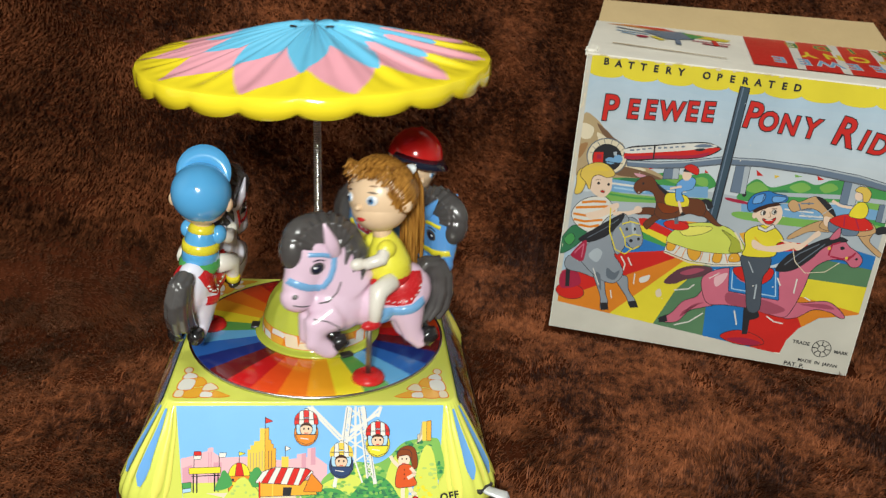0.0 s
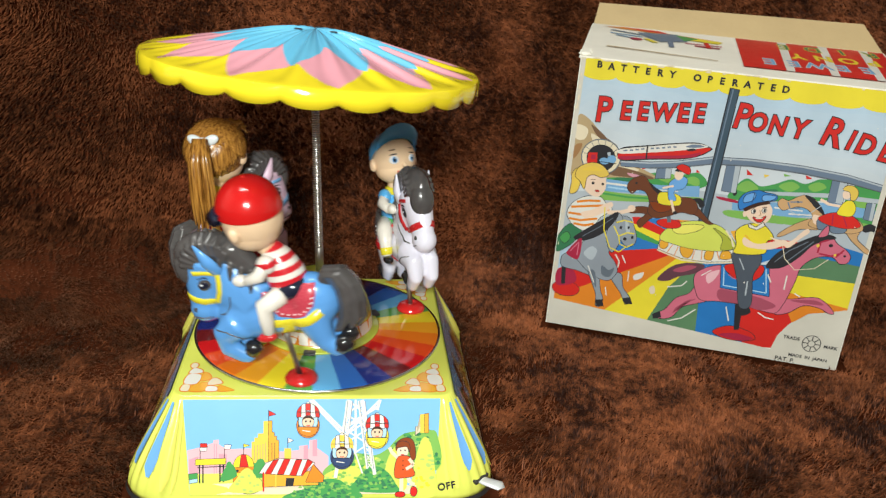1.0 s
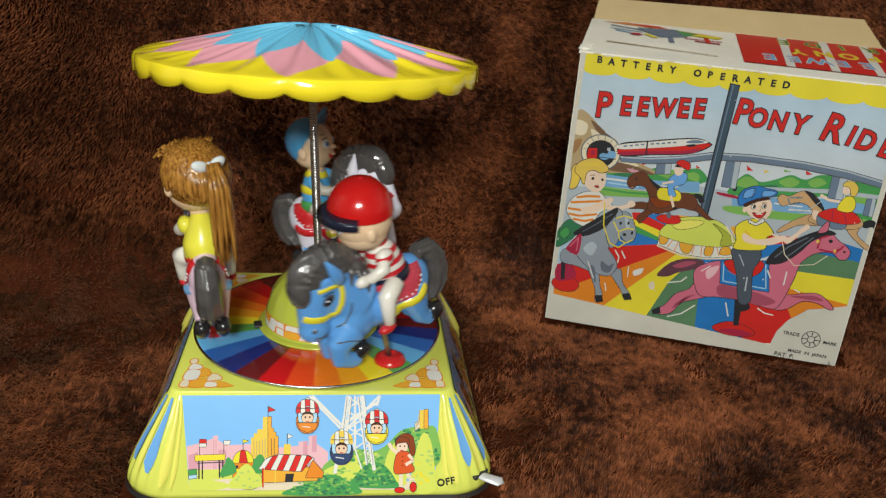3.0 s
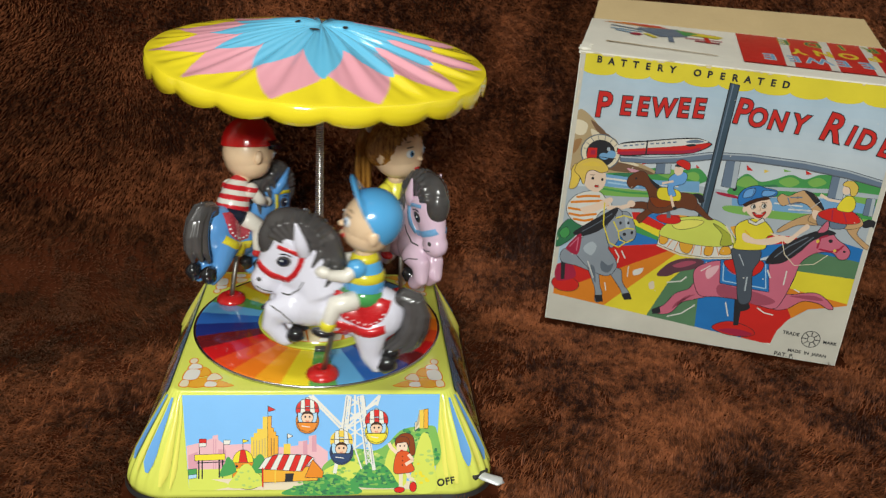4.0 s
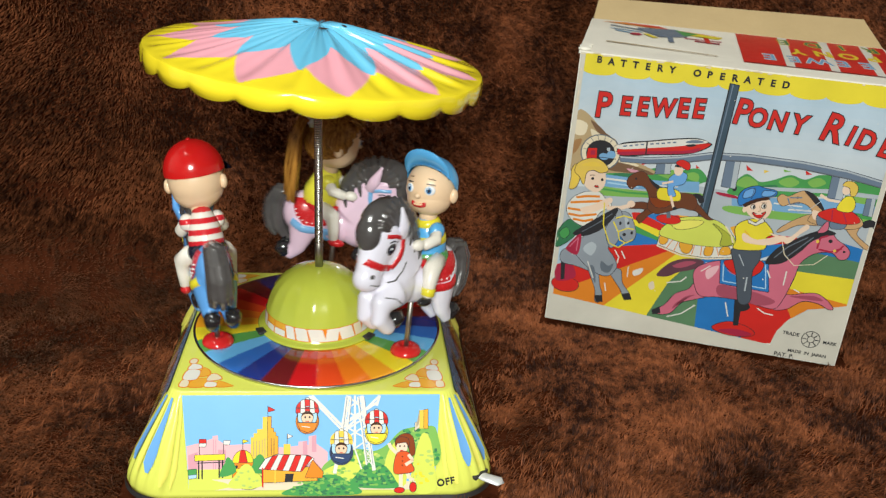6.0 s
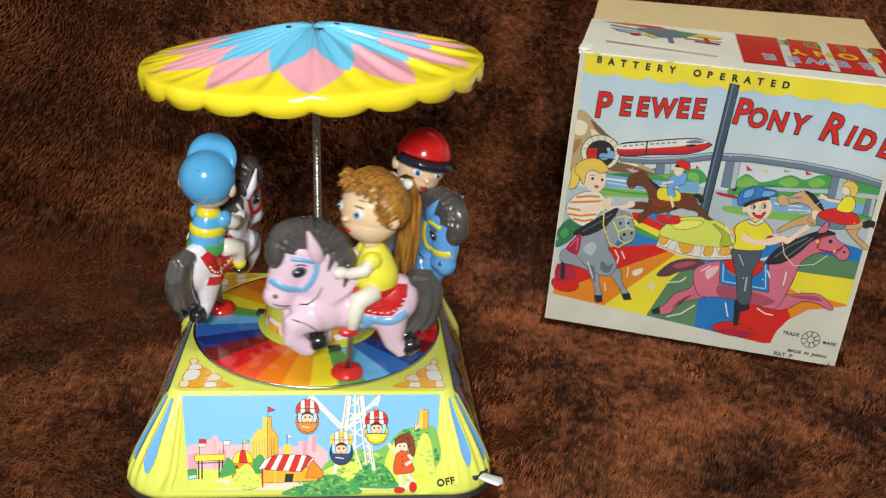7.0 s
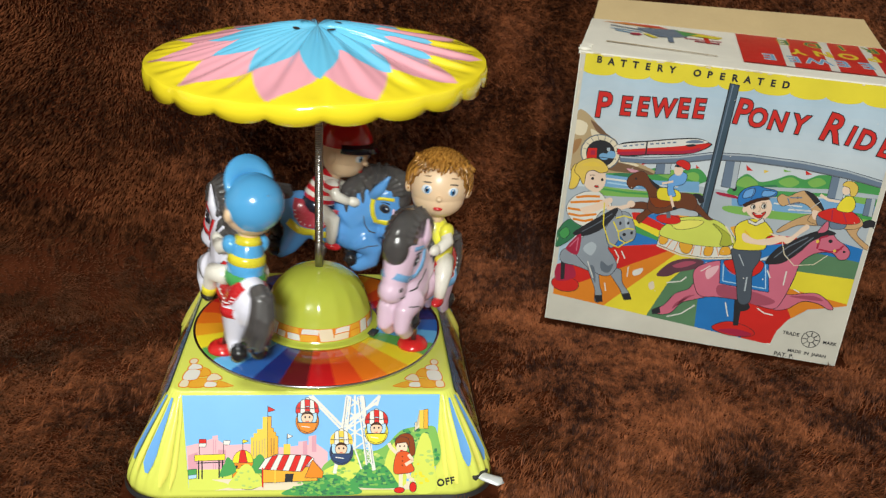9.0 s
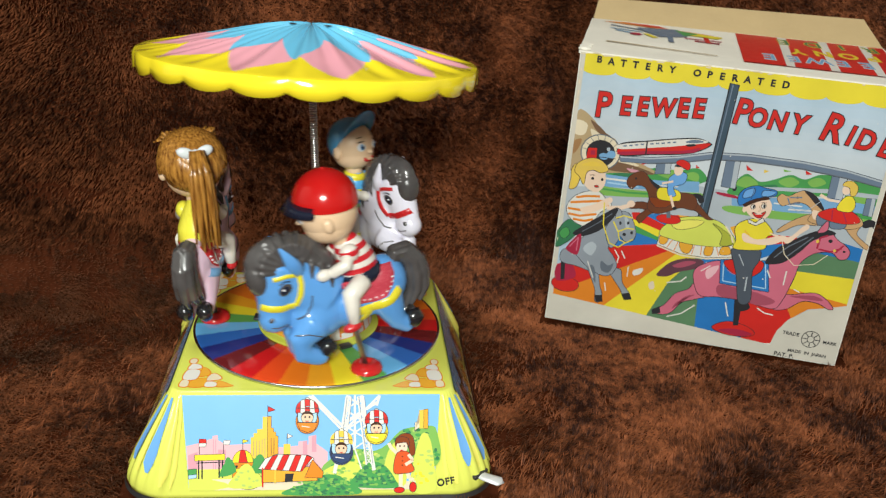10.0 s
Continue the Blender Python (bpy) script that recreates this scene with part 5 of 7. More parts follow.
def pile(parent, count, xr, sr, seed, length, width):
    """Tapered tufts, two faces each, brushed by slow and quick waves of direction."""
    g = np.random.RandomState(seed)
    x, s = g.uniform(*xr, count), g.uniform(*sr, count)
    keep = ~((abs(x) < 0.0875) & (abs(s) < 0.0875))
    c, sn = math.cos(BOX_TURN), math.sin(BOX_TURN)
    bu, bn = (x - BOX_X) * c + (s - BOX_Y) * sn, -(x - BOX_X) * sn + (s - BOX_Y) * c
    keep &= ~((bu > -0.006) & (bu < BOX_W + 0.006) & (bn > -0.0040) & (bn < BOX_D))
    pits = value_noise(x * 62 + 9, s * 62, 31) + 0.6 * value_noise(x * 150, s * 150, 32) + 0.5 * value_noise(x * 12, s * 12, 33)
    keep &= (pits > -0.30) | (g.rand(count) < 0.25) | (s > 0.2)
    x, s = x[keep], s[keep]
    n = len(x)
    y, z, ny, nz = rug_profile(x, s)
    base = np.stack([x, y + ny * -0.0045, z + nz * -0.0045], 1)
    nrm = np.stack([np.zeros(n), ny, nz], 1)
    tx = np.tile(np.array([1.0, 0, 0]), (n, 1))
    ty = np.cross(nrm, tx)
    flow = 1.3 * value_noise(x * 7, s * 7, 11) + 1.5 * value_noise(x * 24, s * 24, 12) + 1.1 * value_noise(x * 70, s * 70, 14) + g.normal(0, 0.8, n) - 0.25
    lean = np.clip(1.25 + 0.45 * value_noise(x * 14 + 40, s * 14, 13) + 0.4 * value_noise(x * 45, s * 45, 15) + g.normal(0, 0.2, n), 0.25, 1.56)
    # nap combed up towards the room beside the toy, where the rug is seen end on
    ends = np.exp(-((x + 0.24) / 0.13) ** 2 - ((s - 0.21) / 0.12) ** 2) * 1.9
    ends = np.clip(ends + 0.25 * value_noise(x * 18, s * 18, 17) * ends, 0, 1)
    flow = flow * (1 - ends) - (math.pi / 2) * ends
    lean = lean * (1 - ends) + (1.15 - 0.75 * np.clip(-ny, 0, 1)) * ends
    hung = (1 - ends) * np.clip(-ny / math.sin(radians(60)), 0, 1)
    lean = lean * (1 - 0.22 * hung)
    flow = flow + hung * g.normal(0, 0.9, n)
    way = np.cos(flow)[:, None] * tx + np.sin(flow)[:, None] * ty
    side = np.cross(nrm, way)
    ln = (length * g.uniform(0.65, 1.25, n) * (0.85 + 0.35 * clumps(x, s)))[:, None]
    wd = (width * g.uniform(0.7, 1.3, n))[:, None]
    up1 = np.cos(lean * 0.5)[:, None] * nrm + np.sin(lean * 0.5)[:, None] * way
    up2 = np.cos(lean)[:, None] * nrm + np.sin(lean)[:, None] * way
    mid = base + up1 * ln * 0.5
    tip = mid + up2 * ln * 0.5
    v = np.stack([base - side * wd / 2, base + side * wd / 2, mid + side * wd * 0.4, mid - side * wd * 0.4, tip], 1).reshape(-1, 3)
    me = bpy.data.meshes.new("pile")
    me.vertices.add(len(v))
    me.vertices.foreach_set("co", v.astype(np.float32).ravel())
    o = np.arange(n)[:, None] * 5
    loops = (o + np.array([[0, 1, 2, 3, 3, 2, 4]])).ravel()
    me.loops.add(len(loops))
    me.loops.foreach_set("vertex_index", loops.astype(np.int32))
    me.polygons.add(2 * n)
    starts = (np.arange(n)[:, None] * 7 + np.array([[0, 4]])).ravel()
    me.polygons.foreach_set("loop_start", starts.astype(np.int32))
    me.update(calc_edges=True)
    me.validate()
    for p in me.polygons:
        p.use_smooth = True
    me.materials.append(pile_mat)
    ob = new("plush_fur", me)
    ob.parent = parent
    return tagged(ob, "long glossy brown pile, brushed in patches", kind="stuff")


BOX_X, BOX_Y, BOX_TURN, BOX_W, BOX_H, BOX_D = 0.1479, 0.0929, -0.3201, 0.1826, 0.1757, 0.144
rug = rug_sheet()
pile(rug, 290000, (-0.27, 0.45), (-0.12, 0.19), 21, 0.0072, 0.00066)
pile(rug, 340000, (-0.40, 0.62), (0.15, 0.56), 22, 0.0085, 0.0009)

# ---- the carton ----
carton = thing("toy_carton", "worn white cardboard toy carton printed with a pony carousel scene", "box",
               pose(BOX_X - 0.0026, BOX_Y, 0.0006, 0, 0, math.degrees(BOX_TURN)) @ pose(0, 0, 0, 0, 0.75, 0))
CT = 0.0016


def panel(name, pts, depth, mat, label="", parent=None, cuts=10, dent=0.0004):
    """A sheet of card from four corners, thickened along its normal, softly warped."""
    a, b, c, d = [Vector(p) for p in pts]
    nrm = (b - a).cross(d - a).normalized()
    bm = bmesh.new()
    grid = []
    for j in range(cuts + 1):
        row = []
        for i in range(cuts + 1):
            u, v = i / cuts, j / cuts
            p = a * (1 - u) * (1 - v) + b * u * (1 - v) + c * u * v + d * (1 - u) * v
            edge = min(u, 1 - u, v, 1 - v)
            p = p + nrm * dent * noise.noise(p * 45) * (1 if 0.01 < edge else 0.3)
            row.append(p)
        grid.append(row)
    top = [[bm.verts.new(p) for p in row] for row in grid]
    low = [[bm.verts.new(p - nrm * depth) for p in row] for row in grid]
    for j in range(cuts):
        for i in range(cuts):
            bm.faces.new((top[j][i], top[j][i + 1], top[j + 1][i + 1], top[j + 1][i]))
            bm.faces.new((low[j][i], low[j + 1][i], low[j + 1][i + 1], low[j][i + 1]))
    rim = [(j, 0) for j in range(cuts)] + [(cuts, i) for i in range(cuts)] + [(cuts - j, cuts) for j in range(cuts)] + [(0, cuts - i) for i in range(cuts)]
    for k in range(len(rim)):
        p, q = rim[k], rim[(k + 1) % len(rim)]
        bm.faces.new((top[p[0]][p[1]], top[q[0]][q[1]], low[q[0]][q[1]], low[p[0]][p[1]]))
    bmesh.ops.recalc_face_normals(bm, faces=bm.faces[:])
    return part(name, bm, mat, parent or carton, label, smooth=False)


W, H, D = BOX_W, BOX_H, BOX_D
front_panel = panel("front_panel", ((0, 0, 0), (W, 0, 0), (W, 0, H), (0, 0, H)), CT, card_white, "printed front of the carton", dent=0.0)
panel("side_panel", ((0, D, 0), (0, 0.0005, 0), (0, 0.0005, H - 0.001), (0, D, H - 0.001)), CT, CARD["red"], "red printed side of the carton")
panel("side_panel", ((W, 0.0005, 0), (W, D, 0), (W, D, H - 0.001), (W, 0.0005, H - 0.001)), CT, card_white)
panel("back_panel", ((W, D, 0), (0, D, 0), (0, D, H - 0.001), (W, D, H - 0.001)), CT, card_white)
lid = panel("lid", ((-0.001, 0.001, H), (W + 0.002, 0.001, H), (W + 0.016, D, H + 0.0005), (-0.003, D, H + 0.0005)), CT, card_white,
            "printed top flap of the carton, its lettering upside down", dent=0.0)
fl = radians(25)
panel("tuck_flap", ((-0.002, D, H), (W + 0.016, D, H), (W + 0.006, D + 0.036 * math.cos(fl), H + 0.036 * math.sin(fl)),
                    (-0.001, D + 0.030 * math.cos(fl), H + 0.030 * math.sin(fl))), CT, card_kraft, "bare brown card flap, standing open")
slack = bmesh.new()
for k in range(9):
    c = Vector((0.002 + 0.004 * noise.noise(Vector((k, 0, 0))), 0.004 + 0.002 * k, H + 0.0008))
    ball(slack, c, (0.004, 0.003, 0.0012), 0, 7, 5, pose(0, 0, 0, 20 * noise.noise(Vector((k, 3, 0))), 25 * noise.noise(Vector((0, k, 0))), 40 * k))
part("torn_corner", slack, card_white, carton, "frayed white paper at the torn corner", smooth=False)


def on_front(u, v, h):
    return Vector((max(0.4, min(182.2, u)) / 1000, -0.0001 - h, max(0.4, v) / 1000))


def on_lid(u, v, h):
    return Vector((u / 1000, v / 1000, H + 0.0007 + h))


printed("sky_print", [("p", "boxsky", 0, [(3, 18), (180, 18), (180, 174), (3, 174)])] +
        [("s", "boxsky_%d" % k, 0.25 + 0.08 * k, [(2, 164 - 5 * k), (45, 166 - 5 * k), (90, 162 - 5 * k), (140, 164 - 5 * k), (181, 157 - 5 * k), (181, 60), (2, 60)]) for k in range(9)], on_front, CARD, front_panel, "faded blue-grey printed sky")
valance = [("p", "yellow", 1, [(3, 165.6), (181, 165.6), (181, 174.8), (3, 174.8)])] + \
    [("e", "yellow", 1, 12 + 19.5 * k, 165.8, 9.9, 3.0, 0) for k in range(9)]
printed("valance_print", valance, on_front, CARD, front_panel, "yellow scalloped printed valance")
printed("margin_print", [("p", "margin", 7, [(0.4, 0.5), (182, 0.5), (182, 9), (142, 7.5), (3, 18.4), (0.4, 18.4)]),
                         ("p", "margin", 7, [(179.6, 0.5), (182.3, 0.5), (182.3, 175), (179.6, 175)]),
                         ("p", "margin", 7, [(0.3, 0.5), (3.2, 0.5), (3.2, 175), (0.3, 175)])], on_front, CARD, front_panel, "off-white margin")
ink_top = 80
for picture, draw, line, words in (
        ("hills_print", draw_hills_print, 0.0, "green hills, lake and pale ground behind the ponies"),
        ("mountain_print", draw_mountain_print, 0.0, "tan printed mountain with a railway tunnel"),
        ("viaduct_print", draw_viaduct_print, 0.25, "grey printed railway viaduct"),
        ("train_print", draw_train_print, 0.0, "red and white printed monorail train"),
        ("rainbow_print", draw_rainbow_print, 0.0, "bright printed sectors of the painted floor"),
        ("canopy_pole_print", draw_canopy_pole_print, 0.0, "dark blue printed pole"),
        ("dome_print", draw_dome_print, 0.3, "lime printed dome with a stone band"),
        ("brown_pony_print", draw_brown_pony_print, 0.3, "brown printed pony with a small rider"),
        ("tan_pony_print", draw_tan_pony_print, 0.3, "tan printed pony with a small rider in a red skirt"),
        ("blonde_rider_print", draw_blonde_rider_print, 0.35, "blonde printed rider in a striped shirt"),
        ("grey_pony_print", draw_grey_pony_print, 0.35, "grey printed pony with yellow bridle"),
        ("pink_pony_print", draw_pink_pony_print, 0.4, "pink printed pony with blue saddle cloth"),
        ("boy_print", draw_boy_print, 0.4, "printed rider in a blue cap and yellow shirt")):
    ink_top = drawn(picture, draw, on_front, CARD, front_panel, words, line, ink_top)


def front_letter(ch, u, v, size, lean, mat, thick, lift, shear=0.12, narrow=1.0):
    m = Matrix.Translation(on_front(u, v, LAYER * lift)) @ pose(0, 0, 0, 90, 0, 0) @ pose(0, 0, 0, 0, 0, lean) @ Matrix.Diagonal((narrow, 1, 1, 1))
    return lettering("letter", ch, size, m, mat, front_panel, thick, shear)


def title(letters, lean):
    """Red letters with a dark edge: character, middle, foot and height in millimetres."""
    for ch, u, v, tall in letters:
        for mat, thick, lift in ((CARD["inkblack"], 0.00098, 17), (CARD["red"], 0.00042, 19)):
            front_letter(ch, u, v, tall / 0.69 / 1000, lean, mat, thick, lift, 0.08, 0.84)


title((("P", 17.5, 138.8, 14.6), ("E", 30.5, 141.6, 10.6), ("E", 40.3, 142.5, 10.6), ("W", 52.0, 143.3, 10.4), ("E", 63.2, 144.4, 10.8), ("E", 72.0, 145.2, 10.8)), 3.0)
title((("P", 95.5, 144.8, 14.2), ("O", 104.6, 144.2, 10.4), ("N", 115.8, 143.8, 10.4), ("Y", 127.6, 143.2, 10.6)), -3.0)
title((("R", 145.0, 141.2, 15.6), ("I", 155.6, 140.4, 10.6), ("D", 164.0, 138.6, 11.0), ("E", 175.4, 136.0, 11.0)), -9.0)
for i, ch in enumerate("BATTERY OPERATED"):
    u = 11.5 + i * 6.98
    front_letter(ch, u, 169.8 - 0.019 * (u - 10) + (0.4 if i == 0 else 0), 0.0054, -0.6, CARD["inkblack"], 0.00022, 12, 0.0)
ring = [("l", "inkblack", 9, 0.5, ellipse(164.7, 15.7, 5.4, 5.6) + ellipse(164.7, 15.7, 5.4, 5.6)[:1]),
        ("l", "inkblack", 9, 0.5, ellipse(164.7, 15.7, 2.1, 2.2) + ellipse(164.7, 15.7, 2.1, 2.2)[:1])] + \
    [("l", "inkblack", 9, 0.6, [(164.7 + 2.4 * math.cos(a), 15.7 + 2.4 * math.sin(a)), (164.7 + 5 * math.cos(a), 15.7 + 5 * math.sin(a))])
     for a in (k * math.pi / 4 for k in range(8))]
printed("maker_mark_print", ring, on_front, CARD, front_panel, "round black maker's mark")
for text, u, v, s in (("TRADE", 147.5, 16.6, 0.0032), ("MARK", 172.0, 14.2, 0.0030), ("MADE  IN  JAPAN", 153.0, 5.0, 0.0030), ("PAT. P.", 145.5, 0.9, 0.0040)):
    front_letter(text, u, v, s, -1.0, CARD["inkblack"], 0.00008, 12, 0.0)

g = random.Random(11)
scuffs = [("e", "cream", 15, g.uniform(2, 180), g.uniform(174.2, 175.4), g.uniform(0.5, 2.4), g.uniform(0.2, 0.5), g.uniform(-8, 8)) for k in range(34)]
scuffs += [("e", "cream", 15, g.uniform(0.6, 2.0), g.uniform(4, 172), g.uniform(0.2, 0.6), g.uniform(0.5, 2.0), 0) for k in range(26)]
scuffs += [("e", "white", 15, g.uniform(8, 176), g.uniform(20, 165), g.uniform(0.2, 0.5), g.uniform(0.15, 0.4), g.uniform(0, 90)) for k in range(24)]
scuffs += [("s", "white", 15, [(52, 40), (56, 42), (57, 46), (54, 45), (51, 43)])]
tagged(printed("scuff_print", scuffs, on_front, CARD, front_panel), "pale scuffs where the print has worn off", kind="stuff")
lid_red = [("p", "red", 0, [(94, 22), (184, 22), (197, 141), (98.5, 141)]),
           ("p", "white", 1, [(118, 22), (123, 22), (133, 141), (127, 141)]), ("p", "white", 1, [(143, 22), (148, 22), (160, 141), (154, 141)]),
           ("p", "white", 1, [(168, 22), (173, 22), (187, 141), (181, 141)])]
printed("lid_red_print", lid_red, on_lid, CARD, lid, "red printed band with white bars")
plane_print = [("p", "orange", 1, [(5, 132), (22, 138), (88, 112), (60, 118)]), ("p", "red", 2, [(20, 137), (45, 135), (52, 124), (36, 126)]),
               ("p", "yellow", 2, [(50, 124), (88, 110), (84, 100), (58, 106)]), ("p", "slate", 3, [(30, 118), (58, 126), (64, 96), (46, 84), (34, 104)]),
               ("p", "green", 3, [(56, 124), (72, 114), (62, 98)]), ("l", "slate", 3, 3.5, [(52, 96), (53, 66)]),
               ("l", "slate", 3, 4.0, [(12, 118), (36, 106)]), ("l", "water", 3, 3.0, [(12, 104), (34, 98)]), ("l", "water", 3, 3.0, [(16, 96), (30, 88)]),
               ("l", "yellow", 3, 4.0, [(36, 92), (43, 78)]), ("e", "crimson", 3, 30, 86, 4, 5, 0),
               ("l", "pinkpony", 3, 3.0, [(62, 90), (86, 90)]), ("l", "crimson", 3, 4.0, [(68, 82), (84, 80)]), ("l", "red", 3, 3.0, [(76, 100), (77, 78)]),
               # tan bar below the picture: a thin shadow put into the ink
               ("p", "tan", 1, [(12, 42), (80, 30), (79, 32), (13, 45)])]
printed("lid_scene_print", plane_print, on_lid, CARD, lid, "small coloured carousel picture")


def lid_letter(ch, u, v, size, mat, thick, lift):
    m = Matrix.Translation(on_lid(u, v, LAYER * lift)) @ pose(0, 0, 0, 0, 0, 180 - 2) @ Matrix.Diagonal((0.95, 1.9, 1, 1))
    return lettering("letter", ch, size, m, mat, lid, thick)


for text, u0, v, step, edge, ink in (("PEEWEE", 184, 66, 14.4, "white", "water"), ("PONY", 180, 97, 15.6, "amber", "yellow"), ("RIDE", 186, 134, 19.0, "yellow", "darkgreen")):
    for i, ch in enumerate(text):
        lid_letter(ch, u0 - i * step, v - i * 1.2, 0.0160, CARD[edge], 0.0007, 4)
        lid_letter(ch, u0 - i * step, v - i * 1.2, 0.0160, CARD[ink], 0.0002, 6)

# ---- the carousel ----
carousel = thing("toy_carousel", "lithographed tin toy pony carousel with spinning striped canopy", "toy")
HB, AT, AB = 0.0435, 0.0646, 0.085
RISE = [(0.0, AB, 0.022), (0.05, 0.08398, 0.0215), (0.25, 0.0799, 0.0195), (0.5, 0.0748, 0.0155), (0.75, 0.0697, 0.0115), (0.95, 0.06562, 0.0072), (0.985, 0.0648, 0.0066), (1.0, 0.0638, 0.0060)]


# how far the draped corners swell beyond the flat faces, by relative height
FLARE_AT, FLARE = (0.0, 0.06, 0.15, 0.3, 0.5, 0.75, 0.95, 1.0), (0.0012, 0.0032, 0.0044, 0.0046, 0.0036, 0.0019, 0.0004, 0.0)


def ring_at(h):
    for (h0, a0, r0), (h1, a1, r1) in zip(RISE, RISE[1:]):
        if h <= h1:
            k = (h - h0) / (h1 - h0)
            return a0 + (a1 - a0) * k, r0 + (r1 - r0) * k
    return RISE[-1][1:]


def corner_point(corner, ang, h, out=0.0):
    """A point on the base's rounded corner 0..3 at angle 0..90 degrees and relative height h."""
    a, r = ring_at(h)
    out = out + float(np.interp(h, FLARE_AT, FLARE)) * math.sin(radians(2 * ang)) ** 0.7 if 0 < ang < 90 else out
    out = out + 0.0006 * (math.cos(radians(ang) * 28) - 1) * (1 - h) ** 0.6 * min(1.0, h * 6)
    th = radians(corner * 90 + ang)
    cx, cy = [(1, 1), (-1, 1), (-1, -1), (1, -1)][corner]
    return Vector((cx * (a - r) + (r + out) * math.cos(th), cy * (a - r) + (r + out) * math.sin(th), h * HB + out * 0.45))


def tin_base_mesh():
    bm = bmesh.new()
    rings = []
    hs = sorted([h for h, _, _ in RISE] + [0.12, 0.18, 0.35, 0.62, 0.85])
    for h in hs:
        rings.append([bm.verts.new(corner_point(c, a, h)) for c in range(4) for a in range(0, 91, 3)])
    a, r = RISE[-1][1:]
    n = len(rings[0])
    for ra, rb in zip(rings, rings[1:]):
        for k in range(n):
            bm.faces.new((ra[k], ra[(k + 1) % n], rb[(k + 1) % n], rb[k]))
    bm.faces.new(rings[-1])
    bm.faces.new(list(reversed(rings[0])))
    return part("base", bm, tin_base, carousel, "yellow-green pressed tin base with printed fairground", smooth=False)


base = tin_base_mesh()
for p in base.data.polygons:
    p.use_smooth = len(p.vertices) < 9
skirt_bm = bmesh.new()
lo = [skirt_bm.verts.new(corner_point(c, a, 0.0, 0.0012) + Vector((0, 0, -0.002))) for c in range(4) for a in range(0, 91, 3)]
hi = [skirt_bm.verts.new(corner_point(c, a, 0.014, 0.0006)) for c in range(4) for a in range(0, 91, 3)]
for k in range(len(lo)):
    skirt_bm.faces.new((lo[k], lo[(k + 1) % len(lo)], hi[(k + 1) % len(lo)], hi[k]))
part("bottom_rim", skirt_bm, black_edge, base, "dark folded tin rim")

SLOPE = Vector((0, AB - AT, HB)).normalized()
FACE_N = Vector((0, -HB, AB - AT)).normalized()


def on_face(turn):
    rot = pose(0, 0, 0, 0, 0, turn)

    def place(u, v, h):
        return rot @ (Vector((u / 1000, -AB, 0)) + SLOPE * v / 1000 + FACE_N * (h + 0.0004))
    return place


ink_top = 0
for picture, draw, line in (
        ("sky_print", draw_fair_sky, 0),
        ("tower_print", draw_fair_tower, 0.2),
        ("gate_print", draw_fair_gate, 0.2),
        ("round_tent_print", draw_fair_round_tent, 0.2),
        ("bushes_print", draw_fair_bushes, 0),
        ("market_tent_print", draw_fair_market_tent, 0.22),
        ("far_tower_print", draw_fair_far_tower, 0.2),
        ("ferris_wheel_print", draw_fair_ferris_wheel, 0.2),
        ("girder_print", draw_fair_lattice, 0),
        ("gondola_print", draw_fair_gondola, 0.24),
        ("gondola_print", draw_fair_gondola_b, 0.24),
        ("gondola_print", draw_fair_gondola_c, 0.24),
        ("painted_figure_print", draw_fair_girl, 0.25)):
    ink_top = drawn(picture, draw, on_face(0), TIN, base, "", line, ink_top)
for turn in (90, 180, 270):
    side = [("p", "sky", 0, [(-58, 46.5), (58, 46.5), (56, 4), (-54, 4)]), ("p", "sand", 1, [(-54, 4), (56, 4), (56, 14), (-54, 12)])]
    g = random.Random(turn)
    for k in range(16):
        x = -50 + 100 * g.random()
        side.append(("e", g.choice(["green", "darkgreen", "lime", "amber"]), 2, x, 8 + 16 * g.random(), 5 + 6 * g.random(), 4 + 7 * g.random(), 0))
    for k in range(9):
        x, y, w, h = -46 + 92 * g.random(), 10 + 14 * g.random(), 3 + 5 * g.random(), 6 + 10 * g.random()
        side.append(("p", g.choice(["brown", "tan", "orange", "pinkcity", "auburn"]), 3, [(x - w, y), (x + w, y), (x + w * 0.8, y + h), (x, y + h * 1.3), (x - w * 0.8, y + h)]))
    printed("side_picture_print", side, on_face(turn), TIN, base, "printed landscape on the side")

# corner drapes: pale blue and deeper yellow stripes that widen downwards
for corner in range(4):
    for mid, top_w, low_w, h1, h0, mat in ((31, 8, 15, 0.93, 0.26, 0), (58, 8, 16, 0.93, 0.22, 0), (45, 5, 8, 0.90, 0.20, 1), (77, 8, 13, 0.92, 0.12, 1), (12, 8, 13, 0.92, 0.12, 1), (88, 4, 7, 0.9, 0.1, 1), (2, 4, 7, 0.9, 0.1, 1)):
        bm = bmesh.new()
        rows = []
        for k in range(9):
            t = k / 8
            h = h1 + (h0 - h1) * t
            w = (top_w + (low_w - top_w) * t) * (1 if k < 7 else (0.8 if k == 7 else 0.25)) / 2
            rows.append([bm.verts.new(corner_point(corner, mid - w, h, 0.00035)), bm.verts.new(corner_point(corner, mid, h, 0.0005)), bm.verts.new(corner_point(corner, mid + w, h, 0.00035))])
        for ra, rb in zip(rows, rows[1:]):
            for i in range(2):
                bm.faces.new((ra[i], ra[i + 1], rb[i + 1], rb[i]))
        part("drape_stripe", bm, TIN["lemon"] if mat else TIN["drape"], base, "painted yellow stripe" if mat else "painted blue stripe")

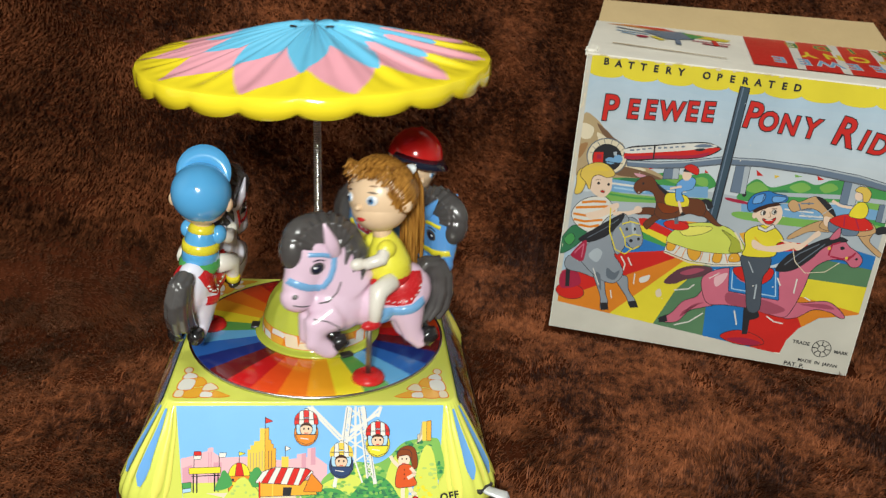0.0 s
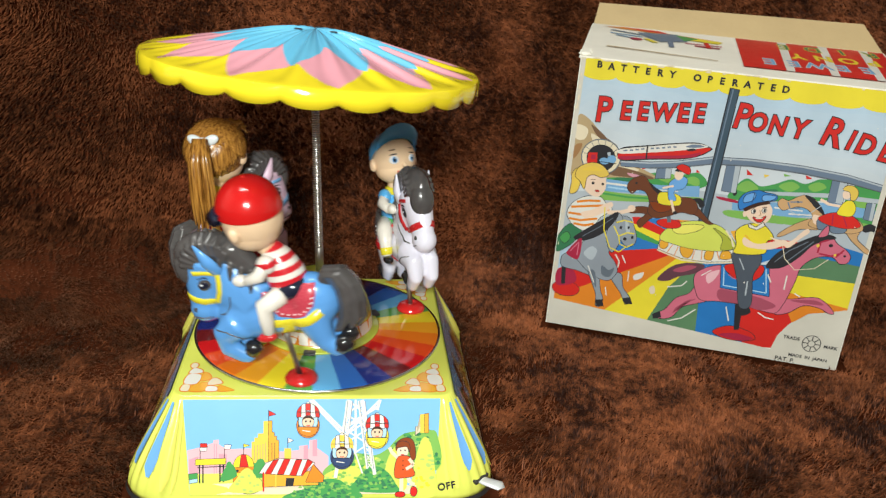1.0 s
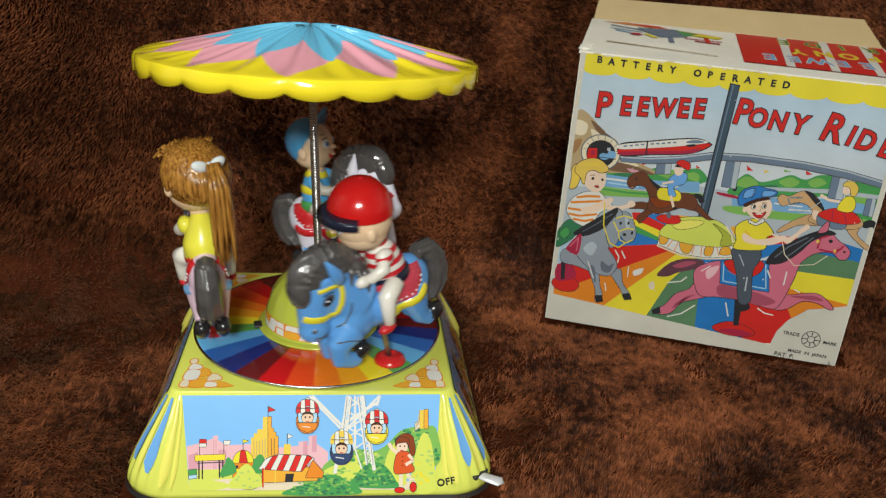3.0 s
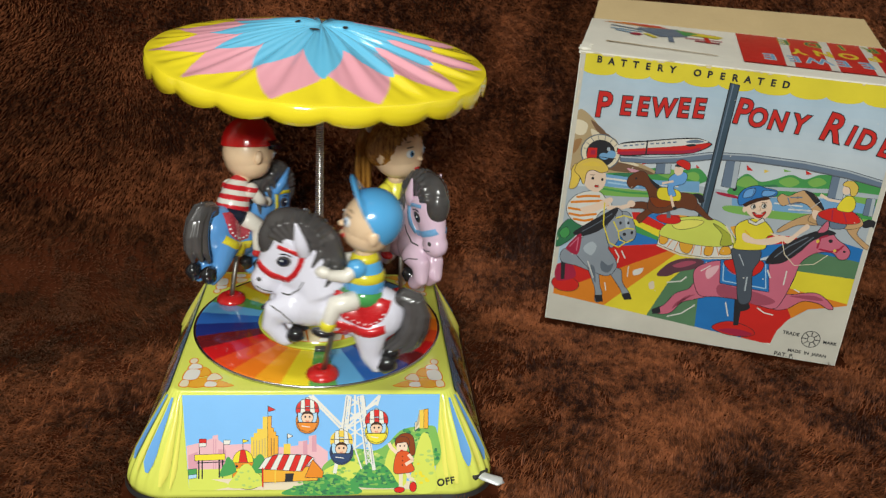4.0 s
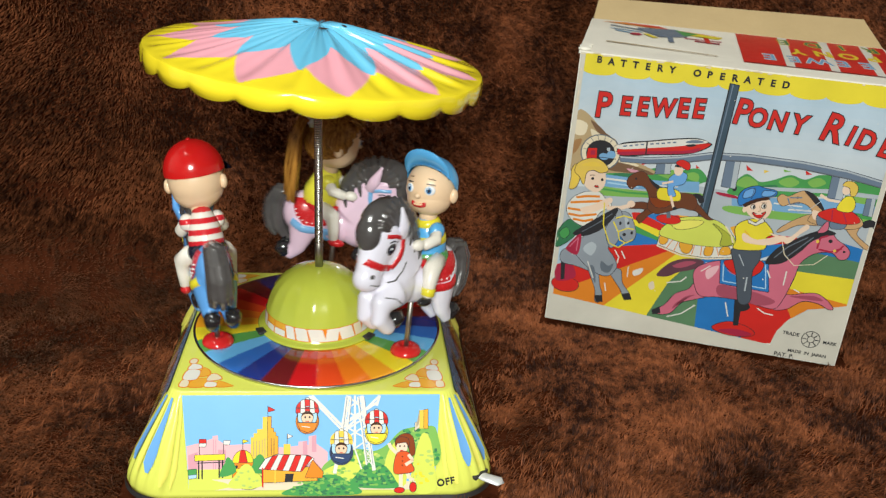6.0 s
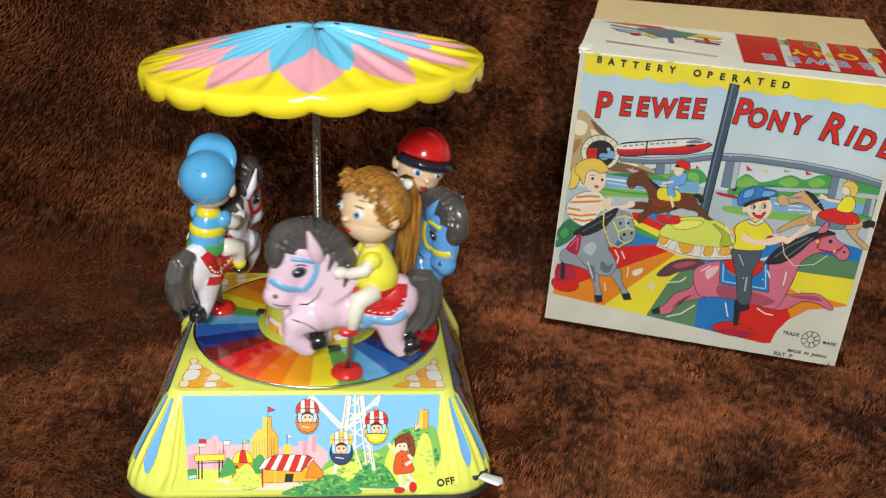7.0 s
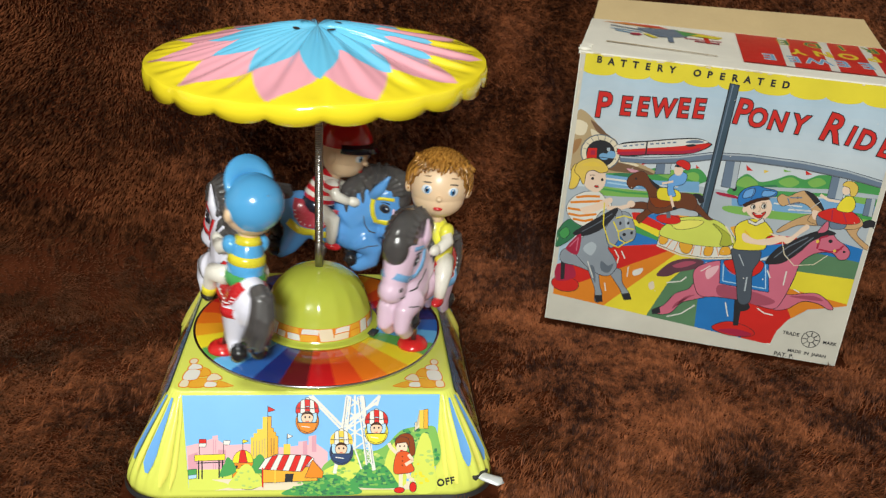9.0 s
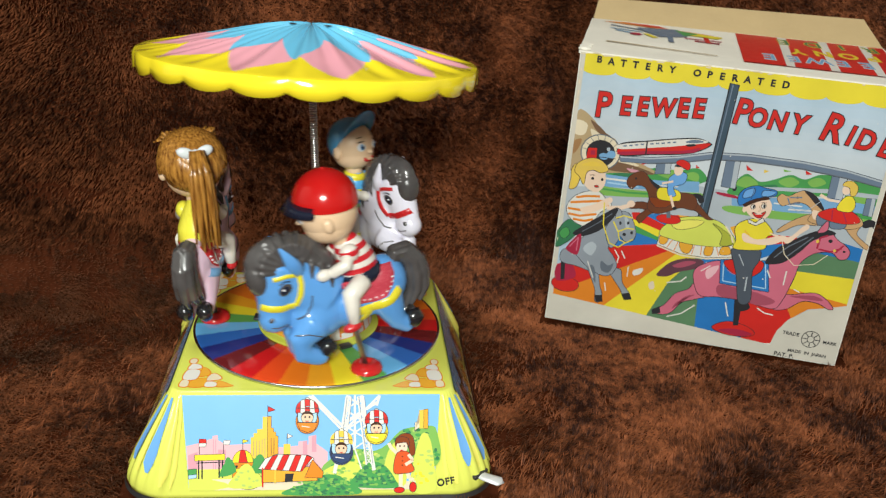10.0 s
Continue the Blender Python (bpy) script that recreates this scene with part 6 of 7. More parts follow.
# stone patches printed in the four top corners: colour and outline, in millimetres inward from the corner
def patch_stones():
    yield "cream", ellipse(3.2, 23.4, 1.9, 2.6, 0, 12)
    yield "white", rounded([(1.8, 16.0), (7.6, 16.6), (7.2, 19.6), (3.2, 21.0)])
    yield "white", rounded([(0.9, 7.2), (6.8, 7.0), (7.6, 14.8), (1.8, 15.2)])
    yield "amber", rounded([(8.0, 9.6), (12.6, 11.4), (11.0, 16.0), (8.6, 17.0)])
    yield "cream", rounded([(12.0, 5.8), (18.4, 7.4), (15.4, 12.0), (12.6, 11.0)])
    yield "cream", rounded([(0.2, 1.2), (3.8, 0.7), (4.0, 5.6), (0.8, 6.2)])
    yield "amber", rounded([(4.4, 0.8), (11.0, 0.9), (11.4, 8.0), (5.6, 6.2)])
    yield "white", rounded([(11.6, 0.7), (16.6, 0.9), (16.2, 4.4), (12.0, 5.0)])
    yield "amber", rounded([(17.2, 0.7), (24.2, 1.4), (21.0, 3.8), (17.4, 5.6)])


for corner in range(4):
    sx, sy = [(1, 1), (-1, 1), (-1, -1), (1, -1)][corner]
    for k, (colour, shape) in enumerate(patch_stones()):
        bm = bmesh.new()
        cx, cy = sum(p[0] for p in shape) / len(shape), sum(p[1] for p in shape) / len(shape)
        for grow, z, mat in ((0.40, 0.00008, 1), (-0.2, 0.00016, 0)):
            ring = []
            for px, py in shape:
                d = math.hypot(px - cx, py - cy) or 1
                qx, qy = px + (px - cx) / d * grow, py + (py - cy) / d * grow
                ring.append(bm.verts.new((sx * (61.0 - qx) / 1000, sy * (61.4 - qy) / 1000, HB + z + 0.000002 * k)))
            bm.faces.new(ring).material_index = mat
        bm.normal_update()
        for f in bm.faces:
            if f.normal.z < 0:
                f.normal_flip()
        part("stone", bm, [TIN[colour], TIN["orange"]], base, smooth=False)

sw = bmesh.new()
limb(sw, [(0.073, -0.0745, 0.0075), (0.080, -0.081, 0.0072), (0.0865, -0.0845, 0.0070)], [0.0022, 0.0030, 0.0034], 0, 10, 1.0)
for v in sw.verts:
    v.co.z = 0.0073 + (v.co.z - 0.0073) * 0.3
part("switch_lever", sw, lever_tin, carousel, "small bright metal on-off lever")
slot = bmesh.new()
slab(slot, Matrix.Translation((0.0780, -0.0788, 0.0074)) @ pose(0, 0, 0, 0, 0, 45), 0.0095, 0.0026, 0.0018, 0.0004)
part("switch_slot", slot, black_edge, base)
m = Matrix.Translation(on_face(0)(57.4, 4.8, 0.0024)) @ Matrix(((1, 0, 0, 0), (0, SLOPE.y, FACE_N.y, 0), (0, SLOPE.z, FACE_N.z, 0), (0, 0, 0, 1))) @ pose(0, 0, 0, 0, 0, 10)
lettering("off_letters", "OFF", 0.0045, m, TIN["inkblack"], base, 0.00012, spacing=1.1)

# turning disc with thirty painted sectors
TOP = HB + 0.0022
WHEEL = ["green", "yellow", "amber", "orange", "vermilion", "red", "maroon", "navyblue", "midblue", "lightblue"]
WHEEL_RGB = {"green": (0.11, 0.35, 0.08), "yellow": (0.85, 0.68, 0.03), "amber": (0.85, 0.36, 0.02), "orange": (0.82, 0.19, 0.015), "vermilion": (0.75, 0.07, 0.015),
             "red": (0.58, 0.012, 0.015), "maroon": (0.14, 0.012, 0.015), "navyblue": (0.015, 0.03, 0.20), "midblue": (0.03, 0.14, 0.50), "lightblue": (0.14, 0.45, 0.80)}
wheel_mats = [enamel("wheel_" + k, WHEEL_RGB[k], 0.10, 0.05, 0.0, 0.7, 40.0) for k in WHEEL]
bm = bmesh.new()
SEG = 180
radii = [0.004, 0.03, 0.052, 0.0525, 0.0615, 0.0626]
zs = [TOP, TOP, TOP, TOP - 0.0002, TOP - 0.0002, TOP - 0.0008]
rings = [[bm.verts.new((r * math.cos(2 * math.pi * k / SEG), r * math.sin(2 * math.pi * k / SEG), z)) for k in range(SEG)] for r, z in zip(radii, zs)]
for ra, rb in zip(rings, rings[1:]):
    for k in range(SEG):
        f = bm.faces.new((ra[k], ra[(k + 1) % SEG], rb[(k + 1) % SEG], rb[k]))
        deg = (k + 0.5) * 360 / SEG
        # green lies on each foot; the colours run on against the turn
        f.material_index = int(((-deg + 6) % 120) // 12)
bmesh.ops.recalc_face_normals(bm, faces=bm.faces[:])
for f in bm.faces:
    if f.normal.z < 0:
        f.normal_flip()
turntable = part("turntable", bm, wheel_mats, carousel, "glossy tin disc with rainbow sectors")
bm = bmesh.new()
lathe(bm, [(0.0620, TOP - 0.0018), (0.0634, TOP - 0.0018), (0.0636, TOP - 0.0008), (0.0630, TOP - 0.0003), (0.0624, TOP - 0.0007)], 120)
part("turntable_rim", bm, steel, turntable, "bare bright metal edge")
FOOT_R = 0.0536
for k in range(3):
    a = radians(120 * k)
    bm = bmesh.new()
    lathe(bm, [(0.0078, 0), (0.0077, 0.0010), (0.0066, 0.0026), (0.0045, 0.0037), (0.0026, 0.0041), (0.0021, 0.0036), (0.0018, 0.003)], 28)
    bmesh.ops.translate(bm, verts=bm.verts[:], vec=(FOOT_R * math.cos(a), FOOT_R * math.sin(a), TOP))
    part("foot", bm, foot_red, turntable, "glossy red domed foot")
    bm = bmesh.new()
    slab(bm, pose(0, 0, 0, 0, 0, 120 * k) @ Matrix.Translation((0.0315, 0, TOP + 0.0012)), 0.004, 0.006, 0.0015, 0.0004)
    part("locating_tab", bm, black_edge, turntable)

# domed hub with printed stones
dome_bm = bmesh.new()


def flutes(a, r, z):
    k = max(0.0, min(1.0, (z - 0.056) / 0.006)) * max(0.0, min(1.0, (0.0745 - z) / 0.008))
    return r * (1 - 0.022 * k * abs(math.sin(a * 9))), z


DZ = TOP
lathe(dome_bm, [(0.0310, DZ), (0.0312, DZ + 0.0008), (0.0306, DZ + 0.0013), (0.0282, DZ + 0.0015), (0.0276, DZ + 0.002), (0.0268, DZ + 0.0100), (0.0264, DZ + 0.0108),
                (0.0256, DZ + 0.0145), (0.0238, DZ + 0.0190), (0.0212, DZ + 0.0232), (0.0176, DZ + 0.0268), (0.0132, DZ + 0.0296), (0.0086, DZ + 0.0312), (0.004, DZ + 0.0319), (0.0022, DZ + 0.0320)],
      108, 0, flutes)
dome = part("dome", dome_bm, tin_dome, carousel, "fluted lime-green tin dome with a printed stone band")
band = bmesh.new()
lathe(band, [(0.02772, DZ + 0.0026), (0.02695, DZ + 0.0096)], 96)
for f in [f for f in band.faces if len(f.verts) > 4]:
    band.faces.remove(f)
part("stone_band", band, TIN["orange"], dome, "orange joints between printed stones")
g = random.Random(9)
edges = [0.0]
while edges[-1] < 352:
    edges.append(edges[-1] + g.uniform(11, 20))
edges[-1] = 360.0
for e0, e1 in zip(edges, edges[1:]):
    tilt = g.uniform(-2.5, 2.5)
    split = g.random() < 0.4
    spans = [(0.4, 3.4), (3.9, 6.6)] if split else [(0.4, 6.6)]
    for lo_v, hi_v in spans:
        bm = bmesh.new()
        rows = []
        for v in (lo_v, hi_v):
            row = []
            for k in range(5):
                t = k / 4
                a = radians(e0 + 0.9 + (e1 - e0 - 1.8) * t + tilt * (v - 3.5) / 3.5)
                r = 0.0279 - (v / 7) * 0.00077
                row.append(bm.verts.new((r * math.cos(a), r * math.sin(a), DZ + 0.0026 + v / 1000 + (0.0003 if 0 < k < 4 and v > 3 else 0))))
            rows.append(row)
        for k in range(4):
            bm.faces.new((rows[0][k], rows[0][k + 1], rows[1][k + 1], rows[1][k]))
        part("stone", bm, TIN[g.choice(["white", "white", "cream", "amber"])], dome, smooth=False)

# pole wrapped in wire
pole_bm = bmesh.new()
lathe(pole_bm, [(0.0021, 0.0755), (0.0021, 0.0900), (0.0018, 0.0905), (0.0018, 0.1960)], 20)
pole = part("pole", pole_bm, dull_steel, carousel, "steel pole wrapped in coiled wire")
cu = bpy.data.curves.new("coil", "CURVE")
cu.dimensions, cu.bevel_depth, cu.bevel_resolution = "3D", 0.00045, 1
sp = cu.splines.new("POLY")
turns = 92
sp.points.add(turns * 10 - 1)
for i in range(turns * 10):
    a = 2 * math.pi * i / 10
    sp.points[i].co = (0.0018 * math.cos(a), 0.0018 * math.sin(a), 0.0905 + i / (turns * 10) * 0.104, 1)
tmp = bpy.data.objects.new("coil", cu)
scene.collection.objects.link(tmp)
coil_me = bpy.data.meshes.new_from_object(tmp.evaluated_get(bpy.context.evaluated_depsgraph_get()))
bpy.data.objects.remove(tmp)
coil_me.materials.clear()
coil_me.materials.append(steel)
coil = new("coil", coil_me)
coil.parent = pole
for p in coil_me.polygons:
    p.use_smooth = True

# canopy: pleated shallow cone with a scalloped edge, slightly out of true on its pole
RC, RIM_Z, APEX_Z = 0.0773, 0.1845, 0.1985
bm = bmesh.new()
SEG = 440
prof = [(0.0, 1.0), (0.03, 0.999), (0.08, 0.985), (0.14, 0.955), (0.2, 0.91), (0.3, 0.81), (0.4, 0.69), (0.5, 0.56), (0.6, 0.43), (0.7, 0.30), (0.8, 0.18), (0.9, 0.085), (0.96, 0.03), (0.985, 0.005), (1.0, -0.02)]
rings = []
for t, h in prof:
    ring = []
    for k in range(SEG):
        a = 2 * math.pi * k / SEG
        pleat = 0.0007 * math.sin(22 * (a - radians(8.4))) * min(1, t * 4) * max(0.15, min(1, (0.99 - t) * 6)) + 0.00025 * math.sin(44 * (a - radians(8.4))) * (0.1 < t < 0.95)
        r = max(0.0006, t * RC)
        ring.append(bm.verts.new((r * math.cos(a), r * math.sin(a), RIM_Z + h * (APEX_Z - RIM_Z) + pleat)))
    rings.append(ring)
for drop, out in ((0.05, 0.0003), (0.5, 0.0004), (1.0, 0.0005)):
    ring = []
    for k in range(SEG):
        a = 2 * math.pi * k / SEG
        s = abs(math.sin(11 * (a - radians(8.4))))
        d = 0.0040 + 0.0034 * math.sqrt(s)
        r = RC + out + 0.0006 * s
        ring.append(bm.verts.new((r * math.cos(a), r * math.sin(a), RIM_Z - 0.0010 - d * drop)))
    rings.append(ring)
for ra, rb in zip(rings, rings[1:]):
    for k in range(SEG):
        bm.faces.new((ra[k], ra[(k + 1) % SEG], rb[(k + 1) % SEG], rb[k]))
bm.faces.new(rings[0])
fold = set(rings[len(prof) - 1])
for e in bm.edges:
    if e.verts[0] in fold and e.verts[1] in fold:
        e.smooth = False
bmesh.ops.recalc_face_normals(bm, faces=bm.faces[:])
canopy = part("canopy", bm, canopy_print, carousel, "pleated yellow, pink and pale blue tin canopy with scalloped edge")
sol = canopy.modifiers.new("tin", "SOLIDIFY")
sol.thickness, sol.offset = 0.0004, -1
for k in range(4):
    bm = bmesh.new()
    a = radians(40 + 90 * k)
    bmesh.ops.create_circle(bm, cap_ends=True, segments=16, radius=1, matrix=Matrix.Translation((0.0112 * math.cos(a), 0.0112 * math.sin(a), APEX_Z + 0.00015)) @
                            pose(0, 0, 0, 0, 0, math.degrees(a)) @ pose(0, 0, 0, 0, 6, 0) @ Matrix.Diagonal((0.0012, 0.0024, 1, 1)))
    part("air_hole", bm, black_edge, canopy, "small dark punched hole", smooth=False)

# ---- ponies ----


def softened(ob, voxel, rounds=6):
    """Fuse the overlapping forms of a mesh into one smooth pressed shell."""
    rm = ob.modifiers.new("fuse", "REMESH")
    rm.mode, rm.voxel_size, rm.use_smooth_shade = "VOXEL", voxel, True
    sm = ob.modifiers.new("ease", "SMOOTH")
    sm.factor, sm.iterations = 0.5, rounds
    me = bpy.data.meshes.new_from_object(ob.evaluated_get(bpy.context.evaluated_depsgraph_get()))
    ob.modifiers.clear()
    ob.data = me
    for p in me.polygons:
        p.use_smooth = True
    return ob


def flank_of(me):
    """How far out the shell reaches at (x, z), on the side s."""
    shell = BVHTree.FromPolygons([v.co.copy() for v in me.vertices], [tuple(p.vertices) for p in me.polygons])

    def at(x, z, s, lift):
        hit = shell.ray_cast(Vector((x, 0.06 * s, z)), Vector((0, -s, 0)))
        if hit[0] is None:
            near = shell.find_nearest(Vector((x, 0.012 * s, z)))
            return near[0] + near[1] * lift
        return hit[0] + Vector((0, s, 0)) * lift
    return at


def painted(bm, at, pts, s, mat=0, lift=0.0004, rings=5):
    """A raised patch of paint that follows the shell inside the closed line pts (x, z), in millimetres."""
    pts = [(x / 1000, z / 1000) for x, z in pts]
    dense = []
    for (x0, z0), (x1, z1) in zip(pts, pts[1:] + pts[:1]):
        n = max(1, int(math.hypot(x1 - x0, z1 - z0) / 0.0012))
        dense += [(x0 + (x1 - x0) * k / n, z0 + (z1 - z0) * k / n) for k in range(n)]
    cx, cz = sum(p[0] for p in dense) / len(dense), sum(p[1] for p in dense) / len(dense)
    n0 = len(bm.faces)
    loops = []
    for j in range(rings + 1):
        q = 1 - j / (rings + 0.5)
        loops.append([bm.verts.new(at(cx + (x - cx) * q, cz + (z - cz) * q, s, lift if j else lift * 0.2)) for x, z in dense])
    for la, lb in zip(loops, loops[1:]):
        for k in range(len(dense)):
            bm.faces.new((la[k], la[(k + 1) % len(dense)], lb[(k + 1) % len(dense)], lb[k]))
    bm.faces.new(loops[-1])
    set_mat(bm, n0, mat)
    bmesh.ops.recalc_face_normals(bm, faces=bm.faces[n0:])


def banded(bm, at, line, width, s, mat=0, lift=0.0005):
    """A painted strap of even width along a line (x, z) in millimetres."""
    dense = []
    for (x0, z0), (x1, z1) in zip(line, line[1:]):
        n = max(1, int(math.hypot(x1 - x0, z1 - z0) / 1.0))
        dense += [(x0 + (x1 - x0) * k / n, z0 + (z1 - z0) * k / n) for k in range(n)]
    dense.append(line[-1])
    n0 = len(bm.faces)
    rows = []
    for k, (x, z) in enumerate(dense):
        a, b = dense[max(0, k - 1)], dense[min(len(dense) - 1, k + 1)]
        d = math.hypot(b[0] - a[0], b[1] - a[1]) or 1
        nx, nz = -(b[1] - a[1]) / d, (b[0] - a[0]) / d
        rows.append([bm.verts.new(at((x + nx * width * q) / 1000, (z + nz * width * q) / 1000, s, lift if abs(q) < 0.45 else 0.0)) for q in (-0.5, -0.4, 0, 0.4, 0.5)])
    for ra, rb in zip(rows, rows[1:]):
        for i in range(4):
            bm.faces.new((ra[i], ra[i + 1], rb[i + 1], rb[i]))
    set_mat(bm, n0, mat)
    bmesh.ops.recalc_face_normals(bm, faces=bm.faces[n0:])


def pony(name, label, coat, tack, cloth, rider_kind):
    """x runs forward, y outward from the hub, z up from the disc."""
    bm = bmesh.new()
    ball(bm, (0.0135, 0, 0.0368), (0.0142, 0.0086, 0.0126))
    ball(bm, (-0.004, 0, 0.0352), (0.0190, 0.0084, 0.0104))
    ball(bm, (-0.0195, 0, 0.0392), (0.0122, 0.0088, 0.0132))
    limb(bm, [(0.008, 0, 0.0430), (0.0158, 0, 0.0545), (0.0205, 0, 0.0640)], [0.0138, 0.0126, 0.0110], 0, 14, 0.62)
    limb(bm, [(0.0220, 0, 0.0660), (0.0275, 0, 0.0558), (0.0318, 0, 0.0452)], [0.0112, 0.0098, 0.0074], 0, 14, 0.74)
    ball(bm, (0.0205, 0, 0.0505), (0.0078, 0.0066, 0.0080))
    ball(bm, (0.0322, 0, 0.0430), (0.0076, 0.0064, 0.0068))
    for s in (1, -1):
        y = 0.0044 * s
        limb(bm, [(0.0165, y, 0.0345), (0.0262, y, 0.0296), (0.0262, y, 0.0230), (0.0205, y, 0.0180), (0.0175, y, 0.0165)], [0.0084, 0.0062, 0.0052, 0.0042, 0.0034], 0, 12, 0.75)
        limb(bm, [(-0.0175, y, 0.0350), (-0.0190, y, 0.0255), (-0.0205, y, 0.0190), (-0.0255, y, 0.0132)], [0.0092, 0.0068, 0.0050, 0.0036], 0, 12, 0.75)
    body = softened(part(name, bm, coat, carousel, label), 0.0010, 5)
    at = flank_of(body.data)
    for s in (1, -1):
        y = 0.0046 * s
        for a, b, r0, r1 in (((0.0168, y, 0.0185), (0.0138, y * 1.05, 0.0224), 0.0034, 0.0041), ((-0.0262, y, 0.0142), (-0.0298, y * 1.05, 0.0186), 0.0038, 0.0046)):
            bm = bmesh.new()
            limb(bm, [a, b], [r0, r1], 0, 12, 0.85)
            part("hoof", bm, hoof_black, body, "black painted hoof")
    # a full crest that hangs over the brow and runs down the neck, grooved along its fall
    bm = bmesh.new()
    ball(bm, (0.0240, 0, 0.0695), (0.0138, 0.0070, 0.0104), 0, 24, 16)
    ball(bm, (0.0336, 0, 0.0640), (0.0056, 0.0064, 0.0088), 0, 20, 12)
    limb(bm, [(0.0178, 0, 0.0715), (0.0095, 0, 0.0672), (0.0040, 0, 0.0590), (0.0018, 0, 0.0520)], [0.0082, 0.0074, 0.0056, 0.0032], 0, 14, 0.82)
    for s in (1, -1):
        for k in range(10):
            a = radians(8 + 17 * k)
            c = Vector((0.0205, 0, 0.0662))
            rim = Vector((math.cos(a) * 0.0152, 0.0012 * s, math.sin(a) * 0.0132))
            p0, p2 = c + rim, c + rim * 0.45 + Vector((-0.0016, 0.0062 * s, -0.0018))
            p1 = (p0 + p2) / 2 + Vector((0.0012, 0.0022 * s, 0.0012))
            limb(bm, [p0, p1, p2], [0.0013, 0.0017, 0.0007], 0, 8)
        for k in range(4):
            x, z = 0.0130 - 0.0036 * k, 0.0680 - 0.0040 * k
            limb(bm, [(x, 0.0022 * s, z + 0.004), (x + 0.001, 0.0062 * s, z - 0.001), (x + 0.003, 0.0068 * s, z - 0.007)], [0.0013, 0.0016, 0.0007], 0, 8)
    softened(part("mane", bm, mane_grey, body, "glossy dark grey moulded mane"), 0.0005, 2)
    bm = bmesh.new()
    path = [(-0.0255, 0, 0.0470), (-0.0295, 0, 0.0518), (-0.0345, 0, 0.0512), (-0.0372, 0, 0.0450), (-0.0372, 0, 0.0375), (-0.0350, 0, 0.0300), (-0.0310, 0, 0.0250)]
    for off, yy in ((0, 0), (0.0018, 0.0028), (0.0018, -0.0028), (-0.0022, 0.0022), (-0.0022, -0.0022), (0.0042, 0.0014), (0.0042, -0.0014), (-0.0040, 0)):
        limb(bm, [(x + off * (0.3 + 0.15 * i), yy * (0.4 + 0.2 * i), z - abs(off) * 0.6) for i, (x, _, z) in enumerate(path)], [0.0024, 0.0029, 0.0031, 0.0031, 0.0029, 0.0024, 0.0011], 0, 8)
    softened(part("tail", bm, mane_grey, body, "thick dark grey ribbed tail"), 0.0005, 1)
    for s in (1, -1):
        bm = bmesh.new()
        limb(bm, [(0.0165, 0.0066 * s, 0.0622), (0.0190, 0.0084 * s, 0.0682), (0.0220, 0.0088 * s, 0.0767)], [0.0030, 0.0031, 0.0006], 0, 10, 0.6)
        part("ear", bm, coat, body)
        bm = bmesh.new()
        painted(bm, at, ellipse(24.9, 57.0, 3.3, 2.7, -25), s, 2, 0.0003)
        painted(bm, at, ellipse(25.1, 56.8, 2.5, 2.0, -25), s, 0, 0.0006)
        painted(bm, at, ellipse(25.8, 57.5, 0.8, 0.6, 0, 10), s, 1, 0.0010, 2)
        banded(bm, at, [(21.9, 60.2), (24.2, 61.0), (26.9, 60.4)], 0.5, s, 0)
        part("eye", bm, [eye_dark, eye_white, mane_grey], body, "painted black eye with grey lid")
        bm = bmesh.new()
        painted(bm, at, ellipse(34.7, 45.0, 1.3, 1.0, -30, 12), s, 0, 0.0004, 2)
        banded(bm, at, [(28.2, 39.8), (32.2, 40.4), (35.7, 41.4)], 0.5, s, 0)
        part("nostril", bm, mane_grey, body, "grey painted nostril and mouth line")
        bm = bmesh.new()
        banded(bm, at, [(24.0, 40.5), (20.0, 41.5), (16.5, 45.0), (14.8, 50.0)], 0.55, s, 0, 0.0003)
        banded(bm, at, [(27.5, 34.5), (22.0, 33.5), (17.0, 30.0), (15.0, 26.0)], 0.5, s, 0, 0.0003)
        part("contour", bm, mane_grey, body, "thin grey painted contour lines")
        bm = bmesh.new()
        banded(bm, at, [(37.1, 52.0), (33.7, 50.4), (28.7, 48.4), (23.2, 47.4)], 3.4, s)
        banded(bm, at, [(22.7, 47.2), (19.5, 51.8), (17.7, 56.8), (17.1, 62.8)], 2.6, s)
        banded(bm, at, [(17.7, 61.4), (22.7, 63.0), (28.7, 63.4)], 2.0, s)
        part("bridle", bm, tack, body, "painted bridle straps")
        bm = bmesh.new()
        banded(bm, at, [(-24.6, 36.0), (-18.0, 33.4), (-10.0, 32.4), (-1.0, 33.2)], 4.4, s)
        banded(bm, at, [(-8.0, 33.0), (-6.0, 28.0), (-3.0, 25.0)], 5.0, s)
        part("girth", bm, tack, body, "painted saddle cloth and girth")
        bm = bmesh.new()
        skirt = [(-0.5, 47.5), (-1.5, 41.0), (-5.0, 36.6), (-11.0, 35.0), (-17.5, 36.0), (-22.0, 39.6), (-24.2, 44.5), (-24.6, 49.0), (-12.0, 51.0)]
        painted(bm, at, skirt, s, 0, 0.0010, 7)
        for k in range(11):
            a = radians(188 + 16.4 * k)
            painted(bm, at, ellipse(-12.4 + 10.2 * math.cos(a), 44.6 + 7.8 * math.sin(a), 0.75, 0.6, 0, 8), s, 1, 0.0016, 1)
        part("saddle", bm, [cloth, eye_white], body, "red saddle edged with white stitches")
    bm = bmesh.new()
    limb(bm, [(0, 0, -0.0005), (-0.0006, 0, 0.015), (-0.0010, 0, 0.030)], [0.0013, 0.0013, 0.0013], 0, 10)
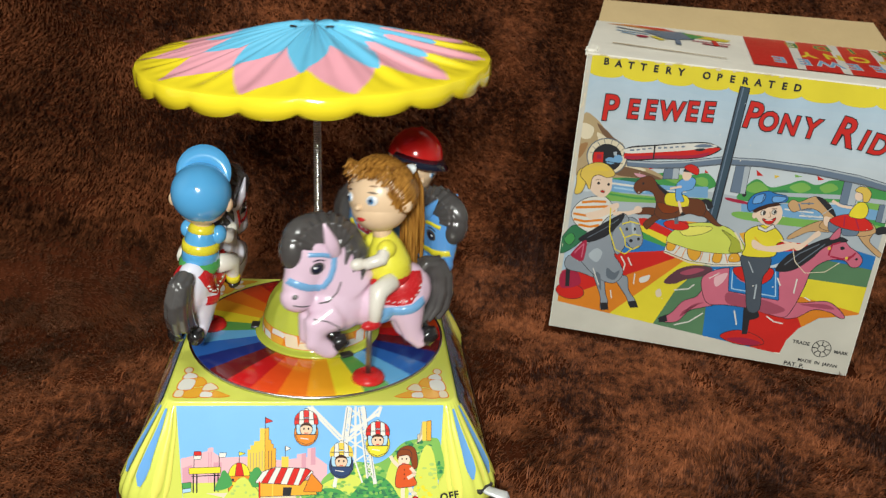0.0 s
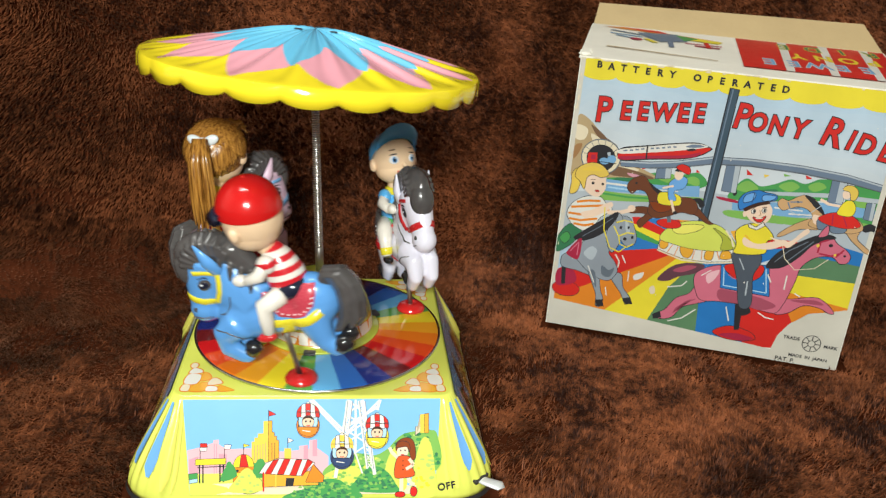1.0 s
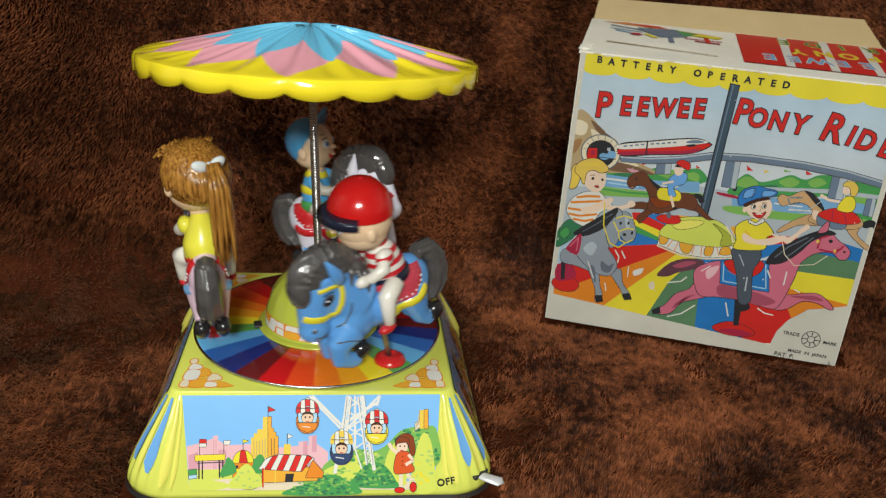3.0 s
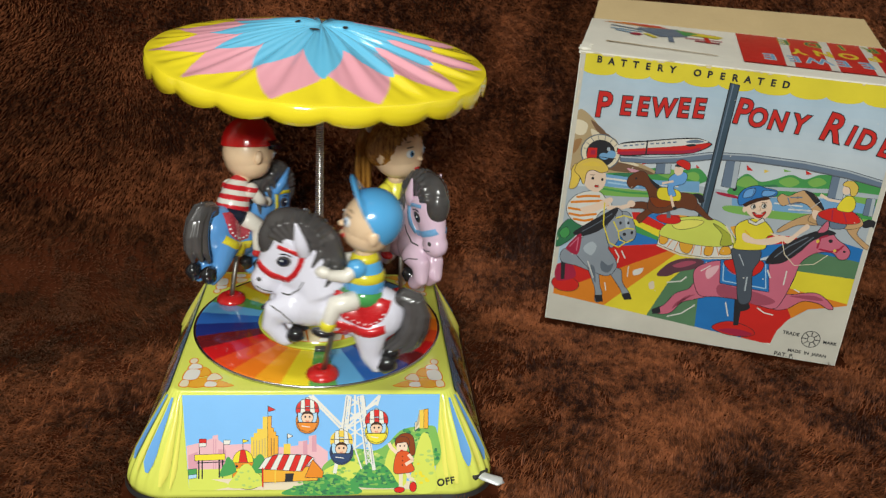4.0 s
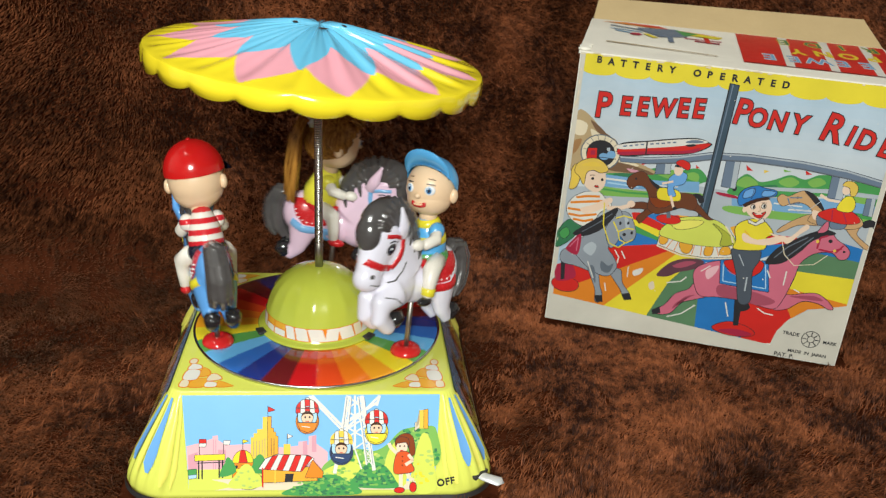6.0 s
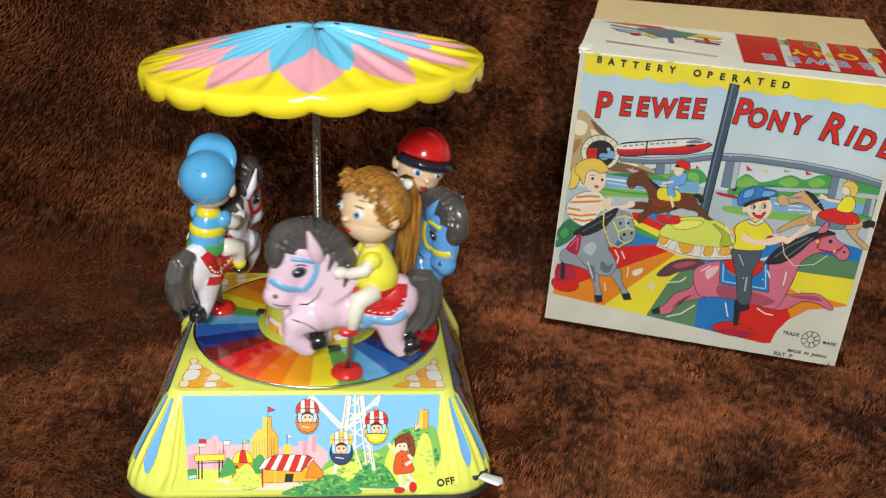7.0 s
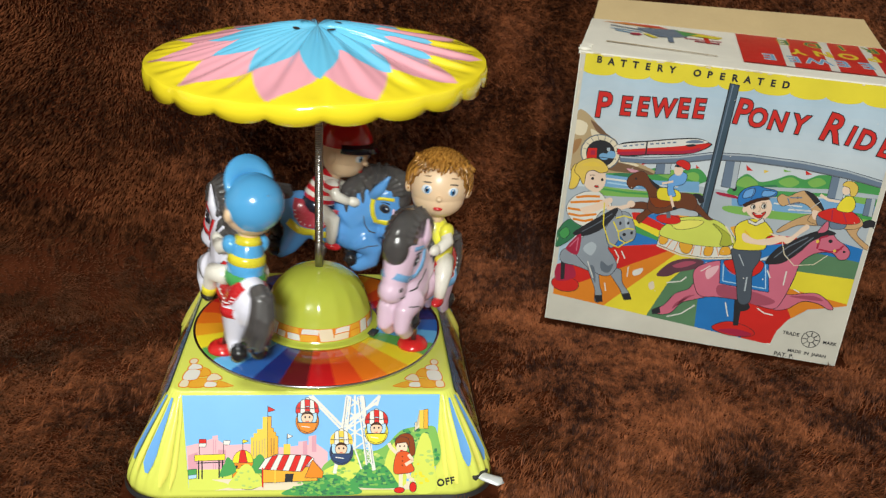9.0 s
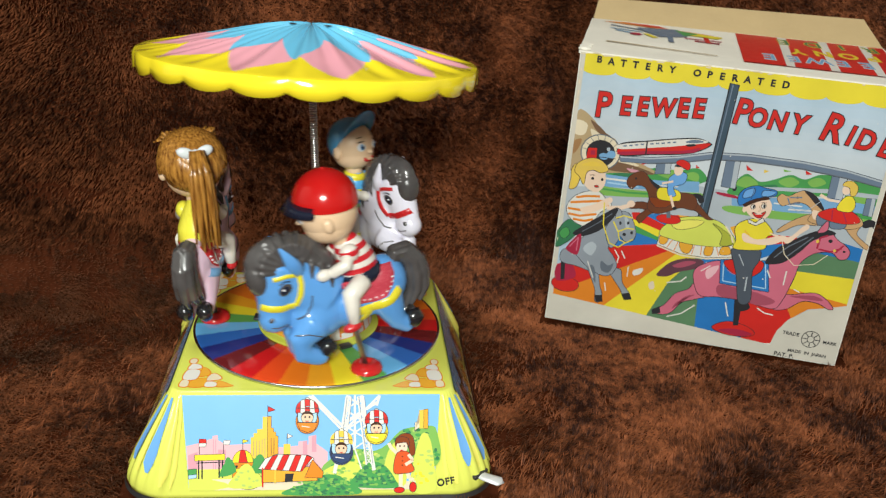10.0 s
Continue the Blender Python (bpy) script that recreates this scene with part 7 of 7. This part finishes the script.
    part("rod", bm, dull_steel, body, "thin steel rod")
    rider(body, rider_kind)
    return body


def face(bm, c, r, yaw, mats, smile):
    """Painted eyes, brows, nose and mouth on a round head; mats: white, dark, red, skin, iris, brow."""
    t = pose(0, 0, 0, 0, 0, yaw)

    def spot(across, up, size, mat, out=1.0, turn=0):
        d = t @ Vector((math.cos(radians(across)) * math.cos(radians(up)), math.sin(radians(across)) * math.cos(radians(up)), math.sin(radians(up))))
        n = d.to_track_quat("X", "Z").to_matrix().to_4x4() @ pose(0, 0, 0, turn, 0, 0)
        ball(bm, Vector(c) + Vector((d.x * r, d.y * r * 0.98, d.z * r * 1.06)) * out, size, mat, 14, 8, n)
    for s in (1, -1):
        spot(27 * s, 1, (0.0007, 0.0027, 0.0023), mats[0], 0.985)
        spot(25 * s, 1, (0.0006, 0.0015, 0.0017), mats[4], 1.012)
        spot(25 * s, 1, (0.0005, 0.0008, 0.0010), mats[1], 1.040)
        spot(23 * s, 5, (0.0004, 0.0004, 0.0004), mats[0], 1.072)
        spot(28 * s, 14, (0.0004, 0.0024, 0.00035), mats[1], 1.0, -6 * s)
        spot(30 * s, 25, (0.0004, 0.0020, 0.00030), mats[5], 1.0, -8 * s)
    spot(0, -12, (0.0018, 0.0016, 0.0014), mats[3], 1.03)
    spot(0, -33, (0.0014, 0.0040 if smile else 0.0024, 0.0012 if smile else 0.0010), mats[2], 1.04)
    if smile:
        for s in (1, -1):
            spot(15 * s, -29, (0.0011, 0.0012, 0.0008), mats[2], 1.04, 25 * s)
        spot(0, -29, (0.0008, 0.0026, 0.0004), mats[3], 1.10)


def rider(parent, kind):
    """A toy rider as one plain mesh."""
    bm = bmesh.new()
    look_ = {"girl": (blouse_yellow, strap_red, hair), "red_cap": (stripes_red, eye_dark, cap_red), "blue_cap": (cap_blue, TIN["green"], cap_blue)}[kind]
    mats = [vinyl_skin, look_[0], look_[1], look_[2], limb_white, eye_white, eye_dark, strap_red, strap_yellow, bow_white, iris_blue, brow_brown, hoof_black]
    flare = 1.12 if kind == "girl" else 1.0
    limb(bm, [(-0.0112, 0, 0.0480), (-0.0105, 0, 0.0545), (-0.0092, 0, 0.0620), (-0.0080, 0, 0.0675)], [0.0094 * flare, 0.0090 * flare, 0.0074, 0.0044], 1, 18, 0.92)
    ball(bm, (-0.0116, 0, 0.0478), (0.0104, 0.0096, 0.0066), 2, 18, 12)
    if kind == "blue_cap":
        limb(bm, [(-0.0104, 0, 0.0552), (-0.0099, 0, 0.0585)], [0.0092, 0.0088], 8, 18, 0.94)
        limb(bm, [(-0.0088, 0, 0.0640), (-0.0083, 0, 0.0664)], [0.0068, 0.0056], 8, 18, 0.96)
    for s in (1, -1):
        limb(bm, [(-0.0075, 0.0062 * s, 0.0632), (-0.0030, 0.0098 * s, 0.0582), (0.0040, 0.0088 * s, 0.0565)], [0.0032, 0.0031, 0.0025], 4, 12)
        ball(bm, (-0.0068, 0.0072 * s, 0.0618), (0.0046, 0.0036, 0.0044), 1, 14, 8)
        ball(bm, (0.0070, 0.0080 * s, 0.0568), (0.0038, 0.0026, 0.0028), 4, 12, 8)
        limb(bm, [(-0.0090, 0.0076 * s, 0.0470), (-0.0010, 0.0108 * s, 0.0438), (0.0002, 0.0112 * s, 0.0370), (0.0010, 0.0112 * s, 0.0312)], [0.0046, 0.0044, 0.0033, 0.0027], 4, 12)
        ball(bm, (0.0026, 0.0112 * s, 0.0290), (0.0048, 0.0027, 0.0023), 12 if kind == "blue_cap" else 7, 12, 8)
        if kind == "blue_cap":
            limb(bm, [(0.0003, 0.0112 * s, 0.0352), (0.0008, 0.0112 * s, 0.0318)], [0.0035, 0.0033], 8, 12)
    c, r = {"girl": (Vector((-0.0072, 0, 0.0848)), 0.0142), "red_cap": (Vector((-0.0048, 0, 0.0822)), 0.0134), "blue_cap": (Vector((-0.0085, 0, 0.0820)), 0.0122)}[kind]
    yaw = {"girl": 26, "red_cap": -24, "blue_cap": 10}[kind]
    t = pose(0, 0, 0, 0, 0, yaw)
    ball(bm, c, (r, r * 0.98, r * 1.06), 0, 32, 20)
    ball(bm, c + t @ Vector((0.0008, 0, -r * 0.40)), (r * 0.88, r * 0.90, r * 0.73), 0, 28, 18)
    limb(bm, [c + Vector((0, 0, -r * 0.9)), (-0.0080, 0, 0.0660)], [0.0046, 0.0044], 0, 12)
    face(bm, c, r, yaw, (5, 6, 7, 0, 10, 11), kind == "blue_cap")
    for s in (1, -1):
        ball(bm, c + t @ Vector((-0.001, s * r * 0.99, -0.0025)), (0.0026, 0.0020, 0.0036), 0, 12, 8)
    if kind == "girl":
        g = random.Random(5)
        knot = c + t @ Vector((-0.0132, 0, 0.0088))
        tilt = pose(0, 0, 0, 0, -30, 0)
        # locks combed back over the skull from the hairline to the knot
        ball(bm, c + t @ Vector((-0.0016, 0, 0.0012)), (r * 1.03, r * 1.05, r * 1.07), 3, 28, 14, t @ tilt)
        start = (knot - c).normalized()
        for k in range(96):
            a = 2 * math.pi * (k + g.uniform(-0.3, 0.3)) / 96
            front = math.cos(a)
            reach = radians(100 + 6 * front + g.uniform(-5, 5) if front > -0.2 else 76 + g.uniform(-6, 4))
            side = t @ Vector((math.cos(a) * 0.55, math.sin(a), math.cos(a) * 0.8))
            side = (side - start * side.dot(start)).normalized()
            pts = []
            for j in range(7):
                q = reach * (0.10 + 0.90 * j / 6)
                d = start * math.cos(q) + side * math.sin(q)
                d = Vector((d.x, d.y, d.z * 1.06))
                pts.append(c + d * r * (1.055 + 0.045 * math.sin(3.1 * j / 6) + g.uniform(0, 0.008)))
            limb(bm, pts, [0.0007, 0.0011, 0.0014, 0.0015, 0.0015, 0.0012, 0.0004], 3, 6)
        # loose curls over the brow
        for k in range(64):
            a = radians(g.uniform(-66, 66))
            p = c + t @ Vector((math.cos(a) * r * 0.74, math.sin(a) * r * 0.80, r * 0.78 + g.uniform(-0.0005, 0.0026)))
            out = t @ Vector((math.cos(a), math.sin(a) * 1.1, 0))
            limb(bm, [p, p + out * 0.0024 + Vector((0, 0, 0.0012)), p + out * g.uniform(0.0032, 0.0052) + Vector((0, g.uniform(-0.002, 0.002), g.uniform(-0.0026, 0.0006)))], [0.0009, 0.0009, 0.0003], 3, 6)
        for s in (1, -1):
            ball(bm, knot + t @ Vector((-0.0012, 0.0042 * s, 0.0006)), (0.0016, 0.0044, 0.0026), 9, 12, 8, t @ pose(0, 0, 0, 22 * s, 0, 0))
        ball(bm, knot + t @ Vector((-0.0020, 0, 0.0004)), (0.0018, 0.0016, 0.0018), 9, 10, 8)
        for k in range(30):
            a, w = 2 * math.pi * g.random(), math.sqrt(g.random())
            o = t @ Vector((0.0030 * w * math.cos(a), 0.0062 * w * math.sin(a), 0))
            fall = g.uniform(0.036, 0.046)
            p = [knot, knot + t @ Vector((-0.0052, 0, 0.0016)) + o * 0.5, knot + t @ Vector((-0.0082, 0, -0.0090)) + o * 0.9,
                 knot + t @ Vector((-0.0084, 0, -0.6 * fall)) + o * 1.05, knot + t @ Vector((-0.0078, 0, -fall)) + o * 1.15]
            limb(bm, p, [0.0010, 0.0014, 0.0015, 0.0014, 0.0005], 3, 5)
    else:
        big = {"red_cap": 1.10, "blue_cap": 1.0}[kind]
        lean = -12 if kind == "red_cap" else -50
        lift = Vector((0, 0, 0.0036 if kind == "red_cap" else 0.0014))
        n = t @ pose(0, 0, 0, 0, lean, 0)
        n0 = len(bm.faces)
        rings = []
        for j in range(11):
            th = max(radians(90 * j / 10), 0.02)
            rings.append([bm.verts.new(c + lift + (n @ Vector((0.0134 * math.sin(th) * math.cos(2 * math.pi * k / 32), 0.0132 * math.sin(th) * math.sin(2 * math.pi * k / 32), 0.0140 * math.cos(th))) * big))
                          for k in range(32)])
        for ra, rb in zip(rings, rings[1:]):
            for k in range(32):
                bm.faces.new((ra[k], ra[(k + 1) % 32], rb[(k + 1) % 32], rb[k]))
        set_mat(bm, n0, 3)
        up = n @ Vector((0, 0, 1))
        if kind == "red_cap":
            ball(bm, c + lift + up * 0.0140 * big, (0.0011, 0.0011, 0.0007), 3, 10, 6, n)
        n0 = len(bm.faces)
        if kind == "red_cap":
            rim = []
            for k in range(17):
                a = radians(-76 + 9.5 * k)
                d = n @ Vector((math.cos(a), math.sin(a), 0))
                reach = 0.0020 + 0.0030 * math.cos(a)
                rim.append((c + lift + d * 0.0144 + up * 0.0026, c + lift + d * (0.0146 + reach) - up * 0.0016, c + lift + d * 0.0142 - up * 0.0016))
            vs = [[bm.verts.new(p) for p in tri] for tri in rim]
            for va, vb in zip(vs, vs[1:]):
                for i in range(3):
                    bm.faces.new((va[i], vb[i], vb[(i + 1) % 3], va[(i + 1) % 3]))
            set_mat(bm, n0, 6)
        else:
            rows = []
            for k in range(17):
                a = radians(-64 + 8 * k)
                d = n @ Vector((math.cos(a), math.sin(a), 0))
                reach = 0.0088 * max(0.0, math.cos(a * 1.38))
                inner, outer = c + lift + d * 0.0124, c + lift + d * (0.0126 + reach) + up * reach * 0.25
                rows.append([bm.verts.new(p) for p in (inner + up * 0.0022, (inner + outer) / 2 + up * 0.0016, outer + up * 0.0003, outer - up * 0.0005, (inner + outer) / 2 + up * 0.0004, inner)])
            for va, vb in zip(rows, rows[1:]):
                for i in range(6):
                    bm.faces.new((va[i], vb[i], vb[(i + 1) % 6], va[(i + 1) % 6]))
            set_mat(bm, n0, 3)
    bmesh.ops.recalc_face_normals(bm, faces=bm.faces[:])
    names = {"girl": "toy girl rider with auburn ponytail, yellow top and red skirt", "red_cap": "toy rider with red cap and striped shirt", "blue_cap": "toy rider with blue cap and blue shirt"}
    return part("rider_doll", bm, mats, parent, names[kind])


pink_pony = pony("pony", "pale pink tin pony with light blue tack", pony_pink, strap_blue, strap_red, "girl")
blue_pony = pony("pony", "bright blue tin pony with yellow tack", pony_blue, strap_yellow, saddle_rose, "red_cap")
white_pony = pony("pony", "white tin pony with red tack", pony_white, strap_red, strap_red, "blue_cap")

# ---- turning ----
# degrees by which the disc runs ahead of an even 156 degrees a second
LAG = [(0.0, 0.2), (0.5, 3.2), (1.0, 1.9), (1.5, 6.1), (2.0, 2.9), (2.5, 3.5), (4.0, 0.7), (4.5, 4.0), (5.0, 0.1),
       (5.5, 5.3), (7.0, 1.2), (7.5, 4.1), (8.0, 2.3), (8.5, 4.4), (9.0, -0.0), (9.5, 2.4), (10.0, -0.2)]


def turn_at(t):
    """Degrees of the pink pony's foot, seen from above."""
    return -62.8 - 156.0 * t + float(np.interp(t, [a for a, _ in LAG], [b for _, b in LAG]))


# (seconds, nod, outward lean, turn on the rod, rise in millimetres) of each pony as it jiggles
PINK_SWAY = [(0.0, 0, -7, -7, 1.4), (0.5, -3, 3, -4, 1.4), (1.0, 0, 6, -4, -1.2), (1.5, -9, 7, -13, -1.4), (2.0, -3, -4, -2, 0.3), (2.5, 1, 5, 1, -0.1),
             (4.0, -2, 0, -5, -0.6), (4.5, -1, 4, -10, -1.3), (5.0, -2, 7, -7, -0.5), (5.5, 10, 1, -6, -1.8), (7.0, -2, 0, -7, -1.1), (7.5, 3, -4, 1, 0.6),
             (8.0, 4, 10, 3, -0.4), (8.5, 4, -2, -2, -0.7), (9.0, -3, 3, -3, -0.7), (9.5, 5, -9, -8, 1.5), (10.0, 1, 4, -4, 0.3)]
BLUE_SWAY = [(0.0, 17, 4, -9, -0.9), (0.5, 17, -2, -3, 0.2), (1.0, 17, 4, -7, 1.3), (1.5, 14, 5, -7, -0.6), (2.0, 16, -4, 1, -1.1), (2.5, 16, 0, -9, -0.5),
             (4.0, 19, 2, -5, -1.0), (4.5, 18, -2, -3, -0.7), (5.0, 17, 6, -8, -0.2), (5.5, 18, 2, -5, -0.9), (7.0, 16, 4, -9, -0.3), (7.5, 18, 3, -4, -0.1),
             (8.0, 18, -2, -9, 2.2), (8.5, 20, 6, -8, -1.5), (9.0, 14, -3, -4, -1.4), (9.5, 17, 3, -11, 0.2), (10.0, 16, -4, -7, 1.1)]
WHITE_SWAY = [(0.0, -11, -6, -11, 0.0), (0.5, -7, -3, -4, 0.6), (1.0, -13, -3, -7, 0.9), (1.5, -7, -6, -11, 3.2), (2.0, -11, 1, -12, 2.0), (2.5, -14, -2, -4, 0.2),
              (4.0, -9, 1, -14, 0.0), (4.5, -11, -2, -10, 0.7), (5.0, -13, -2, -8, 0.3), (5.5, -8, -3, -10, 0.7), (7.0, -8, -6, -9, -0.1), (7.5, -10, -3, -4, 0.3),
              (8.0, -8, 2, -10, 0.5), (8.5, -10, -9, -3, 3.1), (9.0, -10, -6, -7, 2.3), (9.5, -12, -2, -6, 0.3), (10.0, -7, -1, -14, -0.6)]


# degrees by which the loosely held canopy creeps round its pole
CANOPY_SLIP = [(0, 59.1), (1.5, 40), (2.5, 23.3), (4, 2.4), (5, -13.5), (5.5, -17.5), (7, -40), (7.5, -46.7), (8, -54), (8.5, -57.5), (9, -68.5), (9.5, -76.2), (10, -83)]


def eased(rows, t, column):
    return float(np.interp(t, [r[0] for r in rows], [r[column] for r in rows]))


def leaning(way, degrees, z):
    """A lean of so many degrees towards a bearing, about the height z."""
    return Matrix.Translation((0, 0, z)) @ pose(0, 0, 0, 0, 0, way) @ pose(0, 0, 0, 0, degrees, 0) @ pose(0, 0, 0, 0, 0, -way) @ Matrix.Translation((0, 0, -z))


def spin(t):
    return pose(0, 0, 0, 0, 0, turn_at(t))


def pole_pose(t):
    return leaning(180, 1.1, 0.075) @ spin(t) @ leaning(-20, 1.2, 0.075)


def canopy_pose(t):
    top = pole_pose(t) @ Vector((0, 0, 0.185))
    return Matrix.Translation((top.x, top.y, 0)) @ leaning(0, 0.4, 0.185) @ spin(t) @ leaning(-100, 4.0, 0.185) @ pose(0, 0, 0, 0, 0, eased(CANOPY_SLIP, t, 1))


def motions():
    times = [k / 10 for k in range(101)]
    for ob in (turntable, dome):
        walk(ob, [(t, spin(t)) for t in times])
    walk(pole, [(t, pole_pose(t)) for t in times])
    walk(canopy, [(t, canopy_pose(t)) for t in times])
    for ob, shift, sway in ((pink_pony, 0, PINK_SWAY), (blue_pony, 120, BLUE_SWAY), (white_pony, -120, WHITE_SWAY)):
        walk(ob, [(t, pose(0, 0, 0, 0, 0, turn_at(t) + shift) @ pose(FOOT_R, 0, TOP, 0, 0, -90 + eased(sway, t, 3)) @ pose(0, 0, 0, -eased(sway, t, 2), 0, 0) @ pose(0, 0, 0, 0, eased(sway, t, 1), 0) @ pose(0, 0, eased(sway, t, 4) / 1000)) for t in times])


motions()
